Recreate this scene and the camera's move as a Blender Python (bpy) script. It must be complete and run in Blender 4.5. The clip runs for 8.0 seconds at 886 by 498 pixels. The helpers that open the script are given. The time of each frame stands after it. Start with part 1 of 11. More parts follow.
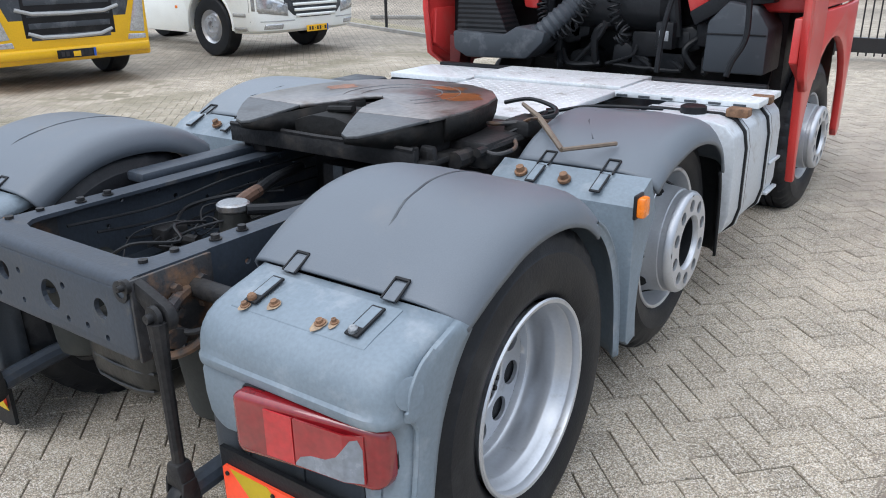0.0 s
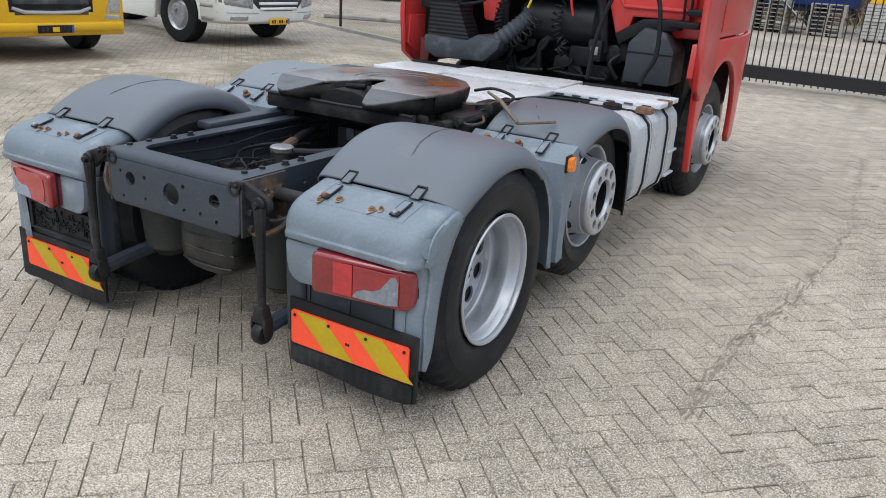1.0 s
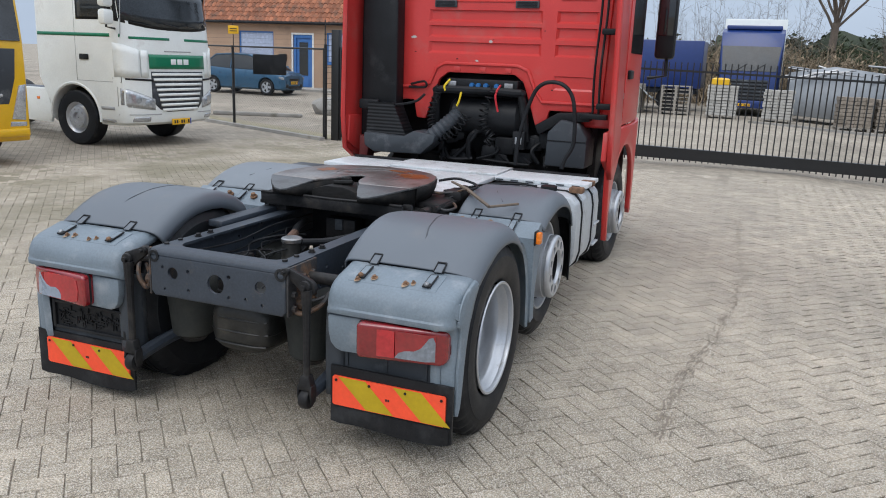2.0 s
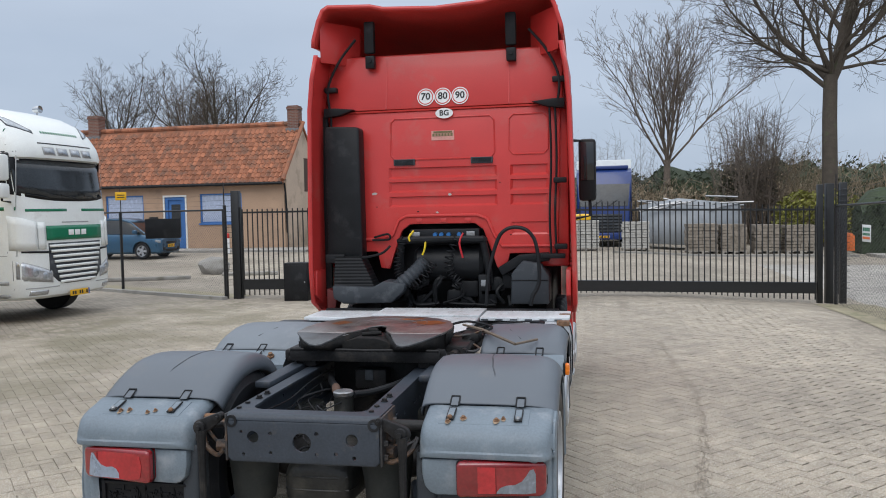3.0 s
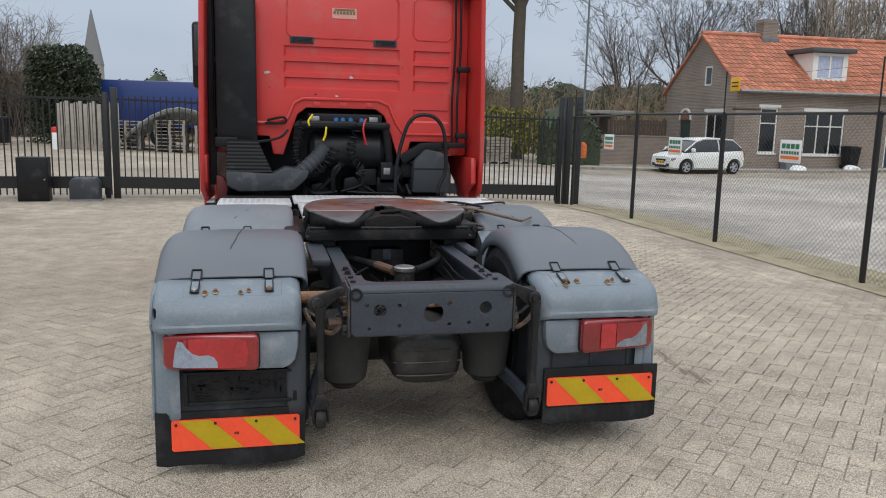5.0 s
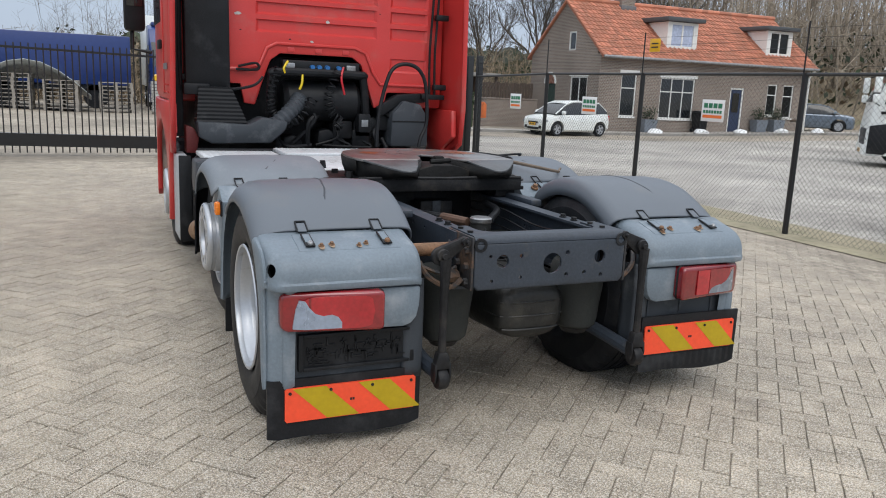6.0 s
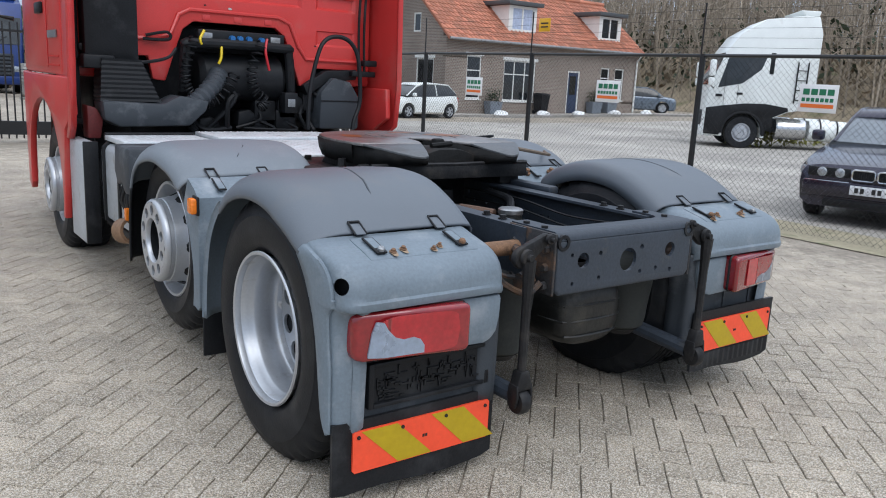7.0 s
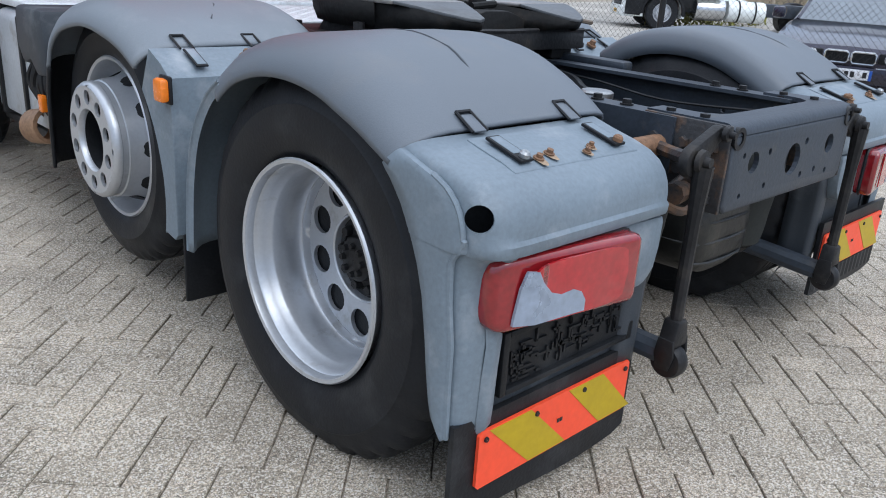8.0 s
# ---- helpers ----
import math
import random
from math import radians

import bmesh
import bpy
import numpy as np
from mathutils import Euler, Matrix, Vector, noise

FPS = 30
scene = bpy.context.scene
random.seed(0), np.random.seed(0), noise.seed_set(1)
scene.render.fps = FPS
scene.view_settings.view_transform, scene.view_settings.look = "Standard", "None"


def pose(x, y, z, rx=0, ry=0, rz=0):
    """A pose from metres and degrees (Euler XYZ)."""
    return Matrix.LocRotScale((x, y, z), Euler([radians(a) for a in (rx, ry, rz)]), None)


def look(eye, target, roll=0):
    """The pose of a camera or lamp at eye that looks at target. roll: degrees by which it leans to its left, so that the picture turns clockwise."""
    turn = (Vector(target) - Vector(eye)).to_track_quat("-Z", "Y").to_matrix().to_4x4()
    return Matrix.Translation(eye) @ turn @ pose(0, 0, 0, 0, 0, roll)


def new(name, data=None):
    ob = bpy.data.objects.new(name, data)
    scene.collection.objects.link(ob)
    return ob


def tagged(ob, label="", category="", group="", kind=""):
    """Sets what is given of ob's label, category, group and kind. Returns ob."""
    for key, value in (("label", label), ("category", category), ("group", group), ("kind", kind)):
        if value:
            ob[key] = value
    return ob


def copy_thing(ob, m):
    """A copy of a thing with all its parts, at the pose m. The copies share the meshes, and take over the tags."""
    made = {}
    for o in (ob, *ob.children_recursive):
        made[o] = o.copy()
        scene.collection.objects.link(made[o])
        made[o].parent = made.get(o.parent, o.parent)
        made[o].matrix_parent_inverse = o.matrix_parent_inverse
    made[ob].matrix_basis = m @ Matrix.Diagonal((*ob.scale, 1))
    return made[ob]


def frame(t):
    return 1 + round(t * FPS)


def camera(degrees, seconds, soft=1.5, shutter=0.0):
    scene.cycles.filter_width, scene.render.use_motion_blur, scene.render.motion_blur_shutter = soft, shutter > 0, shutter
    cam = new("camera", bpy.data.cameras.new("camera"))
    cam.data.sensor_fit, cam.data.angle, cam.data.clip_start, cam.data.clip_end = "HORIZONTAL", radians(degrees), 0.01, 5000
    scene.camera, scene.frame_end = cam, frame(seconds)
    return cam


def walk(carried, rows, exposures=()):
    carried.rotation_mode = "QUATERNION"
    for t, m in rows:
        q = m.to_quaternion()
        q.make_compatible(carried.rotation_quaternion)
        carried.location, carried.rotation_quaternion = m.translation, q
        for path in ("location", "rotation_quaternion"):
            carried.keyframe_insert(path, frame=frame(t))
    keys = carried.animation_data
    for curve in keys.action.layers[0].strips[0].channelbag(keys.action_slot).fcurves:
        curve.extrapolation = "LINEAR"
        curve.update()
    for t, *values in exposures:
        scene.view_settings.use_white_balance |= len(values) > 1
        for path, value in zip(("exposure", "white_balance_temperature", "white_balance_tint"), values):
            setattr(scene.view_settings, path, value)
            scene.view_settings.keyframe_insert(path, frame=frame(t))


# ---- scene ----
cam = camera(58.8, 8.0, soft=1.0)
PATH = [
    (0, (2.116, -1.022, 1.639), (1.03, 0.504, 0.939), -0.9),
    (0.5, (2.309, -1.648, 1.753), (1.321, -0.068, 1.026), 1.7),
    (1, (2.557, -2.12, 1.726), (1.618, -0.492, 1.041), 3.8),
    (1.2, (2.6, -2.294, 1.764), (1.678, -0.63, 1.148), 4.0),
    (2.3, (2.069, -3.101, 1.844), (1.472, -1.231, 1.46), 0.5),
    (2.5, (1.887, -3.186, 1.856), (1.357, -1.279, 1.566), -0.9),
    (3, (1.421, -3.505, 1.855), (1.035, -1.545, 1.755), -1.2),
    (3.5, (0.92, -3.647, 1.841), (0.69, -1.66, 1.851), -1.7),
    (4, (0.383, -3.725, 1.801), (0.408, -1.727, 1.714), -1.2),
    (4.3, (0.054, -3.685, 1.726), (0.192, -1.697, 1.558), -0.6),
    (4.5, (-0.165, -3.626, 1.687), (0.046, -1.65, 1.466), 0.1),
    (4.7, (-0.409, -3.557, 1.667), (-0.118, -1.597, 1.399), 0.6),
    (5, (-0.739, -3.461, 1.637), (-0.296, -1.538, 1.314), 1.4),
    (5.2, (-0.958, -3.411, 1.612), (-0.402, -1.524, 1.252), 1.8),
    (6.3, (-2.06, -2.683, 1.474), (-1.156, -0.947, 1.064), 2.6),
    (6.5, (-2.175, -2.538, 1.469), (-1.181, -0.854, 1.053), 2.7),
    (7, (-2.343, -1.974, 1.409), (-1.179, -0.405, 0.985), 2.9),
    (7.5, (-2.409, -1.448, 1.352), (-1.107, -0.019, 0.838), 3.7),
    (8, (-2.247, -0.894, 1.22), (-0.925, 0.442, 0.538), 3.8),
]
walk(cam, [(t, look(eye, target, roll)) for t, eye, target, roll in PATH],
     [(0.0, 0.60, 6020, 10), (0.5, 0.48, 6230, 10), (1.0, 0.32, 6200, 10), (2.5, 0.15, 6150, 10), (3.0, 0.07, 6250, 10), (3.5, 0.0, 6400, 10), (4.5, -0.05, 6500, 10),
      (5.0, 0.05, 6500, 10), (6.5, 0.19, 6150, 10), (7.0, 0.21, 5950, 10), (8.0, 0.38, 5800, 10)])

# ---- light ----
SUN_UP, SUN_ROUND = 50.0, 188.0
world = bpy.data.worlds.new("overcast")
scene.world = world
world.use_nodes = True
wn, wl = world.node_tree.nodes, world.node_tree.links
wn.clear()
w_out = wn.new("ShaderNodeOutputWorld")
w_bg = wn.new("ShaderNodeBackground")
w_sky = wn.new("ShaderNodeTexSky")
w_sky.sky_type, w_sky.sun_disc = "NISHITA", False
w_sky.sun_elevation, w_sky.sun_rotation = radians(SUN_UP), radians(SUN_ROUND)
w_sky.air_density, w_sky.dust_density, w_sky.ozone_density = 1.0, 3.0, 1.5
w_co = wn.new("ShaderNodeTexCoord")
w_map = wn.new("ShaderNodeMapping")
w_map.inputs["Scale"].default_value = (1.0, 1.0, 3.0)
w_noise = wn.new("ShaderNodeTexNoise")
w_noise.inputs["Scale"].default_value, w_noise.inputs["Detail"].default_value = 1.6, 5.0
w_ramp = wn.new("ShaderNodeValToRGB")
w_ramp.color_ramp.elements[0].position, w_ramp.color_ramp.elements[0].color = 0.3, (4.7, 5.65, 7.0, 1)
w_ramp.color_ramp.elements[1].position, w_ramp.color_ramp.elements[1].color = 0.7, (6.5, 7.35, 8.6, 1)
w_mix = wn.new("ShaderNodeMix")
w_mix.data_type = "RGBA"
w_mix.inputs["Factor"].default_value = 0.86
wl.new(w_co.outputs["Generated"], w_map.inputs["Vector"])
wl.new(w_map.outputs["Vector"], w_noise.inputs["Vector"])
wl.new(w_noise.outputs["Fac"], w_ramp.inputs["Fac"])
# an overcast sky is brighter overhead than at the horizon
w_sep, w_up = wn.new("ShaderNodeSeparateXYZ"), wn.new("ShaderNodeMapRange")
w_up.inputs["From Min"].default_value, w_up.inputs["From Max"].default_value = 0.22, 0.9
w_up.inputs["To Min"].default_value, w_up.inputs["To Max"].default_value = 1.0, 2.75
w_scale = wn.new("ShaderNodeVectorMath")
w_scale.operation = "SCALE"
wl.new(w_co.outputs["Generated"], w_sep.inputs[0])
wl.new(w_sep.outputs["Z"], w_up.inputs["Value"])
w_grey, w_veil = wn.new("ShaderNodeMapRange"), wn.new("ShaderNodeMix")
w_grey.inputs["From Min"].default_value, w_grey.inputs["From Max"].default_value = 0.2, 0.6
w_veil.data_type = "RGBA"
w_veil.inputs[7].default_value = (6.6, 6.8, 7.1, 1)
wl.new(w_sep.outputs["Z"], w_grey.inputs["Value"])
wl.new(w_grey.outputs["Result"], w_veil.inputs["Factor"])
wl.new(w_ramp.outputs["Color"], w_veil.inputs[6])
wl.new(w_veil.outputs[2], w_scale.inputs[0])
wl.new(w_up.outputs["Result"], w_scale.inputs["Scale"])
wl.new(w_sky.outputs["Color"], w_mix.inputs[6])
wl.new(w_scale.outputs["Vector"], w_mix.inputs[7])
wl.new(w_mix.outputs[2], w_bg.inputs["Color"])
w_bg.inputs["Strength"].default_value = 0.085
wl.new(w_bg.outputs["Background"], w_out.inputs["Surface"])
sun = new("sun", bpy.data.lights.new("sun", "SUN"))
sun.data.energy, sun.data.angle, sun.data.color = 0.9, radians(40), (1.0, 0.95, 0.88)
sun.matrix_world = look((0, 0, 30), (0 - 30 * math.cos(radians(SUN_UP)) / math.sin(radians(SUN_UP)) * math.sin(radians(SUN_ROUND)),
                                     0 - 30 * math.cos(radians(SUN_UP)) / math.sin(radians(SUN_UP)) * math.cos(radians(SUN_ROUND)), 0))


# ---- materials ----
def mat(name, col, rough=0.6, metal=0.0, var=0.25, scale=6.0, fine=60.0, bump=0.15, dirt=None, dirt_amount=0.0, dirt_scale=3.0,
        coat=0.0, alpha_trans=0.0, spec=0.5, island=0.0, obj_rand=0.0, bump_dist=0.004):
    """A surface with colour that varies at two scales, uneven gloss, fine relief and, where given, patches of dirt."""
    m = bpy.data.materials.new(name)
    m.use_nodes = True
    nd, ln = m.node_tree.nodes, m.node_tree.links
    p = nd["Principled BSDF"]
    p.inputs["Roughness"].default_value, p.inputs["Metallic"].default_value = rough, metal
    p.inputs["Coat Weight"].default_value = coat
    p.inputs["Coat Roughness"].default_value = 0.08
    p.inputs["Specular IOR Level"].default_value = spec
    p.inputs["Transmission Weight"].default_value = alpha_trans
    tc = nd.new("ShaderNodeTexCoord")
    n1, n2 = nd.new("ShaderNodeTexNoise"), nd.new("ShaderNodeTexNoise")
    n1.inputs["Scale"].default_value, n1.inputs["Detail"].default_value = scale, 6.0
    n2.inputs["Scale"].default_value, n2.inputs["Detail"].default_value = fine, 3.0
    for n in (n1, n2):
        ln.new(tc.outputs["Object"], n.inputs["Vector"])
    add = nd.new("ShaderNodeMath")
    add.operation = "ADD"
    ln.new(n1.outputs["Fac"], add.inputs[0])
    ln.new(n2.outputs["Fac"], add.inputs[1])
    rng = nd.new("ShaderNodeMapRange")
    rng.inputs["From Min"].default_value, rng.inputs["From Max"].default_value = 0.6, 1.4
    rng.inputs["To Min"].default_value, rng.inputs["To Max"].default_value = 1.0 - var, 1.0 + var
    ln.new(add.outputs[0], rng.inputs["Value"])
    shade = rng.outputs["Result"]
    if island or obj_rand:
        info = nd.new("ShaderNodeObjectInfo") if obj_rand else nd.new("ShaderNodeNewGeometry")
        r2 = nd.new("ShaderNodeMapRange")
        k = obj_rand or island
        r2.inputs["To Min"].default_value, r2.inputs["To Max"].default_value = 1.0 - k, 1.0 + k
        ln.new(info.outputs["Random" if obj_rand else "Random Per Island"], r2.inputs["Value"])
        mul = nd.new("ShaderNodeMath")
        mul.operation = "MULTIPLY"
        ln.new(shade, mul.inputs[0])
        ln.new(r2.outputs["Result"], mul.inputs[1])
        shade = mul.outputs[0]
    vm = nd.new("ShaderNodeVectorMath")
    vm.operation = "SCALE"
    vm.inputs[0].default_value = col
    ln.new(shade, vm.inputs["Scale"])
    colour = vm.outputs["Vector"]
    if dirt:
        n3 = nd.new("ShaderNodeTexNoise")
        n3.inputs["Scale"].default_value, n3.inputs["Detail"].default_value, n3.inputs["Roughness"].default_value = dirt_scale, 8.0, 0.65
        ln.new(tc.outputs["Object"], n3.inputs["Vector"])
        r3 = nd.new("ShaderNodeMapRange")
        r3.inputs["From Min"].default_value, r3.inputs["From Max"].default_value = 0.62 - 0.3 * dirt_amount, 0.78 - 0.3 * dirt_amount
        ln.new(n3.outputs["Fac"], r3.inputs["Value"])
        mx = nd.new("ShaderNodeMix")
        mx.data_type = "RGBA"
        ln.new(r3.outputs["Result"], mx.inputs["Factor"])
        ln.new(colour, mx.inputs[6])
        mx.inputs[7].default_value = (*dirt, 1)
        colour = mx.outputs[2]
    ln.new(colour, p.inputs["Base Color"])
    rr = nd.new("ShaderNodeMapRange")
    rr.inputs["To Min"].default_value, rr.inputs["To Max"].default_value = max(0.02, rough - 0.12), min(1.0, rough + 0.12)
    ln.new(n1.outputs["Fac"], rr.inputs["Value"])
    ln.new(rr.outputs["Result"], p.inputs["Roughness"])
    if bump:
        b = nd.new("ShaderNodeBump")
        b.inputs["Strength"].default_value, b.inputs["Distance"].default_value = bump, bump_dist
        ln.new(n2.outputs["Fac"], b.inputs["Height"])
        ln.new(b.outputs["Normal"], p.inputs["Normal"])
    return m


GREY = mat("weathered grey plastic", (0.160, 0.198, 0.232), 0.52, var=0.16, scale=4, fine=90, bump=0.12, dirt=(0.27, 0.30, 0.33), dirt_amount=0.25, dirt_scale=5)
WORN_COVER = mat("worn mudguard plastic", (0.165, 0.188, 0.212), 0.50, var=0.14, scale=3, fine=300, bump=0.2, dirt=(0.20, 0.22, 0.24), dirt_amount=0.3, dirt_scale=5, bump_dist=0.002)
COVER = mat("faded mudguard plastic", (0.109, 0.126, 0.147), 0.44, var=0.10, scale=3, fine=300, bump=0.2, dirt=(0.125, 0.136, 0.150), dirt_amount=0.22, dirt_scale=5, bump_dist=0.002)
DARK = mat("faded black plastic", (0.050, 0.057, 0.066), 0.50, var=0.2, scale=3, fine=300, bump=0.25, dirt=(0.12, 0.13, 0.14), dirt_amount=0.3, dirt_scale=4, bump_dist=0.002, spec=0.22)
BLACK = mat("black plastic", (0.013, 0.014, 0.016), 0.45, var=0.35, scale=8, fine=120, bump=0.2, dirt=(0.04, 0.042, 0.045), dirt_amount=0.2, spec=0.22)
CHASSIS = mat("chassis paint", (0.032, 0.041, 0.055), 0.50, var=0.3, scale=7, fine=80, bump=0.2, dirt=(0.085, 0.08, 0.072), dirt_amount=0.14, dirt_scale=9)
GREASE = mat("grimy iron", (0.018, 0.018, 0.019), 0.48, var=0.45, scale=9, fine=60, bump=0.5, dirt=(0.042, 0.038, 0.034), dirt_amount=0.3, dirt_scale=9, spec=0.22)
STAIN = mat("rust stain", (0.30, 0.215, 0.14), 0.7, var=0.4, scale=30, fine=150, bump=0.1)
RUST = mat("rust", (0.19, 0.105, 0.058), 0.8, var=0.5, scale=25, fine=120, bump=0.5, dirt=(0.06, 0.035, 0.02), dirt_amount=0.4, dirt_scale=30)
RUBBER = mat("tyre rubber", (0.0125, 0.0138, 0.0165), 0.5, var=0.25, scale=10, fine=120, bump=0.2, dirt=(0.026, 0.0275, 0.030), dirt_amount=0.3, dirt_scale=6, spec=0.22)
SILVER = mat("silver wheel paint", (0.50, 0.52, 0.55), 0.36, metal=0.6, var=0.07, scale=6, fine=90, bump=0.06, dirt=(0.30, 0.29, 0.27), dirt_amount=0.12, dirt_scale=9)
STEEL = mat("worn steel", (0.32, 0.33, 0.34), 0.4, metal=0.8, var=0.3, scale=9, fine=120, bump=0.2, dirt=(0.16, 0.12, 0.09), dirt_amount=0.25, dirt_scale=8)
ALU = mat("painted tread plate", (0.62, 0.65, 0.67), 0.45, metal=0.2, var=0.14, scale=5, fine=60, bump=0.2, dirt=(0.35, 0.35, 0.34), dirt_amount=0.2, dirt_scale=8)
TANK = mat("silver tank", (0.50, 0.53, 0.56), 0.45, metal=0.3, var=0.14, scale=4, fine=70, bump=0.1, dirt=(0.30, 0.29, 0.27), dirt_amount=0.2, dirt_scale=6)
RED = mat("faded red paint", (0.56, 0.042, 0.038), 0.36, var=0.12, scale=2.2, fine=140, bump=0.04, dirt=(0.50, 0.085, 0.072), dirt_amount=0.25, dirt_scale=3, coat=0.15)
RED_IN = mat("red plastic inside", (0.50, 0.045, 0.038), 0.8, var=0.2, scale=4, bump=0.1, spec=0.15)
LENS_RED = mat("red lamp glass", (0.40, 0.012, 0.018), 0.10, var=0.3, scale=5, fine=60, bump=0.01, coat=1.0)
LENS_MID = mat("mid red lamp glass", (0.24, 0.010, 0.014), 0.10, var=0.3, scale=6, fine=60, bump=0.01, coat=1.0)
LENS_DEEP = mat("dark red lamp glass", (0.20, 0.008, 0.012), 0.10, var=0.3, scale=8, fine=60, bump=0.01, coat=1.0)
LENS_GREY = mat("cracked lamp bowl", (0.34, 0.40, 0.50), 0.3, metal=0.4, var=0.25, scale=18, bump=0.1)
LENS_SMOKE = mat("smoky lamp bowl", (0.19, 0.21, 0.24), 0.25, var=0.3, scale=16, bump=0.1, coat=0.4)
AMBER = mat("amber reflector", (0.80, 0.20, 0.01), 0.25, var=0.15, scale=30, bump=0.1, coat=0.5)
HATCH_Y = mat("yellow marking", (0.46, 0.32, 0.004), 0.45, var=0.1, scale=12, bump=0.03)
HATCH_O = mat("orange marking", (0.90, 0.085, 0.03), 0.45, var=0.08, scale=12, bump=0.03)
WHITE = mat("white paint", (0.78, 0.81, 0.79), 0.35, var=0.08, scale=3, fine=60, bump=0.04, coat=0.3, dirt=(0.66, 0.67, 0.65), dirt_amount=0.06)
WHITE_MATT = mat("white board", (0.78, 0.79, 0.79), 0.6, var=0.08, scale=4, bump=0.05)
GREEN = mat("green paint", (0.0, 0.16, 0.075), 0.4, var=0.1, bump=0.03, coat=0.2)
YELLOW = mat("yellow paint", (0.72, 0.42, 0.004), 0.35, var=0.08, bump=0.03, coat=0.3)
BLUE = mat("blue paint", (0.012, 0.035, 0.16), 0.35, var=0.15, bump=0.03, coat=0.3)
TEAL = mat("metallic blue paint", (0.025, 0.095, 0.18), 0.3, metal=0.3, var=0.1, bump=0.02, coat=0.5)
NAVY = mat("dark violet paint", (0.035, 0.033, 0.055), 0.2, metal=0.5, var=0.15, bump=0.02, coat=0.6)
GREYCAR = mat("grey blue paint", (0.16, 0.20, 0.25), 0.3, metal=0.4, var=0.1, bump=0.02, coat=0.5)
GLASS_SKY = mat("car windscreen", (0.16, 0.18, 0.20), 0.08, metal=0.6, var=0.2, scale=2, bump=0.0, spec=0.9)
GLASS = mat("dark window glass", (0.012, 0.015, 0.017), 0.06, var=0.3, scale=2, bump=0.0, spec=0.8)
GLASS_PALE = mat("pale curtain glass", (0.42, 0.48, 0.62), 0.25, var=0.2, scale=9, bump=0.02)
CHROME = mat("chrome", (0.62, 0.63, 0.64), 0.18, metal=1.0, var=0.1, bump=0.02)
HEADLAMP = mat("headlamp glass", (0.36, 0.39, 0.42), 0.12, metal=0.4, var=0.35, scale=24, bump=0.1, coat=0.7)
PLATE_Y = mat("yellow plate", (0.75, 0.42, 0.01), 0.4, var=0.1, bump=0.02)
PLATE_W = mat("white plate", (0.72, 0.74, 0.78), 0.4, var=0.1, bump=0.02)
PLATE_B = mat("blue plate end", (0.02, 0.09, 0.42), 0.4, var=0.1, bump=0.02)
INK = mat("black print", (0.015, 0.015, 0.018), 0.5, var=0.1, bump=0.0)
REDINK = mat("red print", (0.55, 0.03, 0.02), 0.5, var=0.1, bump=0.0)
ORANGEINK = mat("orange print", (0.75, 0.17, 0.03), 0.5, var=0.1, bump=0.0)
GREENINK = mat("green print", (0.02, 0.18, 0.09), 0.5, var=0.1, bump=0.0)
FENCE = mat("black fence steel", (0.012, 0.013, 0.014), 0.4, var=0.3, scale=14, bump=0.1)
LEAD = mat("grey lead sheet", (0.16, 0.16, 0.165), 0.7, var=0.3, scale=6)
CLAY = mat("orange clay tile", (0.31, 0.122, 0.065), 0.85, var=0.3, scale=3, fine=40, bump=0.3, dirt=(0.17, 0.092, 0.062), dirt_amount=0.42, dirt_scale=2.4, island=0.38)
SLAB = mat("stacked paving slabs", (0.26, 0.225, 0.185), 0.9, var=0.3, scale=5, fine=40, bump=0.4, dirt=(0.15, 0.13, 0.10), dirt_amount=0.35)
SLAB_PALE = mat("pale stacked boards", (0.42, 0.41, 0.38), 0.85, var=0.25, scale=5, fine=40, bump=0.3)
CLAY_R = mat("red clay tile", (0.45, 0.175, 0.105), 0.8, var=0.15, scale=3, fine=40, bump=0.2, dirt=(0.33, 0.145, 0.092), dirt_amount=0.35, dirt_scale=1.6, island=0.3)
# gable plaster set brighter: its colour stands in for light on that side
LIT_PLASTER = mat("pale plaster brightened for light", (0.60, 0.47, 0.36), 0.9, var=0.16, scale=1.2, fine=30, bump=0.3, dirt=(0.36, 0.27, 0.20), dirt_amount=0.25, dirt_scale=0.8)
PLASTER = mat("ochre plaster", (0.42, 0.285, 0.195), 0.9, var=0.14, scale=1.2, fine=30, bump=0.3, dirt=(0.27, 0.19, 0.14), dirt_amount=0.2, dirt_scale=0.8)
FRAME_W = mat("white window frame", (0.75, 0.75, 0.72), 0.5, var=0.08, bump=0.05)
FRAME_B = mat("blue door paint", (0.05, 0.16, 0.42), 0.5, var=0.12, bump=0.05)
STONE = mat("grey concrete", (0.30, 0.29, 0.27), 0.9, var=0.25, scale=4, fine=50, bump=0.5, dirt=(0.16, 0.15, 0.12), dirt_amount=0.3)
WOOD = mat("weathered pallet wood", (0.31, 0.285, 0.25), 0.85, var=0.3, scale=6, fine=40, bump=0.4)
WOODS = mat("bare grey-brown stems", (0.29, 0.245, 0.19), 0.9, var=0.35, scale=0.8, fine=6, bump=0.0, island=0.35)
BARK = mat("grey bark", (0.085, 0.070, 0.055), 0.9, var=0.3, scale=5, fine=30, bump=0.7, dirt=(0.10, 0.11, 0.06), dirt_amount=0.2, bump_dist=0.02)
TWIG = mat("bare twigs", (0.15, 0.122, 0.098), 0.9, var=0.3, scale=2, fine=10, bump=0.0)
BRUSH = mat("brown brush", (0.25, 0.198, 0.135), 0.95, var=0.35, scale=1, fine=6, bump=0.0, island=0.4)
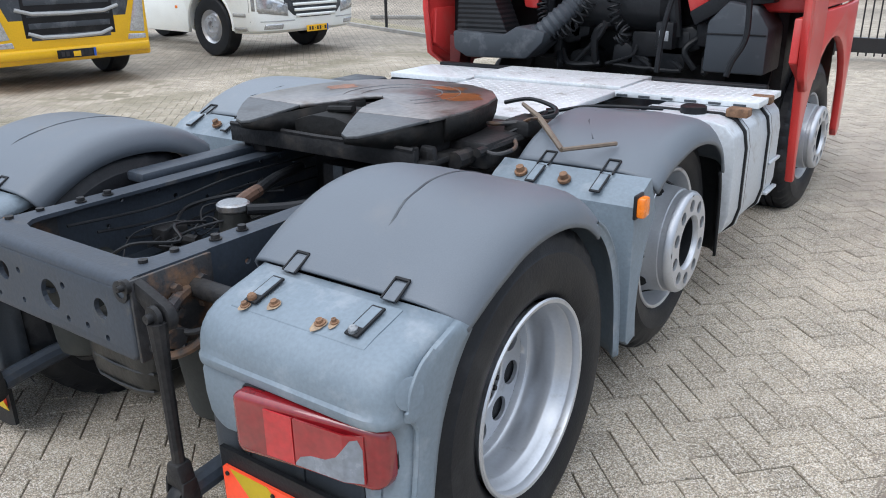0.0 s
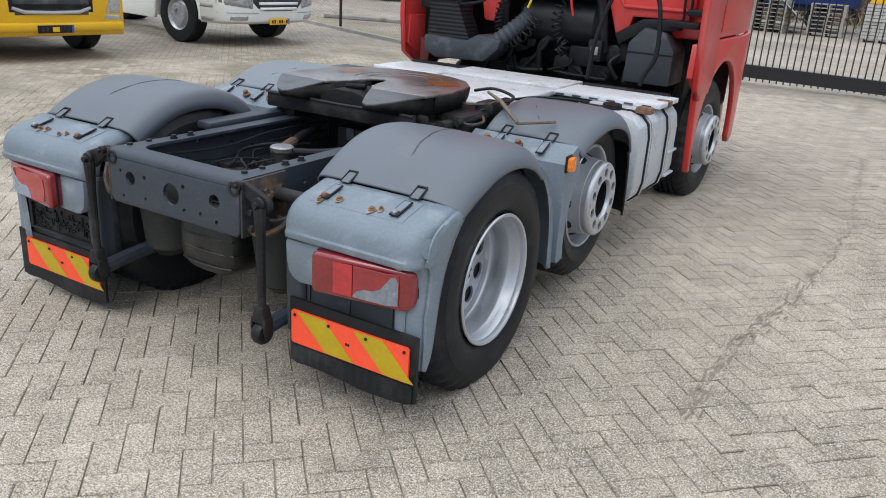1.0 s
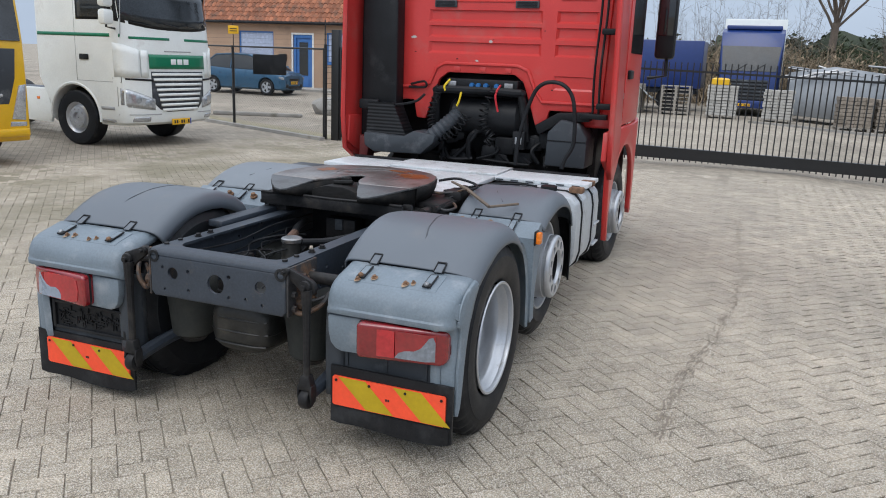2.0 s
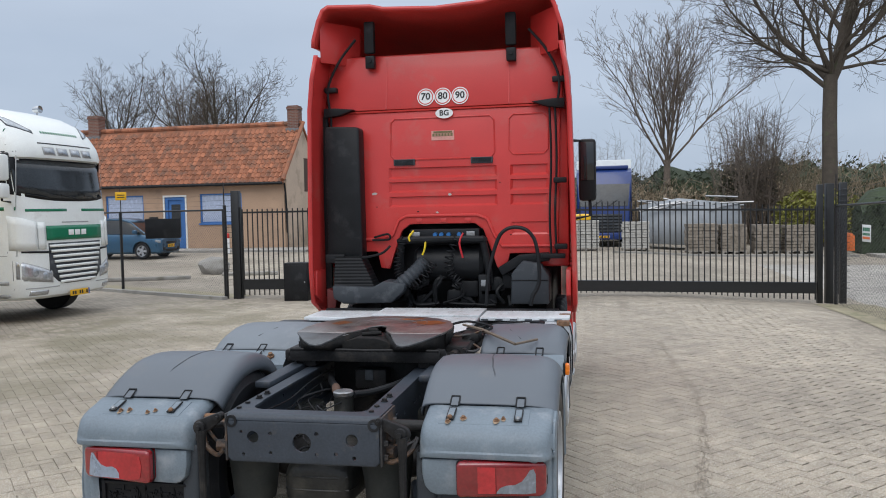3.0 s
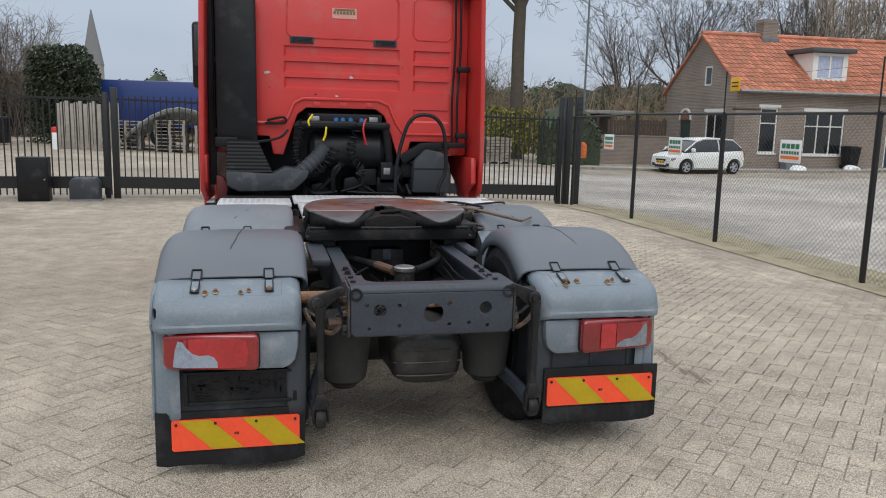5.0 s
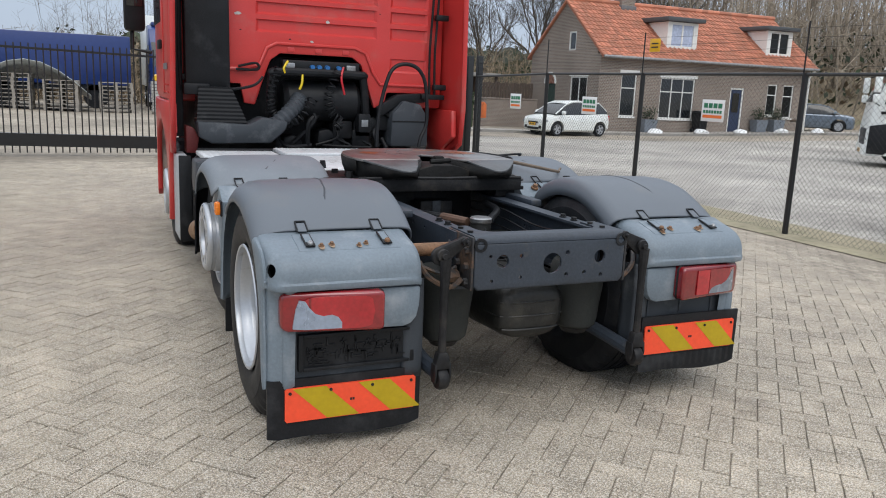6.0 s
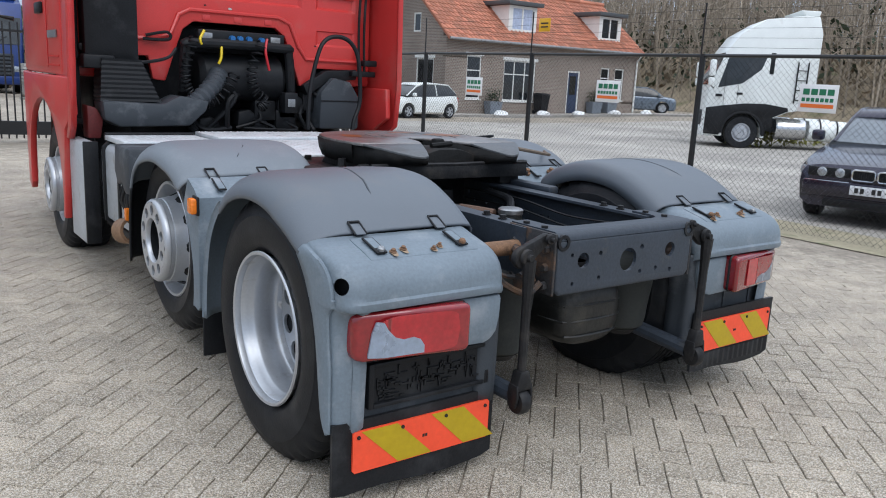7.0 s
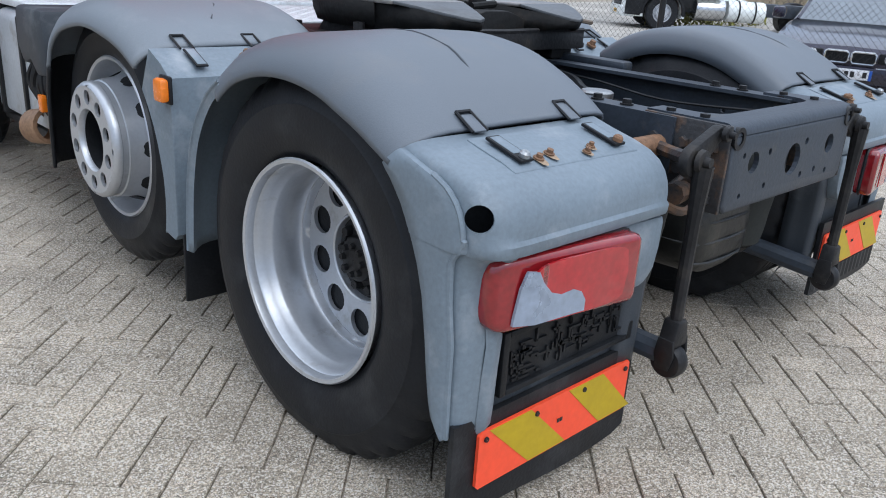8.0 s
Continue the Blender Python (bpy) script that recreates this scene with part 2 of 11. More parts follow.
LEAF = mat("dark evergreen leaves", (0.030, 0.045, 0.020), 0.7, var=0.4, scale=2, fine=12, bump=0.0, island=0.4)
OLIVE = mat("dull olive leaves", (0.058, 0.060, 0.036), 0.8, var=0.4, scale=2, fine=12, bump=0.0, island=0.45)
LEAF_Y = mat("yellow green leaves", (0.17, 0.17, 0.03), 0.7, var=0.35, scale=2, fine=12, bump=0.0, island=0.4)
GRASS = mat("verge", (0.30, 0.265, 0.18), 0.95, var=0.3, scale=2, fine=25, bump=0.5, dirt=(0.14, 0.15, 0.07), dirt_amount=0.22)
TARP = mat("grey tarpaulin", (0.27, 0.29, 0.31), 0.5, var=0.2, scale=3, bump=0.2)
BLUE_CAP = mat("blue plastic cap", (0.02, 0.13, 0.36), 0.4, bump=0.03)
YEL_HOSE = mat("yellow hose", (0.72, 0.52, 0.01), 0.4, bump=0.03)
RED_HOSE = mat("red hose", (0.50, 0.02, 0.03), 0.4, bump=0.03)
ORANGEBOX = mat("orange plastic", (0.70, 0.16, 0.03), 0.5, bump=0.05)


def brick_mat(name, col_a, col_b, mortar, width, height, joint, axis):
    """Brick walls seen from far: courses by a brick texture in the wall's own plane."""
    m = bpy.data.materials.new(name)
    m.use_nodes = True
    nd, ln = m.node_tree.nodes, m.node_tree.links
    p = nd["Principled BSDF"]
    p.inputs["Roughness"].default_value = 0.9
    tc, mp = nd.new("ShaderNodeTexCoord"), nd.new("ShaderNodeMapping")
    if axis == "x":
        mp.inputs["Rotation"].default_value = (radians(-90), 0, 0)
    elif axis == "y":
        mp.inputs["Rotation"].default_value = (radians(-90), radians(-90), 0)
    br, ns = nd.new("ShaderNodeTexBrick"), nd.new("ShaderNodeTexNoise")
    br.inputs["Color1"].default_value, br.inputs["Color2"].default_value, br.inputs["Mortar"].default_value = (*col_a, 1), (*col_b, 1), (*mortar, 1)
    br.inputs["Scale"].default_value, br.inputs["Mortar Size"].default_value = 1.0, joint
    br.inputs["Brick Width"].default_value, br.inputs["Row Height"].default_value = width, height
    ns.inputs["Scale"].default_value, ns.inputs["Detail"].default_value = 0.7, 6.0
    ln.new(tc.outputs["Object"], mp.inputs["Vector"])
    ln.new(mp.outputs["Vector"], br.inputs["Vector"])
    ln.new(tc.outputs["Object"], ns.inputs["Vector"])
    rg, vm = nd.new("ShaderNodeMapRange"), nd.new("ShaderNodeVectorMath")
    rg.inputs["To Min"].default_value, rg.inputs["To Max"].default_value = 0.65, 1.35
    vm.operation = "SCALE"
    ln.new(ns.outputs["Fac"], rg.inputs["Value"])
    ln.new(br.outputs["Color"], vm.inputs[0])
    ln.new(rg.outputs["Result"], vm.inputs["Scale"])
    ln.new(vm.outputs["Vector"], p.inputs["Base Color"])
    bp = nd.new("ShaderNodeBump")
    bp.inputs["Strength"].default_value, bp.inputs["Distance"].default_value = 0.4, 0.01
    bp.invert = True
    ln.new(br.outputs["Fac"], bp.inputs["Height"])
    ln.new(bp.outputs["Normal"], p.inputs["Normal"])
    return m


BRICK_X = brick_mat("brown brick front", (0.255, 0.196, 0.157), (0.195, 0.150, 0.123), (0.32, 0.29, 0.255), 0.22, 0.065, 0.012, "x")
BRICK_Y = brick_mat("brown brick side", (0.255, 0.196, 0.157), (0.195, 0.150, 0.123), (0.32, 0.29, 0.255), 0.22, 0.065, 0.012, "y")


# ---- mesh helpers ----
def V(*a):
    return Vector(a)


def box(bm, x0, x1, y0, y1, z0, z1, bevel=0.0, m=None):
    r = bmesh.ops.create_cube(bm, size=1.0)
    vs = r["verts"]
    for v in vs:
        v.co = V(x0 + (v.co.x + 0.5) * (x1 - x0), y0 + (v.co.y + 0.5) * (y1 - y0), z0 + (v.co.z + 0.5) * (z1 - z0))
    if bevel:
        es = list({e for v in vs for e in v.link_edges})
        out = bmesh.ops.bevel(bm, geom=es, offset=bevel, segments=2, affect="EDGES", profile=0.5, clamp_overlap=True)
        vs = list({v for f in out["faces"] for v in f.verts} | {v for v in vs if v.is_valid})
    if m is not None:
        bmesh.ops.transform(bm, matrix=m, verts=[v for v in vs if v.is_valid])
    return bm


def tube(bm, pts, r, seg=8, caps=True):
    """A round bar or hose along points; r may be a list, one for each point."""
    pts = [Vector(p) for p in pts]
    rs = r if isinstance(r, (list, tuple)) else [r] * len(pts)
    up = None
    rings = []
    for i, p in enumerate(pts):
        d = (pts[min(i + 1, len(pts) - 1)] - pts[max(i - 1, 0)]).normalized()
        if up is None:
            up = d.orthogonal().normalized()
        up = (up - d * up.dot(d))
        up = up.normalized() if up.length > 1e-6 else d.orthogonal().normalized()
        side = d.cross(up)
        rings.append([bm.verts.new(p + rs[i] * (math.cos(a) * up + math.sin(a) * side)) for a in (2 * math.pi * k / seg for k in range(seg))])
    for a, b in zip(rings, rings[1:]):
        for k in range(seg):
            bm.faces.new((a[k], a[(k + 1) % seg], b[(k + 1) % seg], b[k]))
    if caps:
        bm.faces.new(rings[0][::-1])
        bm.faces.new(rings[-1])
    return bm


def lathe(bm, prof, seg=32, m=Matrix(), cap=False):
    """Turn (radius, height) pairs round the z axis, then place by m."""
    rings = []
    for r, h in prof:
        rings.append([bm.verts.new(m @ V(r * math.cos(2 * math.pi * k / seg), r * math.sin(2 * math.pi * k / seg), h)) for k in range(seg)])
    for a, b in zip(rings, rings[1:]):
        for k in range(seg):
            bm.faces.new((a[k], a[(k + 1) % seg], b[(k + 1) % seg], b[k]))
    if cap:
        bm.faces.new(rings[0][::-1])
        bm.faces.new(rings[-1])
    return bm


def prism(bm, poly, a0, a1, axis="x", bevel=0.0):
    """A polygon of (u, v) pairs drawn out along an axis: x takes (y, z), y takes (x, z), z takes (x, y)."""
    def put(u, v, a):
        return V(a, u, v) if axis == "x" else V(u, a, v) if axis == "y" else V(u, v, a)
    lo, hi = [bm.verts.new(put(u, v, a0)) for u, v in poly], [bm.verts.new(put(u, v, a1)) for u, v in poly]
    n = len(poly)
    fs = [bm.faces.new(lo), bm.faces.new(hi[::-1])]
    for k in range(n):
        fs.append(bm.faces.new((lo[k], hi[k], hi[(k + 1) % n], lo[(k + 1) % n])))
    bmesh.ops.recalc_face_normals(bm, faces=fs)
    if bevel:
        es = list({e for f in fs for e in f.edges if e.calc_face_angle(0) > 0.5})
        bmesh.ops.bevel(bm, geom=es, offset=bevel, segments=2, affect="EDGES", profile=0.5, clamp_overlap=True)
    return bm


def loft(bm, loops, closed=True, caps=True):
    rings = [[bm.verts.new(Vector(p)) for p in lp] for lp in loops]
    n = len(rings[0])
    for a, b in zip(rings, rings[1:]):
        for k in range(n if closed else n - 1):
            bm.faces.new((a[k], a[(k + 1) % n], b[(k + 1) % n], b[k]))
    if caps and closed:
        bm.faces.new(rings[0][::-1])
        bm.faces.new(rings[-1])
    return bm


def finish(name, bm, material, sharp=35.0):
    bmesh.ops.recalc_face_normals(bm, faces=bm.faces)
    me = bpy.data.meshes.new(name)
    bm.to_mesh(me)
    bm.free()
    for p in me.polygons:
        p.use_smooth = True
    me.set_sharp_from_angle(angle=radians(sharp))
    if material:
        me.materials.append(material)
    return me


def part(name, bm, material, parent, label="", sharp=35.0):
    """One mesh object under a thing or under a part."""
    me = bm if isinstance(bm, bpy.types.Mesh) else finish(name, bm, material, sharp)
    ob = new(name, me)
    ob.parent = parent
    return tagged(ob, label)


def thing(name, label, category, group="", m=None, kind=""):
    ob = new(name)
    ob.empty_display_size = 0.2
    if m is not None:
        ob.matrix_world = m
        bpy.context.view_layer.update()
    return tagged(ob, label, category, group, kind)


def solid(name, bm, material, label, category, group="", kind="", m=None, sharp=35.0):
    ob = new(name, finish(name, bm, material, sharp))
    if m is not None:
        ob.matrix_world = m
    return tagged(ob, label, category, group, kind)


def B():
    return bmesh.new()


def thick(ob, t, offset=-1.0):
    md = ob.modifiers.new("thickness", "SOLIDIFY")
    md.thickness, md.offset = t, offset
    return ob


def cut(ob, cutter_bm):
    """Cut real holes: takes the second mesh away from the first."""
    bpy.context.view_layer.update()
    me = bpy.data.meshes.new("cutter")
    bmesh.ops.recalc_face_normals(cutter_bm, faces=cutter_bm.faces)
    cutter_bm.to_mesh(me)
    cutter_bm.free()
    tool = bpy.data.objects.new("cutter", me)
    scene.collection.objects.link(tool)
    tool.matrix_world = ob.matrix_world
    md = ob.modifiers.new("holes", "BOOLEAN")
    md.object, md.operation, md.solver = tool, "DIFFERENCE", "EXACT"
    bpy.context.view_layer.update()
    got = bpy.data.meshes.new_from_object(ob.evaluated_get(bpy.context.evaluated_depsgraph_get()))
    ob.modifiers.clear()
    ob.data = got
    bpy.data.objects.remove(tool)
    bpy.data.meshes.remove(me)
    return ob


def text_mesh(words, size, m, depth=0.001):
    cu = bpy.data.curves.new("writing", "FONT")
    cu.body, cu.size, cu.extrude, cu.align_x, cu.align_y, cu.resolution_u = words, size, depth, "CENTER", "CENTER", 3
    cu.offset = size * 0.022
    ob = bpy.data.objects.new("writing", cu)
    scene.collection.objects.link(ob)
    bpy.context.view_layer.update()
    me = bpy.data.meshes.new_from_object(ob.evaluated_get(bpy.context.evaluated_depsgraph_get()))
    bpy.data.objects.remove(ob)
    me.transform(m)
    return me


def spline(pts, n=6):
    """Points of a smooth line through the given ones."""
    pts = [Vector(p) for p in pts]
    out = []
    for i in range(len(pts) - 1):
        p0, p1, p2, p3 = pts[max(i - 1, 0)], pts[i], pts[i + 1], pts[min(i + 2, len(pts) - 1)]
        for k in range(n):
            t = k / n
            out.append(0.5 * ((2 * p1) + (p2 - p0) * t + (2 * p0 - 5 * p1 + 4 * p2 - p3) * t * t + (3 * p1 - p0 - 3 * p2 + p3) * t ** 3))
    return out + [pts[-1]]


def step(a, b, x):
    t = min(1.0, max(0.0, (x - a) / (b - a)))
    return t * t * (3 - 2 * t)


def lay(x, y):
    """Height of the ground: the yard is level under the lorry, falls a little to the road and rises to the cottage."""
    return -0.12 * step(2.0, 6.5, x) - 0.13 * step(7.0, 18.0, x) - 0.07 * step(10.5, 13.5, y) * step(2, 6, x) + 0.22 * step(22, 36, x) + 0.32 * step(14, 28, y) * step(-1, -12, x)


# ---- ground ----
PAVE_TURN = 45.0


def paving_mat(name, col_a, col_b, joint_col, turn, width=0.215, height=0.108):
    m = bpy.data.materials.new(name)
    m.use_nodes = True
    nd, ln = m.node_tree.nodes, m.node_tree.links
    p = nd["Principled BSDF"]
    p.inputs["Roughness"].default_value = 0.85
    tc, mp = nd.new("ShaderNodeTexCoord"), nd.new("ShaderNodeMapping")
    mp.inputs["Rotation"].default_value = (0, 0, radians(turn))
    br = nd.new("ShaderNodeTexBrick")
    br.inputs["Color1"].default_value, br.inputs["Color2"].default_value, br.inputs["Mortar"].default_value = (*col_a, 1), (*col_b, 1), (*joint_col, 1)
    br.inputs["Scale"].default_value, br.inputs["Mortar Size"].default_value, br.inputs["Mortar Smooth"].default_value = 1.0, 0.006, 0.4
    br.inputs["Brick Width"].default_value, br.inputs["Row Height"].default_value = width, height
    ln.new(tc.outputs["Object"], mp.inputs["Vector"])
    ln.new(mp.outputs["Vector"], br.inputs["Vector"])
    last = br.outputs["Color"]
    grain = None
    for scale, detail, lo, hi in ((0.35, 5, 0.72, 1.30), (4.0, 6, 0.80, 1.20), (90.0, 3, 0.62, 1.38)):
        ns, rg, vm = nd.new("ShaderNodeTexNoise"), nd.new("ShaderNodeMapRange"), nd.new("ShaderNodeVectorMath")
        ns.inputs["Scale"].default_value, ns.inputs["Detail"].default_value = scale, detail
        rg.inputs["From Min"].default_value, rg.inputs["From Max"].default_value = 0.3, 0.7
        rg.inputs["To Min"].default_value, rg.inputs["To Max"].default_value = lo, hi
        vm.operation = "SCALE"
        ln.new(tc.outputs["Object"], ns.inputs["Vector"])
        ln.new(ns.outputs["Fac"], rg.inputs["Value"])
        ln.new(last, vm.inputs[0])
        ln.new(rg.outputs["Result"], vm.inputs["Scale"])
        last, grain = vm.outputs["Vector"], ns
    ln.new(last, p.inputs["Base Color"])
    b1, b2 = nd.new("ShaderNodeBump"), nd.new("ShaderNodeBump")
    b1.invert = True
    b1.inputs["Strength"].default_value, b1.inputs["Distance"].default_value = 0.6, 0.006
    b2.inputs["Strength"].default_value, b2.inputs["Distance"].default_value = 0.5, 0.004
    ln.new(br.outputs["Fac"], b1.inputs["Height"])
    ln.new(grain.outputs["Fac"], b2.inputs["Height"])
    ln.new(b1.outputs["Normal"], b2.inputs["Normal"])
    ln.new(b2.outputs["Normal"], p.inputs["Normal"])
    return m


PAVING = paving_mat("yard paving", (0.335, 0.294, 0.236), (0.286, 0.249, 0.199), (0.19, 0.166, 0.13), PAVE_TURN)
ROADSTONE = paving_mat("road paving", (0.38, 0.358, 0.322), (0.335, 0.315, 0.283), (0.235, 0.215, 0.185), 0)

# the near part of the sheet lies a little under the stones that are laid on it
NEAR = (-8.0, 6.0, -5.0, 12.0)


def ticks(lo, hi, fine_lo, fine_hi, d):
    a = [lo, lo * 0.4, lo * 0.15, lo * 0.07]
    k = int(round((fine_hi - fine_lo) / d))
    return a + [fine_lo + i * d for i in range(k + 1)] + [hi * 0.07, hi * 0.15, hi * 0.4, hi]


def ground_sheet():
    bm = B()
    xs, ys = ticks(-1500, 1500, -45, 60, 1.0), ticks(-1500, 1500, -20, 70, 1.0)
    def low(x, y):
        return lay(x, y) - (0.0085 if NEAR[0] + 1 < x < NEAR[1] - 1 and NEAR[2] + 1 < y < NEAR[3] - 1 else 0.0)
    grid = [[bm.verts.new((x, y, low(x, y))) for x in xs] for y in ys]
    for r0, r1 in zip(grid, grid[1:]):
        for k in range(len(xs) - 1):
            bm.faces.new((r0[k], r0[k + 1], r1[k + 1], r1[k]))
    return solid("ground", bm, PAVING, "grey beige concrete block paving of the lorry yard", "ground", kind="structure")


ground_sheet()


def strip(name, pts, half, material, label, rise=0.004, category="ground", n=30):
    """A flat strip that lies on the ground along a line."""
    bm = B()
    line = spline(pts, n)
    left, right = [], []
    for i, p in enumerate(line):
        d = (line[min(i + 1, len(line) - 1)] - line[max(i - 1, 0)]).normalized()
        s = V(-d.y, d.x, 0)
        a, b = p + s * half, p - s * half
        left.append(bm.verts.new((a.x, a.y, lay(a.x, a.y) + rise)))
        right.append(bm.verts.new((b.x, b.y, lay(b.x, b.y) + rise)))
    for i in range(len(line) - 1):
        bm.faces.new((left[i], right[i], right[i + 1], left[i + 1]))
    return solid(name, bm, material, label, category, kind="structure")


def road_sheet():
    bm = B()
    xs, ys = [6.6 + i * 1.2 for i in range(34)], [-14 + i * 1.0 for i in range(39)]
    grid = [[bm.verts.new((x, y, lay(x, y) + 0.005)) for x in xs] for y in ys]
    for r0, r1 in zip(grid, grid[1:]):
        for k in range(len(xs) - 1):
            bm.faces.new((r0[k], r0[k + 1], r1[k + 1], r1[k]))
    return solid("road", bm, ROADSTONE, "grey paved road outside the yard fence", "road", kind="structure")


road_sheet()
strip("verge", [(6.3, -12, 0), (6.25, 3, 0), (6.15, 13.1, 0)], 0.55, GRASS, "trampled pale grass verge along the wire fence", 0.012, "verge")
strip("verge", [(-6.4, 12.75, 0), (-10.2, 14.5, 0), (-20, 18.9, 0)], 0.35, GRASS, "mossy earth edge under the wire fence", 0.012, "verge")


def raised(name, x0, x1, y0, y1, h, material, label, category):
    bm = B()
    nx = max(1, int((x1 - x0) / 1.5))
    lo, hi = [], []
    for i in range(nx + 1):
        x = x0 + (x1 - x0) * i / nx
        lo.append([bm.verts.new((x, y, lay(x, y) - 0.05)) for y in (y0, y1)])
        hi.append([bm.verts.new((x, y, lay(x, y) + h)) for y in (y0, y1)])
    for i in range(nx):
        bm.faces.new((hi[i][0], hi[i + 1][0], hi[i + 1][1], hi[i][1]))
        bm.faces.new((lo[i][0], lo[i + 1][0], hi[i + 1][0], hi[i][0]))
        bm.faces.new((hi[i][1], hi[i + 1][1], lo[i + 1][1], lo[i][1]))
    for i in (0, nx):
        bm.faces.new((lo[i][0], hi[i][0], hi[i][1], lo[i][1]))
    return solid(name, bm, material, label, category, kind="structure", sharp=20)


raised("pavement", 11.5, 52, 27.6, 29.08, 0.10, ROADSTONE, "grey paved footway in front of the brick house", "pavement")
raised("kerb", 11.5, 52, 27.44, 27.596, 0.11, STONE, "grey concrete kerb along the footway", "kerb")
raised("pavement", -27, -10.0, 26.2, 27.96, 0.08, ROADSTONE, "grey paved footway in front of the plastered cottage", "pavement")
raised("kerb", -27, -10.0, 26.04, 26.196, 0.09, STONE, "grey concrete kerb along the footway", "kerb")
raised("kerb", 2.0, 11.0, 28.2, 28.36, 0.08, STONE, "grey concrete kerb beside the stacked pallets", "kerb")


# ---- fences and gate ----
def chain_link(bm, a, b, z0, z1, pitch=0.072, r=0.0016):
    """Woven wire between two points on the ground, as two sets of slanting wires."""
    a, b = Vector((a[0], a[1], 0)), Vector((b[0], b[1], 0))
    w, h = (b - a).length, z1 - z0
    d = (b - a).normalized()
    side = V(-d.y, d.x, 0) * 0.002
    k = -h
    while k < w:
        s0, s1 = max(k, 0.0), min(k + h, w)
        if s1 - s0 > 0.02:
            for sgn in (1, -1):
                za, zb = (s0 - k, s1 - k) if sgn > 0 else (h - (s0 - k), h - (s1 - k))
                tube(bm, [a + d * s0 + side * sgn + V(0, 0, z0 + za), a + d * s1 + side * sgn + V(0, 0, z0 + zb)], r, 3, False)
        k += pitch
    return bm


def wire_fence(label, posts, height, barbs, mesh_from=0):
    f = thing("wire_fence", label, "fence")
    for i, (x, y) in enumerate(posts):
        z = lay(x, y)
        bm = B()
        tube(bm, [(x, y, z - 0.2), (x, y, z + height + 0.02)], 0.036, 10)
        po = part("post", bm, FENCE, f)
        bm = B()
        tube(bm, [(x, y + 0.03, z + height - 0.3), (x, y + 0.03, z + height + 0.62)], 0.011, 6)
        part("barb_arm", bm, FENCE, po)
    for (xa, ya), (xb, yb) in zip(posts, posts[1:]):
        za, zb = lay(xa, ya), lay(xb, yb)
        bm = B()
        tube(bm, [(xa, ya, za + height), (xb, yb, zb + height)], 0.021, 8)
        part("top_rail", bm, FENCE, f)
        bm = B()
        chain_link(bm, (xa, ya), (xb, yb), min(za, zb) + 0.03, min(za, zb) + height)
        part("wire_mesh", bm, FENCE, f)
        bm = B()
        for k in range(barbs):
            h = height + 0.1 + 0.11 * k
            mid = V((xa + xb) / 2, (ya + yb) / 2 + 0.03, (za + zb) / 2 + h - 0.02)
            tube(bm, [(xa, ya + 0.03, za + h), mid, (xb, yb + 0.03, zb + h)], 0.0022, 3, False)
        part("barbed_wire", bm, FENCE, f)
    return f


FENCE_X = 6.0
wire_fence("black steel posts with chain-link wire and barbed strands", [(FENCE_X, y) for y in (13.05, 10.08, 7.24, 4.16, 1.2, -1.75, -4.7, -7.65)], 1.95, 5)
wire_fence("black steel posts with chain-link wire and thin strands above", [(-6.62, 12.5), (-10.1, 13.98), (-13.6, 15.5), (-17.1, 17.0), (-20.6, 18.5)], 1.95, 3)


def kerb_line(pts, label):
    bm = B()
    loops = []
    for i, (x, y) in enumerate(pts):
        d = (Vector(pts[min(i + 1, len(pts) - 1)]) - Vector(pts[max(i - 1, 0)])).normalized()
        s = V(-d.y, d.x, 0) * 0.07
        p, z = V(x, y, 0), lay(x, y)
        loops.append([p - s + V(0, 0, z - 0.1), p - s + V(0, 0, z + 0.07), p + s + V(0, 0, z + 0.07), p + s + V(0, 0, z - 0.1)])
    loft(bm, loops)
    return solid("kerb", bm, STONE, label, "kerb", kind="structure", sharp=20)


kerb_line([(-6.5, 12.2), (-10.2, 13.85), (-15, 16.0), (-20.8, 18.6)], "mossy concrete kerb under the wire fence")


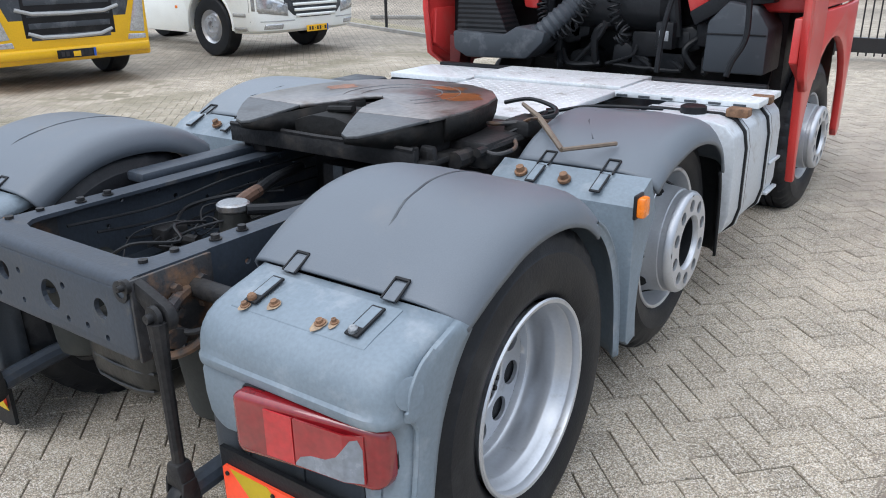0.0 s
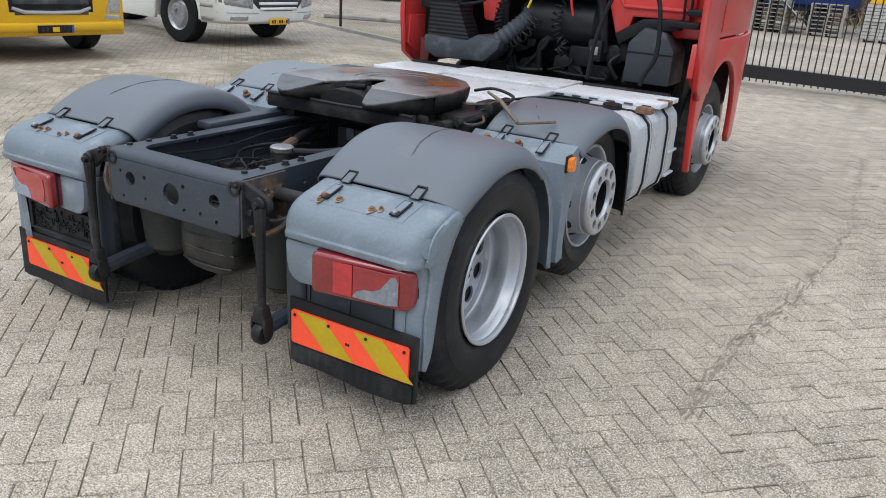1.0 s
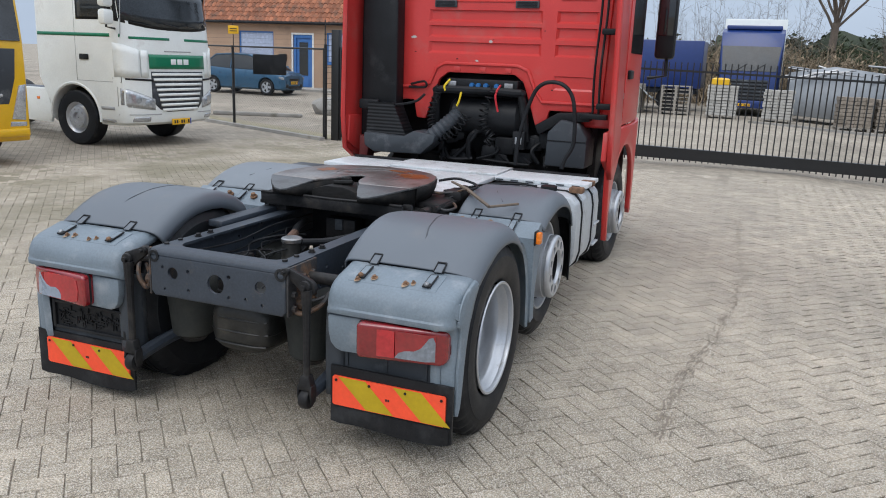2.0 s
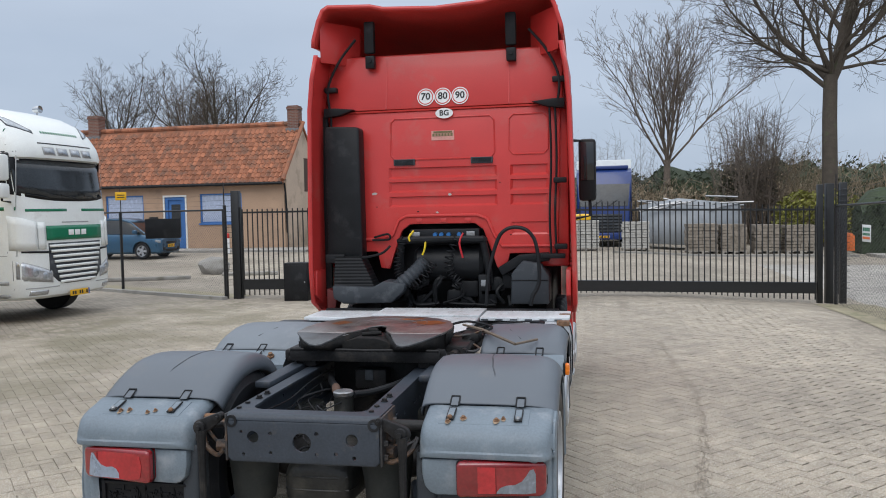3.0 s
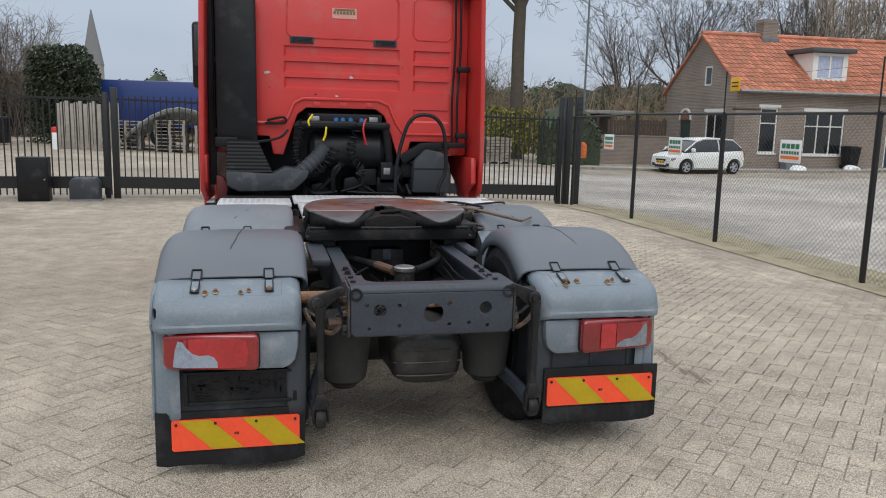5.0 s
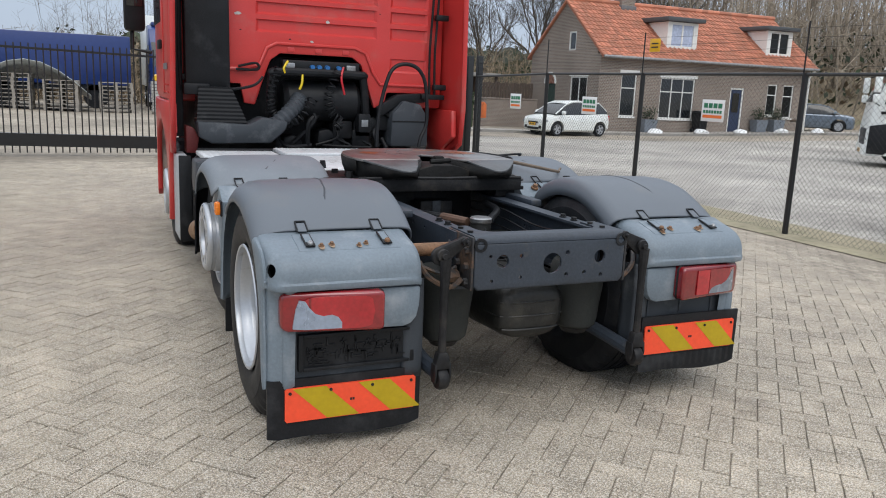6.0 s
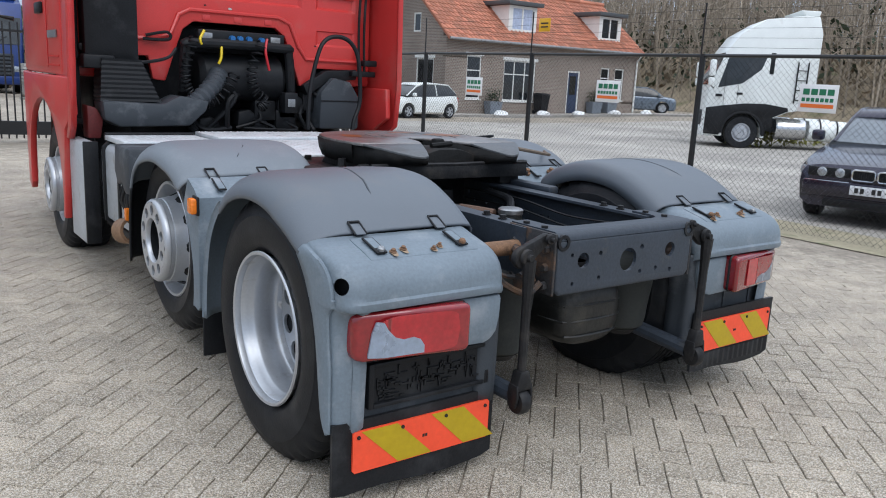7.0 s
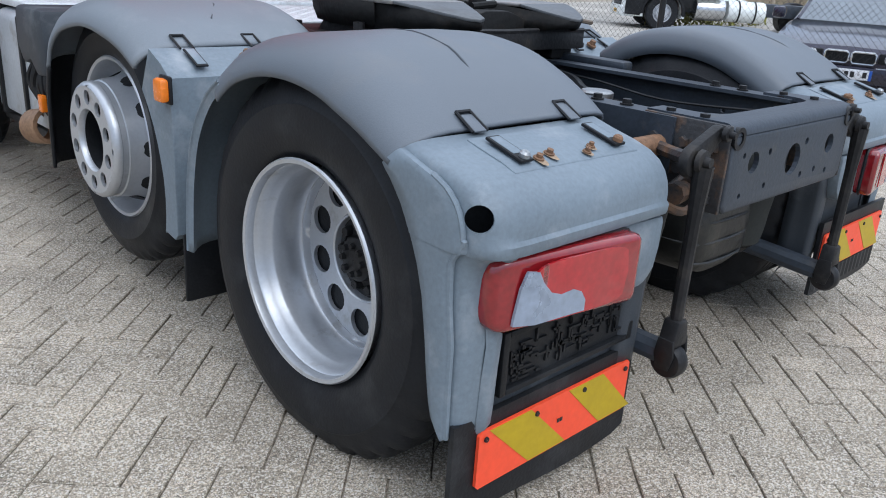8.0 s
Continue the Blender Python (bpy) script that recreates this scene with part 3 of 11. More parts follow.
def gate():
    ax, ay, bx, by = -6.3, 12.5, 6.2, 13.4
    d = Vector((bx - ax, by - ay, 0)).normalized()
    turn = math.atan2(d.y, d.x)

    def at(s, z=0.0):
        x, y = ax + d.x * s, ay + d.y * s
        return pose(x, y, lay(x, y) + z, 0, 0, math.degrees(turn))
    length = math.hypot(bx - ax, by - ay)
    for name, s0, s1, label in (("metal_gate", 0.12, 2.72, "narrow black steel bar gate leaf, closed"), ("sliding_gate", 2.86, length - 0.5, "long black steel sliding gate with upright bars, closed")):
        g = thing(name, label, "gate")
        za, zb = lay(ax + d.x * s0, ay), lay(ax + d.x * s1, by)
        for nm, h0, h1, th in (("bottom_beam", 0.20, 0.42, 0.07), ("top_rail", 1.86, 1.90, 0.035)):
            bm = B()
            pts = []
            for s, z in ((s0, za), (s1, zb)):
                p = V(ax + d.x * s, ay + d.y * s, 0)
                n = V(-d.y, d.x, 0) * th
                pts.append([p - n + V(0, 0, z + h0), p + n + V(0, 0, z + h0), p + n + V(0, 0, z + h1), p - n + V(0, 0, z + h1)])
            loft(bm, pts)
            part(nm, bm, FENCE, g)
        n = int((s1 - s0) / 0.113)
        bm = B()
        box(bm, -0.011, 0.011, -0.011, 0.011, 0.07, 1.955)
        bar = finish("bar", bm, FENCE)
        for k in range(n + 1):
            ob = part("bar", bar, None, g)
            ob.matrix_world = at(s0 + (s1 - s0) * k / n)
    posts = ((-0.02, 0.085, 2.36), (0.07, 0.03, 2.0), (-0.28, 0.03, 2.05), (2.66, 0.045, 2.0), (2.82, 0.06, 2.1), (length - 0.42, 0.05, 2.38), (length - 0.24, 0.07, 2.4), (length + 0.02, 0.06, 2.42))
    for s, r, h in posts:
        bm = B()
        box(bm, -r, r, -r, r, -0.2, h, 0.006)
        solid("gate_post", bm, FENCE, "black square steel gate post", "post", "gate posts", m=at(s))
    for s in (-0.15, length + 0.02):
        bm = B()
        for k in range(18):
            z = 0.3 + k * 0.115
            tube(bm, [(-0.11, -0.07, z), (0.11, -0.07, z + 0.01)], 0.006, 4)
            tube(bm, [(-0.11, -0.09, z), (-0.11, -0.05, z + 0.02)], 0.01, 4)
        tube(bm, [(-0.11, -0.07, 0.2), (-0.11, -0.07, 2.4)], 0.012, 5)
        solid("spike_strip", bm, FENCE, "black barbed anti-climb strip on the gate post", "spikes", m=at(s))
    # drive cabinet and motor box beside the rail
    m = at(1.45)
    g = thing("gate_cabinet", "black steel control cabinet beside the gate", "cabinet", m=m)
    bm = B()
    box(bm, -0.26, 0.26, -0.55, -0.2, 0.0, 0.80, 0.012)
    c = part("body", bm, BLACK, g)
    bm = B()
    box(bm, -0.24, 0.24, -0.562, -0.552, 0.04, 0.76, 0.004)
    part("door", bm, BLACK, g)
    bm = B()
    tube(bm, [(0.2, -0.565, 0.4), (0.2, -0.575, 0.4)], 0.015, 8)
    part("lock", bm, STEEL, g)
    g = thing("gate_motor", "dark grey gate motor housing at the rail", "motor", m=at(2.3))
    bm = B()
    prism(bm, [(-0.26, 0.02), (0.26, 0.02), (0.26, 0.34), (0.2, 0.42), (-0.2, 0.42), (-0.26, 0.34)], -0.52, -0.14, "y", 0.02)
    part("housing", bm, DARK, g)
    bm = B()
    box(bm, -0.29, 0.29, -0.55, -0.1, 0.0, 0.03, 0.005)
    part("base_plate", bm, STEEL, g)
    # orange box and a board on the posts
    bm = B()
    prism(bm, [(-0.05, 0), (0.16, 0), (0.16, 0.3), (0.1, 0.36), (-0.05, 0.36)], -0.02, 0.14, "y", 0.01)
    solid("letter_box", bm, ORANGEBOX, "orange plastic box fixed to the gate post", "box", m=at(length + 0.085, 1.05))


gate()


def notice(y, z, turn=0.0):
    """White board on the fence with green and orange lines of print."""
    m = pose(FENCE_X - 0.03, y, z + lay(FENCE_X, y), 0, 0, -90 + turn) @ Matrix.Diagonal((0.8, 1, 0.8, 1))
    b = thing("notice_board", "white board with green and orange print on the wire fence", "sign", "boards on the fence", m)
    bm = B()
    box(bm, -0.27, 0.27, 0, 0.008, -0.185, 0.185, 0.002)
    part("board", bm, WHITE_MATT, b)
    bm = B()
    for k, x in enumerate((-0.17, -0.055, 0.06, 0.175)):
        box(bm, x - 0.046, x + 0.046, -0.003, 0.0, 0.045, 0.125)
    part("heading", bm, GREENINK, b)
    bm = B()
    for k in range(7):
        x = -0.2 + k * 0.066
        box(bm, x - 0.024, x + 0.024, -0.003, 0.0, -0.045, 0.005)
    part("print", bm, GREENINK, b)
    bm = B()
    box(bm, -0.23, 0.23, -0.003, 0.0, -0.125, -0.075)
    part("stripe", bm, ORANGEINK, b)


for yy, zz in ((11.2, 1.42), (8.6, 1.42), (5.62, 1.46), (2.62, 1.51)):
    notice(yy, zz)


def small_board(x, y, z, rz, w, h, material, label, bars=None):
    m = pose(x, y, z, 0, 0, rz)
    b = thing("fence_sign", label, "sign", m=m)
    bm = B()
    box(bm, -w / 2, w / 2, 0, 0.006, -h / 2, h / 2, 0.002)
    part("board", bm, material, b)
    if bars:
        bm = B()
        for k in range(2):
            box(bm, -w * 0.33, w * 0.33, -0.003, 0, -h * 0.2 + k * h * 0.28, -h * 0.2 + k * h * 0.28 + h * 0.1)
        part("print", bm, bars, b)


small_board(FENCE_X - 0.05, 6.96, 2.37 + lay(FENCE_X, 6.96), -90, 0.24, 0.19, PLATE_Y, "small yellow warning sign on the barbed wire", INK)
small_board(-10.05, 13.95, 2.35, 24, 0.26, 0.2, PLATE_Y, "small yellow warning sign on the barbed wire", INK)
small_board(-8.55, 13.28, 1.55, 204, 0.78, 0.46, BLACK, "back of a black board fixed to the wire fence")


# ---- houses ----
def holed_wall(bm, u0, u1, v0, v1, holes, put):
    """A wall of boxes that leaves the holes open: put(u0, u1, v0, v1) adds one box."""
    us = sorted({u0, u1, *[h[0] for h in holes], *[h[1] for h in holes]})
    vs = sorted({v0, v1, *[h[2] for h in holes], *[h[3] for h in holes]})
    for a, b in zip(us, us[1:]):
        for c, d in zip(vs, vs[1:]):
            if not any(h[0] <= a and b <= h[1] and h[2] <= c and d <= h[3] for h in holes):
                put(bm, a, b, c, d)
    bmesh.ops.remove_doubles(bm, verts=bm.verts, dist=0.0005)


def window(parent, x0, x1, z0, z1, y, face, frame_m, glass_m, bars=(1, 1), sill=True, lintel=None):
    """A window in a wall along x at y; face is -1 where it looks to -y. Parts in the parent's space."""
    f = 0.06
    bm = B()
    ya, yb = sorted((y - face * 0.10, y - face * 0.04))
    def loop(e, q):
        return [V(x0 + e, q, z0 + e), V(x1 - e, q, z0 + e), V(x1 - e, q, z1 - e), V(x0 + e, q, z1 - e)]
    loft(bm, [loop(0, ya), loop(f, ya), loop(f, yb), loop(0, yb), loop(0, ya)], caps=False)
    bmesh.ops.remove_doubles(bm, verts=bm.verts, dist=1e-5)
    bmesh.ops.recalc_face_normals(bm, faces=bm.faces)
    w = part("window", bm, frame_m, parent)
    for k in range(1, bars[0]):
        xm = x0 + (x1 - x0) * k / bars[0]
        bm = B()
        box(bm, xm - 0.025, xm + 0.025, ya, yb, z0 + f, z1 - f)
        part("glazing_bar", bm, frame_m, w)
    if bars[1] > 1:
        zm = z0 + (z1 - z0) * 0.66
        bm = B()
        box(bm, x0 + f, x1 - f, ya + 0.002, yb - 0.002, zm - 0.025, zm + 0.025)
        part("glazing_bar", bm, frame_m, w)
    bm = B()
    yg = y - face * 0.08
    box(bm, x0 + f * 0.8, x1 - f * 0.8, yg - 0.005, yg + 0.005, z0 + f * 0.8, z1 - f * 0.8)
    part("pane", bm, glass_m, w)
    if sill:
        bm = B()
        ya, yb = sorted((y - face * 0.03, y + face * 0.05))
        box(bm, x0 - 0.04, x1 + 0.04, ya, yb, z0 - 0.07, z0, 0.005)
        part("sill", bm, frame_m, w)
    if lintel:
        bm = B()
        ya, yb = sorted((y + face * 0.002, y + face * 0.03))
        box(bm, x0 - 0.1, x1 + 0.1, ya, yb, z1, z1 + 0.14)
        part("lintel", bm, lintel, w)


def tile_roof(bm, x0, x1, eave, ridge, skip=(), w=0.25, row=0.32, arch=0.036):
    """Pantiles on one slope: eave and ridge are (y, z); each tile an arched sheet that laps the one below."""
    e, r = V(0, *eave), V(0, *ridge)
    run = (r - e).length
    up = (r - e).normalized()
    nor = up.cross(V(1, 0, 0)) if up.cross(V(1, 0, 0)).z > 0 else -up.cross(V(1, 0, 0))
    rows, cols = int(run / row), int((x1 - x0) / w)
    rng = random.Random(7)
    for j in range(rows):
        for i in range(cols):
            x = x0 + i * (x1 - x0) / cols
            if any(a < x + w / 2 < b and c < j * row < d for a, b, c, d in skip):
                continue
            lift = rng.uniform(-0.006, 0.008)
            lo, hi = [], []
            for k in range(5):
                u = k / 4
                h = arch * math.sin(u * math.pi * 1.6 + 0.3) + lift
                p = V(x + u * w * 1.05, 0, 0)
                lo.append(bm.verts.new(p + e + up * (j * row - 0.03) + nor * (h + 0.045)))
                hi.append(bm.verts.new(p + e + up * ((j + 1) * row + 0.02) + nor * (h + 0.012)))
            edge = [bm.verts.new(v.co - nor * 0.025) for v in lo]
            for k in range(4):
                bm.faces.new((lo[k], lo[k + 1], hi[k + 1], hi[k]))
                bm.faces.new((edge[k], edge[k + 1], lo[k + 1], lo[k]))
    return bm


def slope(bm, x0, x1, eave, ridge, t=0.10):
    (y0, z0), (y1, z1) = eave, ridge
    prism(bm, [(y0, z0), (y1, z1), (y1, z1 - t), (y0, z0 - t)], x0, x1, "x")
    return bm


CHIMNEY_BRICK = brick_mat("chimney brick", (0.20, 0.085, 0.06), (0.16, 0.07, 0.05), (0.2, 0.17, 0.15), 0.22, 0.065, 0.01, "x")


def chimney(parent, x, y, z0, z1, w, d, material):
    bm = B()
    box(bm, x - w / 2, x + w / 2, y - d / 2, y + d / 2, z0, z1)
    box(bm, x - w / 2 - 0.025, x + w / 2 + 0.025, y - d / 2 - 0.025, y + d / 2 + 0.025, z1 - 0.16, z1 - 0.06)
    c = part("chimney", bm, material, parent)
    bm = B()
    box(bm, x - w / 2 - 0.06, x + w / 2 + 0.06, y - d / 2 - 0.08, y + d / 2 + 0.08, z0 + 0.02, z0 + 0.24, 0.02)
    part("flashing", bm, LEAD, c)


def cottage():
    x0, x1, y0, y1, base, eave, ridge = -27.0, -10.5, 25.6, 30.0, 0.15, 3.0, 5.34
    ym = 27.7
    h = thing("cottage", "ochre plastered cottage with an old orange pantile roof", "house", m=pose(-0.26, 0.352, 0.05) @ Matrix.Diagonal((1.08, 1.08, 1.06, 1)))
    holes = [(-15.65, -14.75, 0.15, 2.45), (-14.1, -12.3, 1.35, 2.55), (-18.3, -16.6, 1.35, 2.55), (-22.5, -20.8, 1.35, 2.55)]
    bm = B()
    holed_wall(bm, x0, x1, base, eave, holes, lambda b, a, c, d, e: box(b, a, c, y0, y0 + 0.25, d, e))
    part("front_wall", bm, PLASTER, h)
    bm = B()
    prism(bm, [(y0 + 0.25, base), (y1, base), (y1, eave), (ym, ridge), (y0 + 0.25, eave + 0.2)], x1 - 0.25, x1, "x")
    gable = part("gable_wall", bm, LIT_PLASTER, h, "pale gable, brightened in colour for light")
    bm = B()
    box(bm, x1 - 0.5, x1 + 0.2, 27.80, 28.36, 2.60, 4.03)
    cut(gable, bm)
    bm = B()
    box(bm, x1 - 0.08, x1 - 0.02, 27.80, 28.36, 2.60, 4.03)
    part("shutter", bm, mat("brown shutter", (0.09, 0.055, 0.04), 0.7), h)
    bm = B()
    prism(bm, [(y0 + 0.25, base), (y1, base), (y1, eave), (ym, ridge), (y0 + 0.25, eave + 0.2)], x0, x0 + 0.25, "x")
    part("gable_wall", bm, PLASTER, h)
    bm = B()
    box(bm, x0 + 0.25, x1 - 0.25, y1 - 0.25, y1, base, eave)
    part("back_wall", bm, PLASTER, h)
    bm = B()
    slope(bm, x0 - 0.1, x1 + 0.06, (y0 - 0.25, eave - 0.05), (ym, ridge + 0.12))
    slope(bm, x0 - 0.1, x1 + 0.06, (y1 + 0.2, eave - 0.05), (ym, ridge + 0.12))
    roof = part("roof", bm, CLAY, h)
    bm = B()
    tile_roof(bm, x0 - 0.1, x1 + 0.06, (y0 - 0.25, eave - 0.05), (ym, ridge + 0.12), w=0.2, row=0.265)
    tagged(part("tiles", bm, CLAY, roof, "uneven orange pantiles with dark stains"), kind="stuff")
    bm = B()
    for k in range(44):
        x = x0 + k * (x1 - x0) / 44
        tube(bm, [(x, ym, ridge + 0.15), (x + 0.36, ym, ridge + 0.165)], 0.11, 8)
    part("ridge_tiles", bm, CLAY, roof)
    bm = B()
    tube(bm, [(x0, y0 - 0.28, eave - 0.1), (x1 + 0.05, y0 - 0.28, eave - 0.1)], 0.06, 8)
    tube(bm, [(x1 + 0.06, y0 - 0.1, eave - 0.1), (x1 + 0.06, y0 - 0.0, eave - 0.5), (x1 + 0.06, y0 + 0.1, 0.9)], 0.04, 8)
    part("gutter", bm, BLACK, h)
    bm = B()
    tube(bm, [(x1 + 0.07, y0 - 0.27, eave + 0.02), (x1 + 0.07, ym, ridge + 0.19)], 0.085, 8)
    part("verge_tiles", bm, CLAY, roof)
    chimney(h, x1 - 0.30, ym, ridge - 0.3, 6.23, 0.46, 0.48, CHIMNEY_BRICK)
    chimney(h, -20.02, ym, ridge - 0.3, 6.20, 0.50, 0.48, CHIMNEY_BRICK)
    # door with glazing and a pale surround
    bm = B()
    for a in ((-15.65, -15.53, 0.15, 2.45), (-14.87, -14.75, 0.15, 2.45), (-15.53, -14.87, 2.33, 2.45)):
        box(bm, a[0], a[1], y0 + 0.02, y0 + 0.14, a[2], a[3])
    dr = part("door", bm, FRAME_B, h, "blue panelled door with dark glass")
    bm = B()
    box(bm, -15.53, -14.87, y0 + 0.08, y0 + 0.13, 0.15, 2.33)
    box(bm, -15.45, -14.95, y0 + 0.06, y0 + 0.082, 0.3, 0.65, 0.004)
    part("leaf", bm, FRAME_B, dr)
    bm = B()
    box(bm, -15.40, -15.0, y0 + 0.07, y0 + 0.078, 0.8, 2.15)
    part("pane", bm, GLASS, dr)
    bm = B()
    for a in ((-15.72, -15.65, 0.15, 2.52), (-14.75, -14.68, 0.15, 2.52), (-15.65, -14.75, 2.45, 2.52)):
        box(bm, a[0], a[1], y0 - 0.02, y0 - 0.002, a[2], a[3])
    part("surround", bm, FRAME_W, dr)
    for a, b, c, d in holes[1:]:
        window(h, a, b, c, d, y0, -1, FRAME_B, GLASS_PALE, (1, 1), True)
    bm = B()
    box(bm, -16.3, -15.95, y0 - 0.12, y0 - 0.002, 1.35, 1.65, 0.02)
    part("letter_box", bm, BLACK, h)


cottage()


def brick_house():
    x0, x1, y0, y1, base, eave, ridge = 18.0, 30.7, 26.4, 32.4, -0.35, 3.12, 5.5
    ym = 29.4
    m_house = pose(0.95, 0.72, 0.02) @ Matrix.Diagonal((1.075, 1.075, 1.085, 1))
    h = thing("brick_house", "brown brick house with an orange tiled roof and two dormers", "house", m=m_house)
    g = lay(24, 26.4)
    holes = [(19.2, 20.05, g + 0.75, g + 2.65), (21.4, 23.4, g + 0.7, g + 2.55), (25.6, 26.45, g + 0.1, g + 2.25), (27.95, 28.6, g + 1.0, g + 2.5), (29.0, 29.7, g + 0.9, g + 2.5)]
    bm = B()
    holed_wall(bm, x0, x1, base, eave, holes, lambda b, a, c, d, e: box(b, a, c, y0, y0 + 0.25, d, e))
    part("front_wall", bm, BRICK_X, h)
    side = [(y0 + 0.25, base), (y1, base), (y1, eave), (ym, ridge), (y0 + 0.25, eave + 0.2)]
    bm = B()
    prism(bm, side, x0, x0 + 0.25, "x")
    gable = part("gable_wall", bm, BRICK_Y, h)
    bm = B()
    box(bm, x0 - 0.2, x0 + 0.5, 28.45, 29.05, 3.3, 4.15)
    box(bm, x0 - 0.2, x0 + 0.5, 27.3, 28.7, g + 0.9, g + 2.45)
    box(bm, x0 - 0.2, x0 + 0.5, 30.0, 30.95, g + 0.05, g + 2.1)
    cut(gable, bm)
    for ya, yb, za, zb, gm in ((28.45, 29.05, 3.3, 4.15, GLASS), (27.3, 28.7, g + 0.9, g + 2.45, GLASS)):
        bm = B()
        ring = [[V(x, ya + e, za + e), V(x, yb - e, za + e), V(x, yb - e, zb - e), V(x, ya + e, zb - e)] for x, e in ((x0 + 0.02, 0), (x0 + 0.02, 0.07), (x0 + 0.10, 0.07), (x0 + 0.10, 0), (x0 + 0.02, 0))]
        loft(bm, ring, caps=False)
        bmesh.ops.remove_doubles(bm, verts=bm.verts, dist=1e-5)
        bmesh.ops.recalc_face_normals(bm, faces=bm.faces)
        w = part("window", bm, FRAME_W, h)
        if yb - ya > 1:
            bm = B()
            box(bm, x0 + 0.03, x0 + 0.09, (ya + yb) / 2 - 0.03, (ya + yb) / 2 + 0.03, za + 0.07, zb - 0.07)
            part("glazing_bar", bm, FRAME_W, w)
            bm = B()
            box(bm, x0 - 0.04, x0 - 0.002, ya - 0.1, yb + 0.1, zb, zb + 0.14)
            part("lintel", bm, FRAME_W, w)
        bm = B()
        box(bm, x0 + 0.05, x0 + 0.06, ya + 0.05, yb - 0.05, za + 0.05, zb - 0.05)
        part("pane", bm, gm, w)
    bm = B()
    box(bm, x0 + 0.05, x0 + 0.12, 30.02, 30.93, g + 0.07, g + 2.08)
    dr = part("door", bm, mat("green door", (0.02, 0.05, 0.04), 0.5), h, "dark green side door with an arched fanlight")
    bm = B()
    for k in range(9):
        a0, a1 = math.pi * k / 9, math.pi * (k + 1) / 9
        yc, zc = 30.47, g + 2.1
        prism(bm, [(yc + 0.55 * math.cos(a0), zc + 0.55 * math.sin(a0)), (yc + 0.55 * math.cos(a1), zc + 0.55 * math.sin(a1)), (yc + 0.44 * math.cos(a1), zc + 0.44 * math.sin(a1)), (yc + 0.44 * math.cos(a0), zc + 0.44 * math.sin(a0))], x0 - 0.05, x0 - 0.004, "x")
    part("arch", bm, FRAME_W, dr)
    bm = B()
    prism(bm, [(30.47 + 0.43 * math.cos(math.pi * k / 10), g + 2.1 + 0.43 * math.sin(math.pi * k / 10)) for k in range(11)], x0 - 0.03, x0 - 0.006, "x")
    part("fanlight", bm, mat("stained glass", (0.25, 0.12, 0.08), 0.3, var=0.6, scale=9), dr)
    bm = B()
    prism(bm, side, x1 - 0.25, x1, "x")
    part("gable_wall", bm, BRICK_Y, h)
    bm = B()
    box(bm, x0 + 0.25, x1 - 0.25, y1 - 0.25, y1, base, eave)
    part("back_wall", bm, BRICK_X, h)
    e0, e1, rd = (y0 - 0.35, eave - 0.08), (y1 + 0.3, eave - 0.08), (ym, ridge + 0.1)
    bm = B()
    slope(bm, x0 - 0.12, x1 + 0.12, e0, rd)
    slope(bm, x0 - 0.12, x1 + 0.12, e1, rd)
    roof = part("roof", bm, CLAY_R, h)
    bm = B()
    tile_roof(bm, x0 - 0.12, x1 + 0.12, e0, rd, arch=0.022)
    tagged(part("tiles", bm, CLAY_R, roof, "even orange clay roof tiles"), kind="stuff")
    bm = B()
    for k in range(34):
        x = x0 - 0.1 + k * (x1 - x0 + 0.2) / 34
        tube(bm, [(x, ym, ridge + 0.13), (x + 0.42, ym, ridge + 0.145)], 0.12, 8)
    part("ridge_tiles", bm, CLAY_R, roof)
    bm = B()
    tube(bm, [(x0 - 0.1, y0 - 0.4, eave - 0.12), (x1 + 0.1, y0 - 0.4, eave - 0.12)], 0.065, 8)
    part("gutter", bm, STEEL, h)
    bm = B()
    tube(bm, [(x1 - 0.1, y0 - 0.4, eave - 0.12), (x1 - 0.1, y0 - 0.06, eave - 0.5), (x1 - 0.1, y0 - 0.06, g + 0.1)], 0.05, 8)
    part("downpipe", bm, FRAME_W, h)
    lint = FRAME_W
    window(h, *holes[0], y0, -1, FRAME_W, GLASS, (1, 2), True, lint)
    window(h, *holes[1], y0, -1, FRAME_W, GLASS, (3, 2), True, lint)
    window(h, *holes[3], y0, -1, FRAME_W, GLASS, (1, 2), True)
    window(h, *holes[4], y0, -1, FRAME_W, GLASS, (1, 2), True)
    a, b, c, d = holes[2]
    bm = B()
    for q in ((a, a + 0.08, c, d), (b - 0.08, b, c, d), (a + 0.08, b - 0.08, d - 0.08, d)):
        box(bm, q[0], q[1], y0 + 0.03, y0 + 0.12, q[2], q[3])
    dr = part("door", bm, FRAME_W, h, "dark blue front door with a glazed upper half")
    bm = B()
    box(bm, a + 0.08, b - 0.08, y0 + 0.07, y0 + 0.11, c, d - 0.08)
    part("leaf", bm, mat("dark blue door", (0.03, 0.045, 0.09), 0.5), dr)
    bm = B()
    box(bm, a + 0.22, b - 0.22, y0 + 0.05, y0 + 0.066, c + 1.0, d - 0.25)
    part("pane", bm, GLASS, dr)
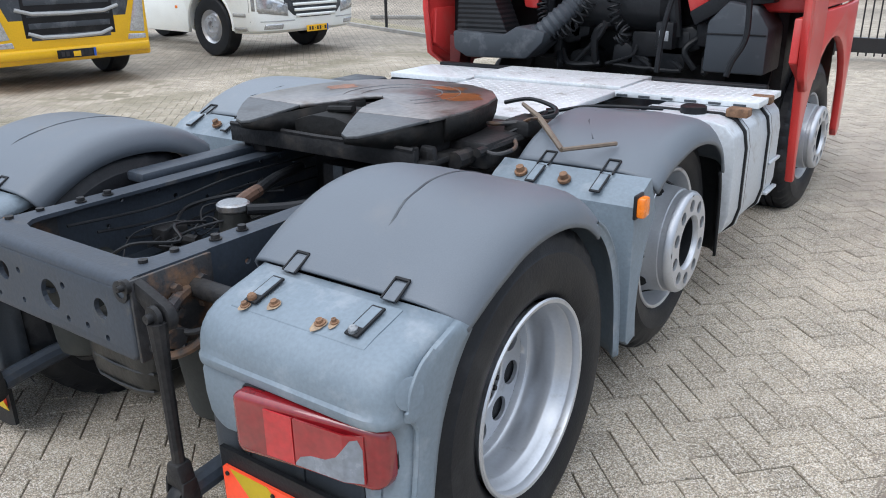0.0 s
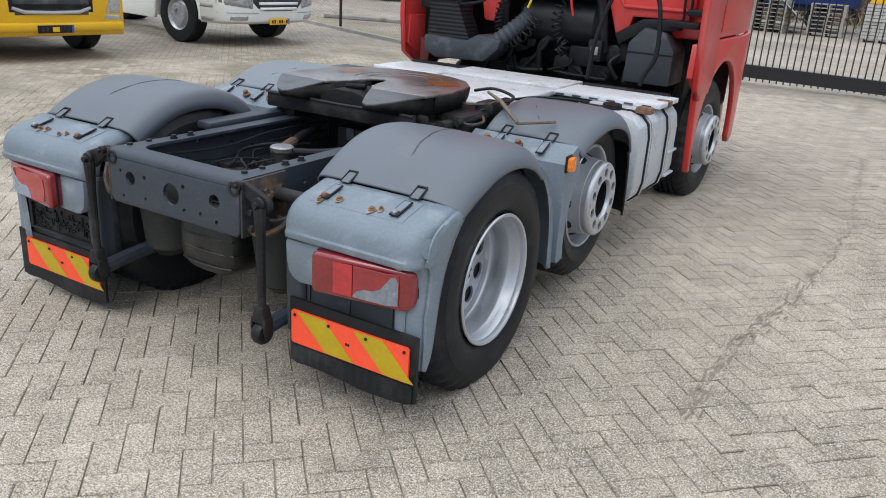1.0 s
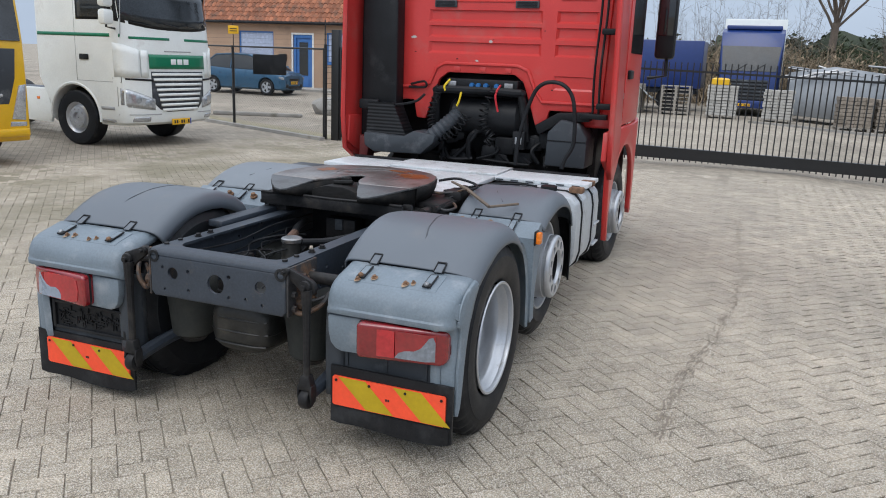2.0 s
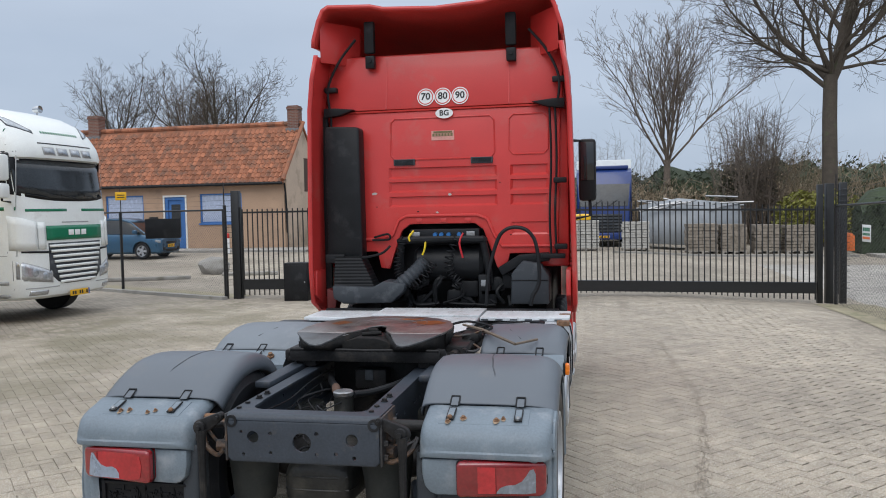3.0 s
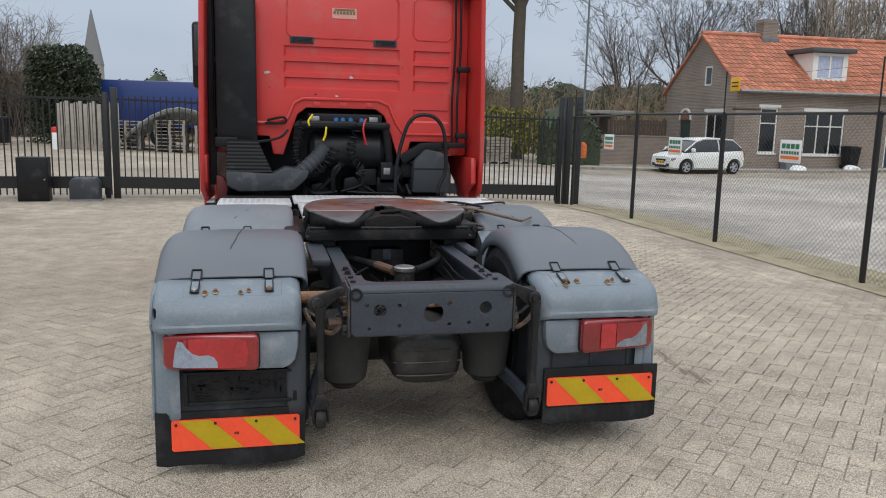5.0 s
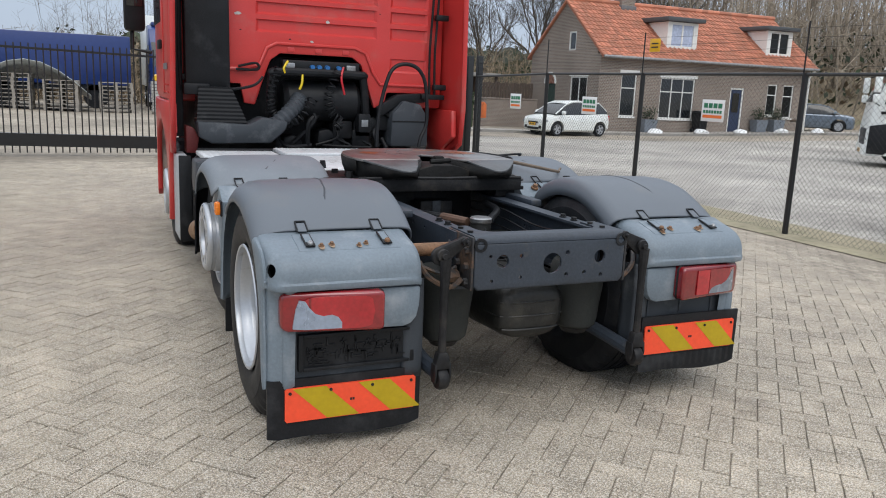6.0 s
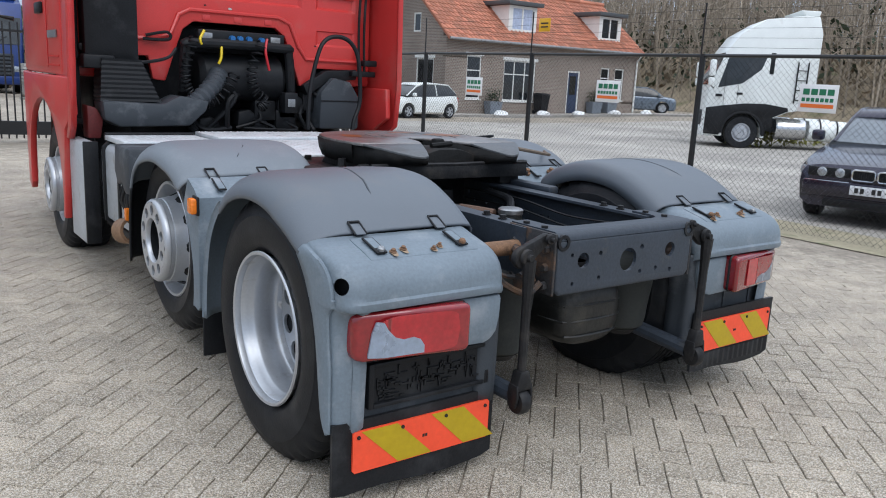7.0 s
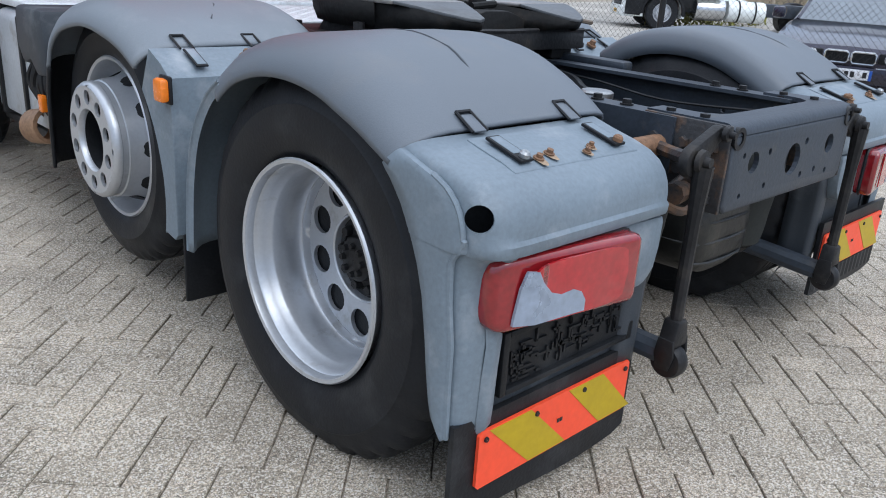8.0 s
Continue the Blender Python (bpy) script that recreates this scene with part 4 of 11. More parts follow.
    # dormers
    for xd, wd in ((21.8, 1.75), (27.9, 1.65)):
        bm = B()
        z0, z1 = 3.55, 4.75
        yf = y0 + 0.35
        holed_wall(bm, xd, xd + wd, z0, z1, [(xd + 0.25, xd + wd - 0.25, z0 + 0.15, z1 - 0.12)], lambda bb, p, q, r, s: box(bb, p, q, yf, yf + 0.12, r, s))
        for xs in (xd, xd + wd - 0.1):
            prism(bm, [(yf + 0.12, z0 - 0.1), (yf + 0.12, z1), (yf + 1.5, z1), (yf + 0.4, z0 + 0.1)], xs, xs + 0.1, "x")
        dm = part("dormer", bm, FRAME_W, h)
        bm = B()
        prism(bm, [(yf - 0.25, z1 + 0.02), (yf - 0.25, z1 + 0.2), (yf + 1.9, z1 + 0.22), (yf + 1.9, z1 + 0.02)], xd - 0.22, xd + wd + 0.22, "x", 0.02)
        part("dormer_roof", bm, mat("dark fascia", (0.07, 0.075, 0.08), 0.6), dm)
        bm = B()
        box(bm, xd + 0.25, xd + wd - 0.25, yf + 0.05, yf + 0.06, z0 + 0.15, z1 - 0.12)
        part("pane", bm, GLASS_PALE if xd < 25 else GLASS, dm)
        bm = B()
        box(bm, xd + wd / 2 - 0.04, xd + wd / 2 + 0.04, yf + 0.01, yf + 0.07, z0 + 0.15, z1 - 0.12)
        part("mullion", bm, FRAME_W, dm)
    chimney(h, 21.2, ym, ridge - 0.2, 6.35, 0.75, 0.6, BRICK_X)


def garden_wing():
    """An open shelter with a thin flat roof, a low brick wall and a board fence before it."""
    z = lay(16, 34)
    w = thing("garden_shelter", "open garden shelter with a thin pale flat roof", "shelter", m=pose(0, 0, z))
    bm = B()
    box(bm, 14.6, 18.6, 35.8, 38.6, 2.50, 2.68, 0.02)
    part("roof", bm, STONE, w)
    for x in (14.8, 16.6, 18.4):
        bm = B()
        box(bm, x - 0.06, x + 0.06, 35.95, 36.07, -0.3, 2.50)
        part("post", bm, BROWN_BOARD, w)
    bm = B()
    box(bm, 14.7, 18.5, 38.4, 38.5, -0.3, 2.50)
    part("back_wall", bm, BROWN_BOARD, w)
    bm = B()
    box(bm, 12.6, 19.3, 33.0, 33.22, -0.3, 1.36)
    box(bm, 12.58, 19.3, 32.97, 33.25, 1.364, 1.43, 0.01)
    solid("garden_wall", bm, BRICK_X, "low brown brick garden wall beside the house", "wall", m=pose(0, 0, z))
    f = thing("board_fence", "dark brown board fence behind the garden wall", "fence", m=pose(0, 0, z))
    bm = B()
    for q in (0.7, 1.9):
        box(bm, 16.3, 19.6, 34.03, 34.08, q, q + 0.08)
    part("rail", bm, BROWN_BOARD, f)
    for k in range(20):
        bm = B()
        x = 16.3 + k * 0.165
        box(bm, x, x + 0.13, 34.0, 34.026, -0.3, 2.2 + 0.03 * math.sin(k * 2.1))
        part("board", bm, BROWN_BOARD, f)


BROWN_BOARD = mat("dark brown boards", (0.085, 0.060, 0.045), 0.85, var=0.3, scale=4, fine=40, bump=0.3)

brick_house()
garden_wing()


# ---- the tractor unit ----
tractor = thing("tractor_unit", "red lorry tractor with bare grey rear chassis, parked without a trailer", "lorry")
AXLE_1, AXLE_2, AXLE_3, TYRE_R, HUB_Z = 0.67, 1.94, 4.62, 0.505, 0.468


def X(side):
    """Turn a wheel's own axis (z) to point out of the lorry on that side."""
    return pose(0, 0, 0, 0, 90 * side, 0)


def tyre_mesh(r, w, rim, name, tread=True):
    bm = B()
    h = w / 2
    prof = [(rim, -h + 0.03), (rim + 0.012, -h + 0.010), (rim + 0.04, -h - 0.006), (rim + 0.09, -h - 0.014), (r - 0.085, -h - 0.008), (r - 0.08, -h - 0.003), (r - 0.05, -h + 0.004), (r - 0.022, -h + 0.02), (r - 0.004, -h + 0.04)]
    n = 5
    for k in range(n):
        a, b = -h + 0.045 + (w - 0.09) * k / n, -h + 0.045 + (w - 0.09) * (k + 1) / n
        prof += [(r, a + 0.004), (r, b - 0.006)] + ([(r - 0.012, b - 0.005), (r - 0.012, b + 0.003)] if k < n - 1 else [])
    prof += [(r - 0.004, h - 0.04), (r - 0.022, h - 0.02), (r - 0.05, h - 0.004), (r - 0.08, h + 0.003), (r - 0.085, h + 0.008), (rim + 0.09, h + 0.014), (rim + 0.04, h + 0.006), (rim + 0.012, h - 0.010), (rim, h - 0.03)]
    lathe(bm, prof, 112)
    if tread:
        # notched shoulders
        for i, v in enumerate(bm.verts):
            d = math.hypot(v.co.x, v.co.y)
            if d > r - 0.026 and abs(v.co.z) > h - 0.055 and (i % 112) % 3 == 0:
                k = (d - 0.013) / d
                v.co.x, v.co.y = v.co.x * k, v.co.y * k
    # the load flattens the tyre on the ground
    flat = HUB_Z + 0.002
    for v in bm.verts:
        if abs(v.co.x) > flat:
            v.co.x = math.copysign(flat, v.co.x)
    return finish(name, bm, RUBBER)


def lobed(bm, r_in, r_out, z, holes, hole_r, ring_r, m=Matrix()):
    """A flat ring with round holes, built as wedges round each hole."""
    for k in range(holes):
        a0, a1 = 2 * math.pi * (k - 0.5) / holes, 2 * math.pi * (k + 0.5) / holes
        c = V(ring_r * math.cos((a0 + a1) / 2), ring_r * math.sin((a0 + a1) / 2), 0)
        seg = 16
        mid = (a0 + a1) / 2
        inner, outer = [], []
        for j in range(seg):
            t = 2 * math.pi * j / seg
            inner.append(V(c.x + hole_r * math.cos(mid + t), c.y + hole_r * math.sin(mid + t), z))
            # matching point on the wedge's rim
            u = math.cos(t)
            v = math.sin(t)
            s = max(abs(u), abs(v))
            u, v = u / s, v / s
            rr = r_in + (r_out - r_in) * (u + 1) / 2
            aa = mid + v * (a1 - a0) / 2
            outer.append(V(rr * math.cos(aa), rr * math.sin(aa), z))
        iv, ov = [bm.verts.new(m @ p) for p in inner], [bm.verts.new(m @ p) for p in outer]
        wall = [bm.verts.new(m @ (p - V(0, 0, 0.012))) for p in inner]
        for j in range(seg):
            q = (j + 1) % seg
            bm.faces.new((ov[j], ov[q], iv[q], iv[j]))
            bm.faces.new((iv[j], iv[q], wall[q], wall[j]))
    bmesh.ops.remove_doubles(bm, verts=bm.verts, dist=0.0004)


TYRE_WIDE = tyre_mesh(TYRE_R, 0.315, 0.280, "tyre")
TYRE_MID = tyre_mesh(0.466, 0.30, 0.280, "tyre")


def nut_mesh(r=0.016, h=0.03, material=STEEL):
    bm = B()
    lathe(bm, [(0.001, 0), (r, 0), (r, h * 0.7), (r * 0.8, h), (0.001, h)], 6)
    return finish("wheel_nut", bm, material)


NUT, NUT_D, NUT_S = nut_mesh(), nut_mesh(0.017, 0.03, GREASE), nut_mesh(0.010, 0.016, GREASE)


def dished_wheel(side, y, z, x_face):
    """Drive wheel: rim with a deep dish, holed disc far inside, dark hub."""
    m = pose(side * x_face, y, z) @ X(side)
    bm = B()
    lathe(bm, [(0.286, 0.0), (0.291, 0.006), (0.287, 0.012), (0.277, 0.010), (0.2745, 0.002), (0.2735, -0.014), (0.270, -0.018), (0.267, -0.042), (0.258, -0.060), (0.2555, -0.066), (0.2550, -0.118), (0.258, -0.126), (0.2575, -0.150), (0.252, -0.158), (0.247, -0.156), (0.2445, -0.162), (0.2415, -0.178)], 72)
    lobed(bm, 0.125, 0.2415, -0.178, 10, 0.040, 0.190)
    lathe(bm, [(0.125, -0.178), (0.121, -0.172), (0.117, -0.176), (0.110, -0.24)], 56)
    w = part("wheel", bm, SILVER, tractor, "silver-painted steel wheel with a deep dish")
    w.matrix_world = m
    bm = B()
    lathe(bm, [(0.001, -0.150), (0.048, -0.150), (0.060, -0.158), (0.066, -0.186), (0.108, -0.206), (0.108, -0.26), (0.001, -0.26)], 32)
    part("hub", bm, GREASE, w)
    bm = B()
    lathe(bm, [(0.10, -0.195), (0.25, -0.195), (0.25, -0.225)], 32)
    part("brake_drum", bm, BLACK, w)
    for k in range(10):
        a = 2 * math.pi * (k + 0.5) / 10
        n = part("wheel_nut", NUT_D, None, w)
        n.matrix_local = pose(0.090 * math.cos(a), 0.090 * math.sin(a), -0.205)
    for k in range(8):
        a = 2 * math.pi * k / 8
        n = part("hub_bolt", NUT_S, None, w)
        n.matrix_local = pose(0.040 * math.cos(a), 0.040 * math.sin(a), -0.154)
    t = part("tyre", TYRE_WIDE, None, w)
    t.matrix_local = pose(0, 0, -0.155)
    t = part("inner_tyre", TYRE_WIDE, None, w)
    t.matrix_local = pose(0, 0, -0.50)
    return w


def bossed_wheel(side, y, z, x_face, tyre=TYRE_MID, steer=0.0):
    """Steered wheel: the disc stands out beyond the tyre, with a ring of nut holes."""
    m = pose(side * x_face, y, z, 0, 0, steer) @ X(side)
    bm = B()
    lathe(bm, [(0.287, -0.10), (0.292, -0.094), (0.287, -0.088), (0.277, -0.092), (0.270, -0.115), (0.262, -0.15), (0.252, -0.18), (0.248, -0.185)], 56)
    lathe(bm, [(0.248, -0.185), (0.236, -0.16), (0.218, -0.115), (0.212, -0.075), (0.209, -0.055), (0.204, -0.052)], 56)
    # stepped edge of the dome
    lathe(bm, [(0.204, -0.052), (0.203, -0.034), (0.207, -0.030), (0.206, -0.014), (0.199, -0.004), (0.190, 0.0)], 56)
    lobed(bm, 0.112, 0.190, 0.0, 10, 0.026, 0.152)
    lathe(bm, [(0.112, 0.0), (0.108, -0.006), (0.106, -0.022)], 40)
    w = part("wheel", bm, SILVER, tractor, "silver-painted steel wheel with a domed disc")
    w.matrix_world = m
    bm = B()
    lathe(bm, [(0.001, -0.06), (0.05, -0.06), (0.06, -0.075), (0.075, -0.08), (0.078, -0.10), (0.104, -0.10), (0.1055, -0.023)], 28)
    # flat black ring behind the nut holes, added to shade them
    lathe(bm, [(0.108, -0.026), (0.196, -0.026)], 28)
    for k in range(8):
        a = 2 * math.pi * k / 8
        lathe(bm, [(0.001, 0.02), (0.010, 0.02), (0.012, 0.0)], 6, pose(0.082 * math.cos(a), 0.082 * math.sin(a), -0.098))
    part("hub", bm, BLACK, w)
    # black discs laid on the dome stand in for the shade of its openings
    for k in range(10):
        bm = B()
        a = 2 * math.pi * (k + 0.5) / 10
        m2 = pose(0.2215 * math.cos(a), 0.2215 * math.sin(a), -0.126) @ pose(0, 0, 0, 0, 0, math.degrees(a)) @ pose(0, 0, 0, 0, 68, 0)
        lathe(bm, [(0.001, 0.004), (0.030, 0.004), (0.032, -0.004)], 14, m2)
        part("hand_hole", bm, BLACK, w)
    for k in range(10):
        a = 2 * math.pi * k / 10
        n = part("wheel_nut", NUT_D, None, w)
        n.matrix_local = pose(0.152 * math.cos(a), 0.152 * math.sin(a), -0.044)
    t = part("tyre", tyre, None, w)
    t.matrix_local = pose(0, 0, -0.235)
    return w


for s in (-1, 1):
    dished_wheel(s, AXLE_1 + 0.02 * s, HUB_Z, 1.20)
    # the middle axle is lifted off the ground
    bossed_wheel(s, AXLE_2, 0.552, 1.223 - 0.012 * s)
    bossed_wheel(s, AXLE_3, HUB_Z, 1.215 - 0.025 * s, TYRE_WIDE, -2)


RUSTY = mat("rust-flecked chassis paint", (0.030, 0.030, 0.032), 0.55, var=0.4, scale=12, fine=80, bump=0.5, dirt=(0.135, 0.075, 0.040), dirt_amount=0.42, dirt_scale=11)


# frame rails, holed, with a chamfered rear cross beam
def rail(side):
    bm = B()
    xo, xi = side * 0.385, side * 0.305
    prof = [(xo, 0.62), (xi, 0.62), (xi, 0.632), (xo - side * 0.012, 0.632), (xo - side * 0.012, 0.868), (xi, 0.868), (xi, 0.88), (xo, 0.88)]
    prism(bm, prof, 0.16, 3.9, "y", 0)
    r = part("frame_rail", bm, CHASSIS, tractor)
    rng = random.Random(3 + side)
    bm = B()
    for k in range(26):
        y, z = 0.28 + k * 0.075 + rng.uniform(-0.02, 0.02), rng.choice((0.67, 0.71, 0.76, 0.80, 0.84))
        lathe(bm, [(rng.choice((0.007, 0.009, 0.012)), -0.05), (0.009, 0.05)], 8, pose(xo, y, z, 0, 90, 0), cap=True)
    cut(r, bm)
    for y in (0.10, 0.20, 0.34, 0.44):
        bm = B()
        lathe(bm, [(0.001, 0.0), (0.019, 0.0), (0.019, 0.004), (0.013, 0.004), (0.013, 0.016), (0.001, 0.017)], 12, pose(side * 0.342, y, 0.881))
        part("bolt", bm, GREASE, tractor)
    # top shelf further forward
    bm = B()
    box(bm, *sorted((side * 0.40, side * (0.47 if side > 0 else 0.50))), 0.86 if side > 0 else 0.62, 1.25, 0.865, 0.905, 0.012)
    part("side_angle", bm, CHASSIS, tractor)


for s in (-1, 1):
    rail(s)


def cross_beam():
    before = set(bpy.data.objects)
    bm = B()
    poly = [(-0.385, 0.672), (-0.365, 0.650), (0.365, 0.650), (0.385, 0.672), (0.385, 0.856), (-0.385, 0.856)]
    prism(bm, poly, 0.0, 0.014, "y", 0.0)
    bmesh.ops.bevel(bm, geom=[e for e in bm.edges if all(v.co.y < 0.001 and abs(v.co.x) > 0.36 for v in e.verts)], offset=0.010, segments=3, affect="EDGES", profile=0.5, clamp_overlap=True)
    b = part("cross_beam", bm, CHASSIS, tractor, "dark blue-grey folded end beam with bolt holes")
    bm = B()
    for x, z, r in ((0.0, 0.755, 0.047), (-0.25, 0.775, 0.03), (0.25, 0.775, 0.03), (-0.16, 0.795, 0.010), (-0.16, 0.700, 0.009), (-0.30, 0.69, 0.008), (0.17, 0.705, 0.010), (0.26, 0.69, 0.010), (0.075, 0.80, 0.011), (0.075, 0.70, 0.010), (-0.31, 0.80, 0.008)):
        lathe(bm, [(r, -0.05), (r, 0.08)], 18 if r > 0.02 else 10, pose(x, 0, z, -90, 0, 0), cap=True)
    cut(b, bm)
    bm = B()
    # top flange: a plate with a chamfered opening
    poly = [(-0.385, 0.0), (0.385, 0.0), (0.385, 0.26), (0.305, 0.26), (0.305, 0.165), (0.297, 0.135), (0.27, 0.105), (0.235, 0.095), (-0.235, 0.095), (-0.27, 0.105), (-0.297, 0.135), (-0.305, 0.165), (-0.305, 0.26), (-0.385, 0.26)]
    poly = [(x, max(y, 0.032)) for x, y in poly]
    prism(bm, poly, 0.874, 0.888, "z", 0.0)
    part("top_flange", bm, CHASSIS, tractor)
    bm = B()
    fold = [(0.032 - 0.032 * math.sin(radians(a)), 0.856 + 0.032 * math.cos(radians(a))) for a in range(0, 91, 15)]
    inner = [(0.032 - 0.018 * math.sin(radians(a)), 0.856 + 0.018 * math.cos(radians(a))) for a in range(90, -1, -15)]
    prism(bm, fold + inner, -0.384, 0.384, "x", 0)
    part("folded_edge", bm, CHASSIS, tractor)
    for s in (-1, 1):
        bm = B()
        box(bm, *sorted((s * 0.386, s * 0.398)), 0.004, 0.26, 0.652, 0.884, 0.004)
        for k in range(9):
            y, z = 0.045 + (k % 3) * 0.085, 0.685 + (k // 3) * 0.068
            lathe(bm, [(0.001, 0.018), (0.015, 0.018), (0.017, 0)], 6, pose(s * 0.398, y, z, 0, 90 * s, 0))
        part("gusset", bm, RUSTY, tractor, "rusty gusset plate with bolts")
        # black ring on the corner stands in for a dark open hole
        bm = B()
        lathe(bm, [(0.03, -0.01), (0.03, 0.004), (0.018, 0.004), (0.018, -0.02)], 16, pose(s * 0.36, 0.0, 0.85, 90, 0, 0))
        part("corner_boss", bm, BLACK, tractor)
    # the end beam sits a little off the middle of the rails
    for ob in set(bpy.data.objects) - before:
        for v in ob.data.vertices:
            v.co.x += 0.022


cross_beam()


# inside and under the frame
BELLOWS = mat("dusty rubber", (0.020, 0.0225, 0.0205), 0.75, var=0.25, scale=6, fine=90, bump=0.2, dirt=(0.033, 0.034, 0.029), dirt_amount=0.3, dirt_scale=7)


def drum(name, prof, m, material, label="", seg=28):
    bm = B()
    lathe(bm, prof, seg, m, cap=True)
    return part(name, bm, material, tractor, label)


def squarish(cx, cz, rx, rz, y, n=32, p=0.62):
    return [(cx + rx * math.copysign(abs(math.cos(t)) ** p, math.cos(t)), y, cz + rz * math.copysign(abs(math.sin(t)) ** p, math.sin(t))) for t in (2 * math.pi * k / n for k in range(n))]


CAST = mat("oily cast iron", (0.013, 0.0135, 0.0125), 0.42, var=0.5, scale=8, fine=50, bump=0.5, dirt=(0.042, 0.039, 0.031), dirt_amount=0.3, dirt_scale=7)
bm = B()
loft(bm, [squarish(0.03, 0.49, rx, rz, y) for y, rx, rz in ((0.150, 0.10, 0.07), (0.158, 0.145, 0.105), (0.180, 0.170, 0.130), (0.225, 0.180, 0.138), (0.36, 0.185, 0.142), (0.50, 0.190, 0.150), (0.66, 0.17, 0.14))])
housing = part("axle_housing", bm, CAST, tractor, "oily black cast axle housing with grimy bands", sharp=50)
for z in (0.405, 0.470, 0.535):
    bm = B()
    w = 0.182 - 0.25 * abs(z - 0.49)
    tube(bm, [(0.03 - w, 0.30, z), (0.03 - w, 0.215, z), (0.03 - w * 0.92, 0.172, z), (0.03 - w * 0.6, 0.153, z), (0.03, 0.148, z), (0.03 + w * 0.6, 0.153, z), (0.03 + w * 0.92, 0.172, z), (0.03 + w, 0.215, z), (0.03 + w, 0.30, z)], 0.006, 6)
    part("cast_band", bm, CAST, housing)
bm = B()
lathe(bm, [(0.001, 0.02), (0.022, 0.02), (0.026, 0.0)], 6, pose(0.05, 0.30, 0.345, 180, 0, 0))
part("drain_plug", bm, GREASE, housing)
bm = B()
tube(bm, [(-0.95, AXLE_1, 0.47), (-0.45, AXLE_1, 0.47), (-0.2, AXLE_1, 0.49), (0.2, AXLE_1, 0.49), (0.45, AXLE_1, 0.47), (0.95, AXLE_1, 0.47)], [0.075, 0.08, 0.15, 0.15, 0.08, 0.075], 16)
part("axle_tube", bm, GREASE, tractor)
bm = B()
tube(bm, [(-0.95, AXLE_2, 0.53), (0.95, AXLE_2, 0.53)], 0.06, 12)
part("axle_tube", bm, GREASE, tractor)
for s in (-1, 1):
    for y in (0.30, 1.02):
        drum("air_bellows", [(0.02, -0.22), (0.085, -0.22), (0.105, -0.205), (0.112, -0.17), (0.118, -0.10), (0.128, -0.02), (0.134, 0.05), (0.132, 0.09), (0.118, 0.115), (0.07, 0.12), (0.02, 0.12)],
             pose(s * 0.36, y, 0.575), BELLOWS, "dusty grey-green rubber air spring")
        drum("spring_foot", [(0.02, -0.03), (0.06, -0.03), (0.075, -0.01), (0.09, 0.0), (0.02, 0.0)], pose(s * 0.36, y, 0.356), GREASE)
    lx, ly = s * 0.508 + 0.010, 0.0
    bm = B()
    tube(bm, spline([(lx, ly + 0.03, 0.29), (s * 0.51, 0.25, 0.31), (s * 0.44, 0.60, 0.36)], 5), 0.034, 10)
    part("stabiliser_arm", bm, CHASSIS, tractor)
    bm = B()
    tube(bm, [(lx, ly, 0.335), (lx, ly, 0.45), (lx, ly, 0.66), (lx, ly, 0.80)], [0.018, 0.017, 0.018, 0.026], 10)
    prism(bm, [(lx - 0.038, 0.320), (lx + 0.038, 0.320), (lx + 0.034, 0.345), (lx + 0.022, 0.395), (lx - 0.022, 0.395), (lx - 0.034, 0.345)], ly - 0.024, ly + 0.024, "y", 0.008)
    part("drop_link", bm, GREASE, tractor, "black drop link with a worn roller")
    bm = B()
    lathe(bm, [(0.012, -0.024), (0.042, -0.023), (0.048, -0.013), (0.048, 0.013), (0.042, 0.023), (0.012, 0.024)], 20, pose(lx, ly, 0.275, 0, 90, 0))
    part("roller", bm, GREASE, tractor)
    for q in (-1, 1):
        bm = B()
        prism(bm, [(ly - 0.022, 0.345), (ly + 0.022, 0.345), (ly + 0.028, 0.30), (ly + 0.018, 0.258), (ly - 0.018, 0.258), (ly - 0.028, 0.30)], lx + q * 0.033 - 0.005, lx + q * 0.033 + 0.005, "x", 0.003)
        part("fork_plate", bm, GREASE, tractor)
    # forged lever between the gusset and the drop link
    bm = B()
    outline = []
    for k in range(9):
        a = radians(60 + 180 * k / 8)
        outline.append((0.405 + 0.020 * math.cos(a), 0.866 + 0.020 * math.sin(a)))
    for k in range(9):
        a = radians(-120 + 180 * k / 8)
        outline.append((0.512 + 0.040 * math.cos(a), 0.806 + 0.040 * math.sin(a)))
    prism(bm, [(s * x, z) for x, z in outline], ly + 0.014, ly + 0.044, "y", 0.008)
    part("lever", bm, GREASE, tractor, "black forged lever")
    for x, z, r in ((0.508, 0.812, 0.027), (0.405, 0.868, 0.018)):
        bm = B()
        lathe(bm, [(0.001, 0.03), (r * 0.45, 0.03), (r * 0.5, 0.014), (r, 0.012), (r * 1.1, 0.0)], 12, pose(s * x, ly + 0.006, z, 90, 0, 0))
        part("lever_bolt", bm, GREASE, tractor)
    bm = B()
    tube(bm, [(s * 0.40, 0.10, 0.70), (s * 0.46, 0.09, 0.70)], 0.03, 8)
    tube(bm, [(s * 0.40, 0.20, 0.80), (s * 0.44, 0.12, 0.80), (s * 0.50, 0.05, 0.81)], 0.018, 8)
    part("bracket", bm, RUSTY, tractor)
    bm = B()
    tube(bm, spline([(s * 0.40, 0.04, 0.70), (s * 0.45, 0.06, 0.66), (s * 0.53, 0.10, 0.70), (s * 0.56, 0.14, 0.76)], 5), 0.012, 6)
    tube(bm, spline([(s * 0.40, 0.10, 0.74), (s * 0.47, 0.12, 0.71), (s * 0.55, 0.18, 0.74)], 5), 0.009, 6)
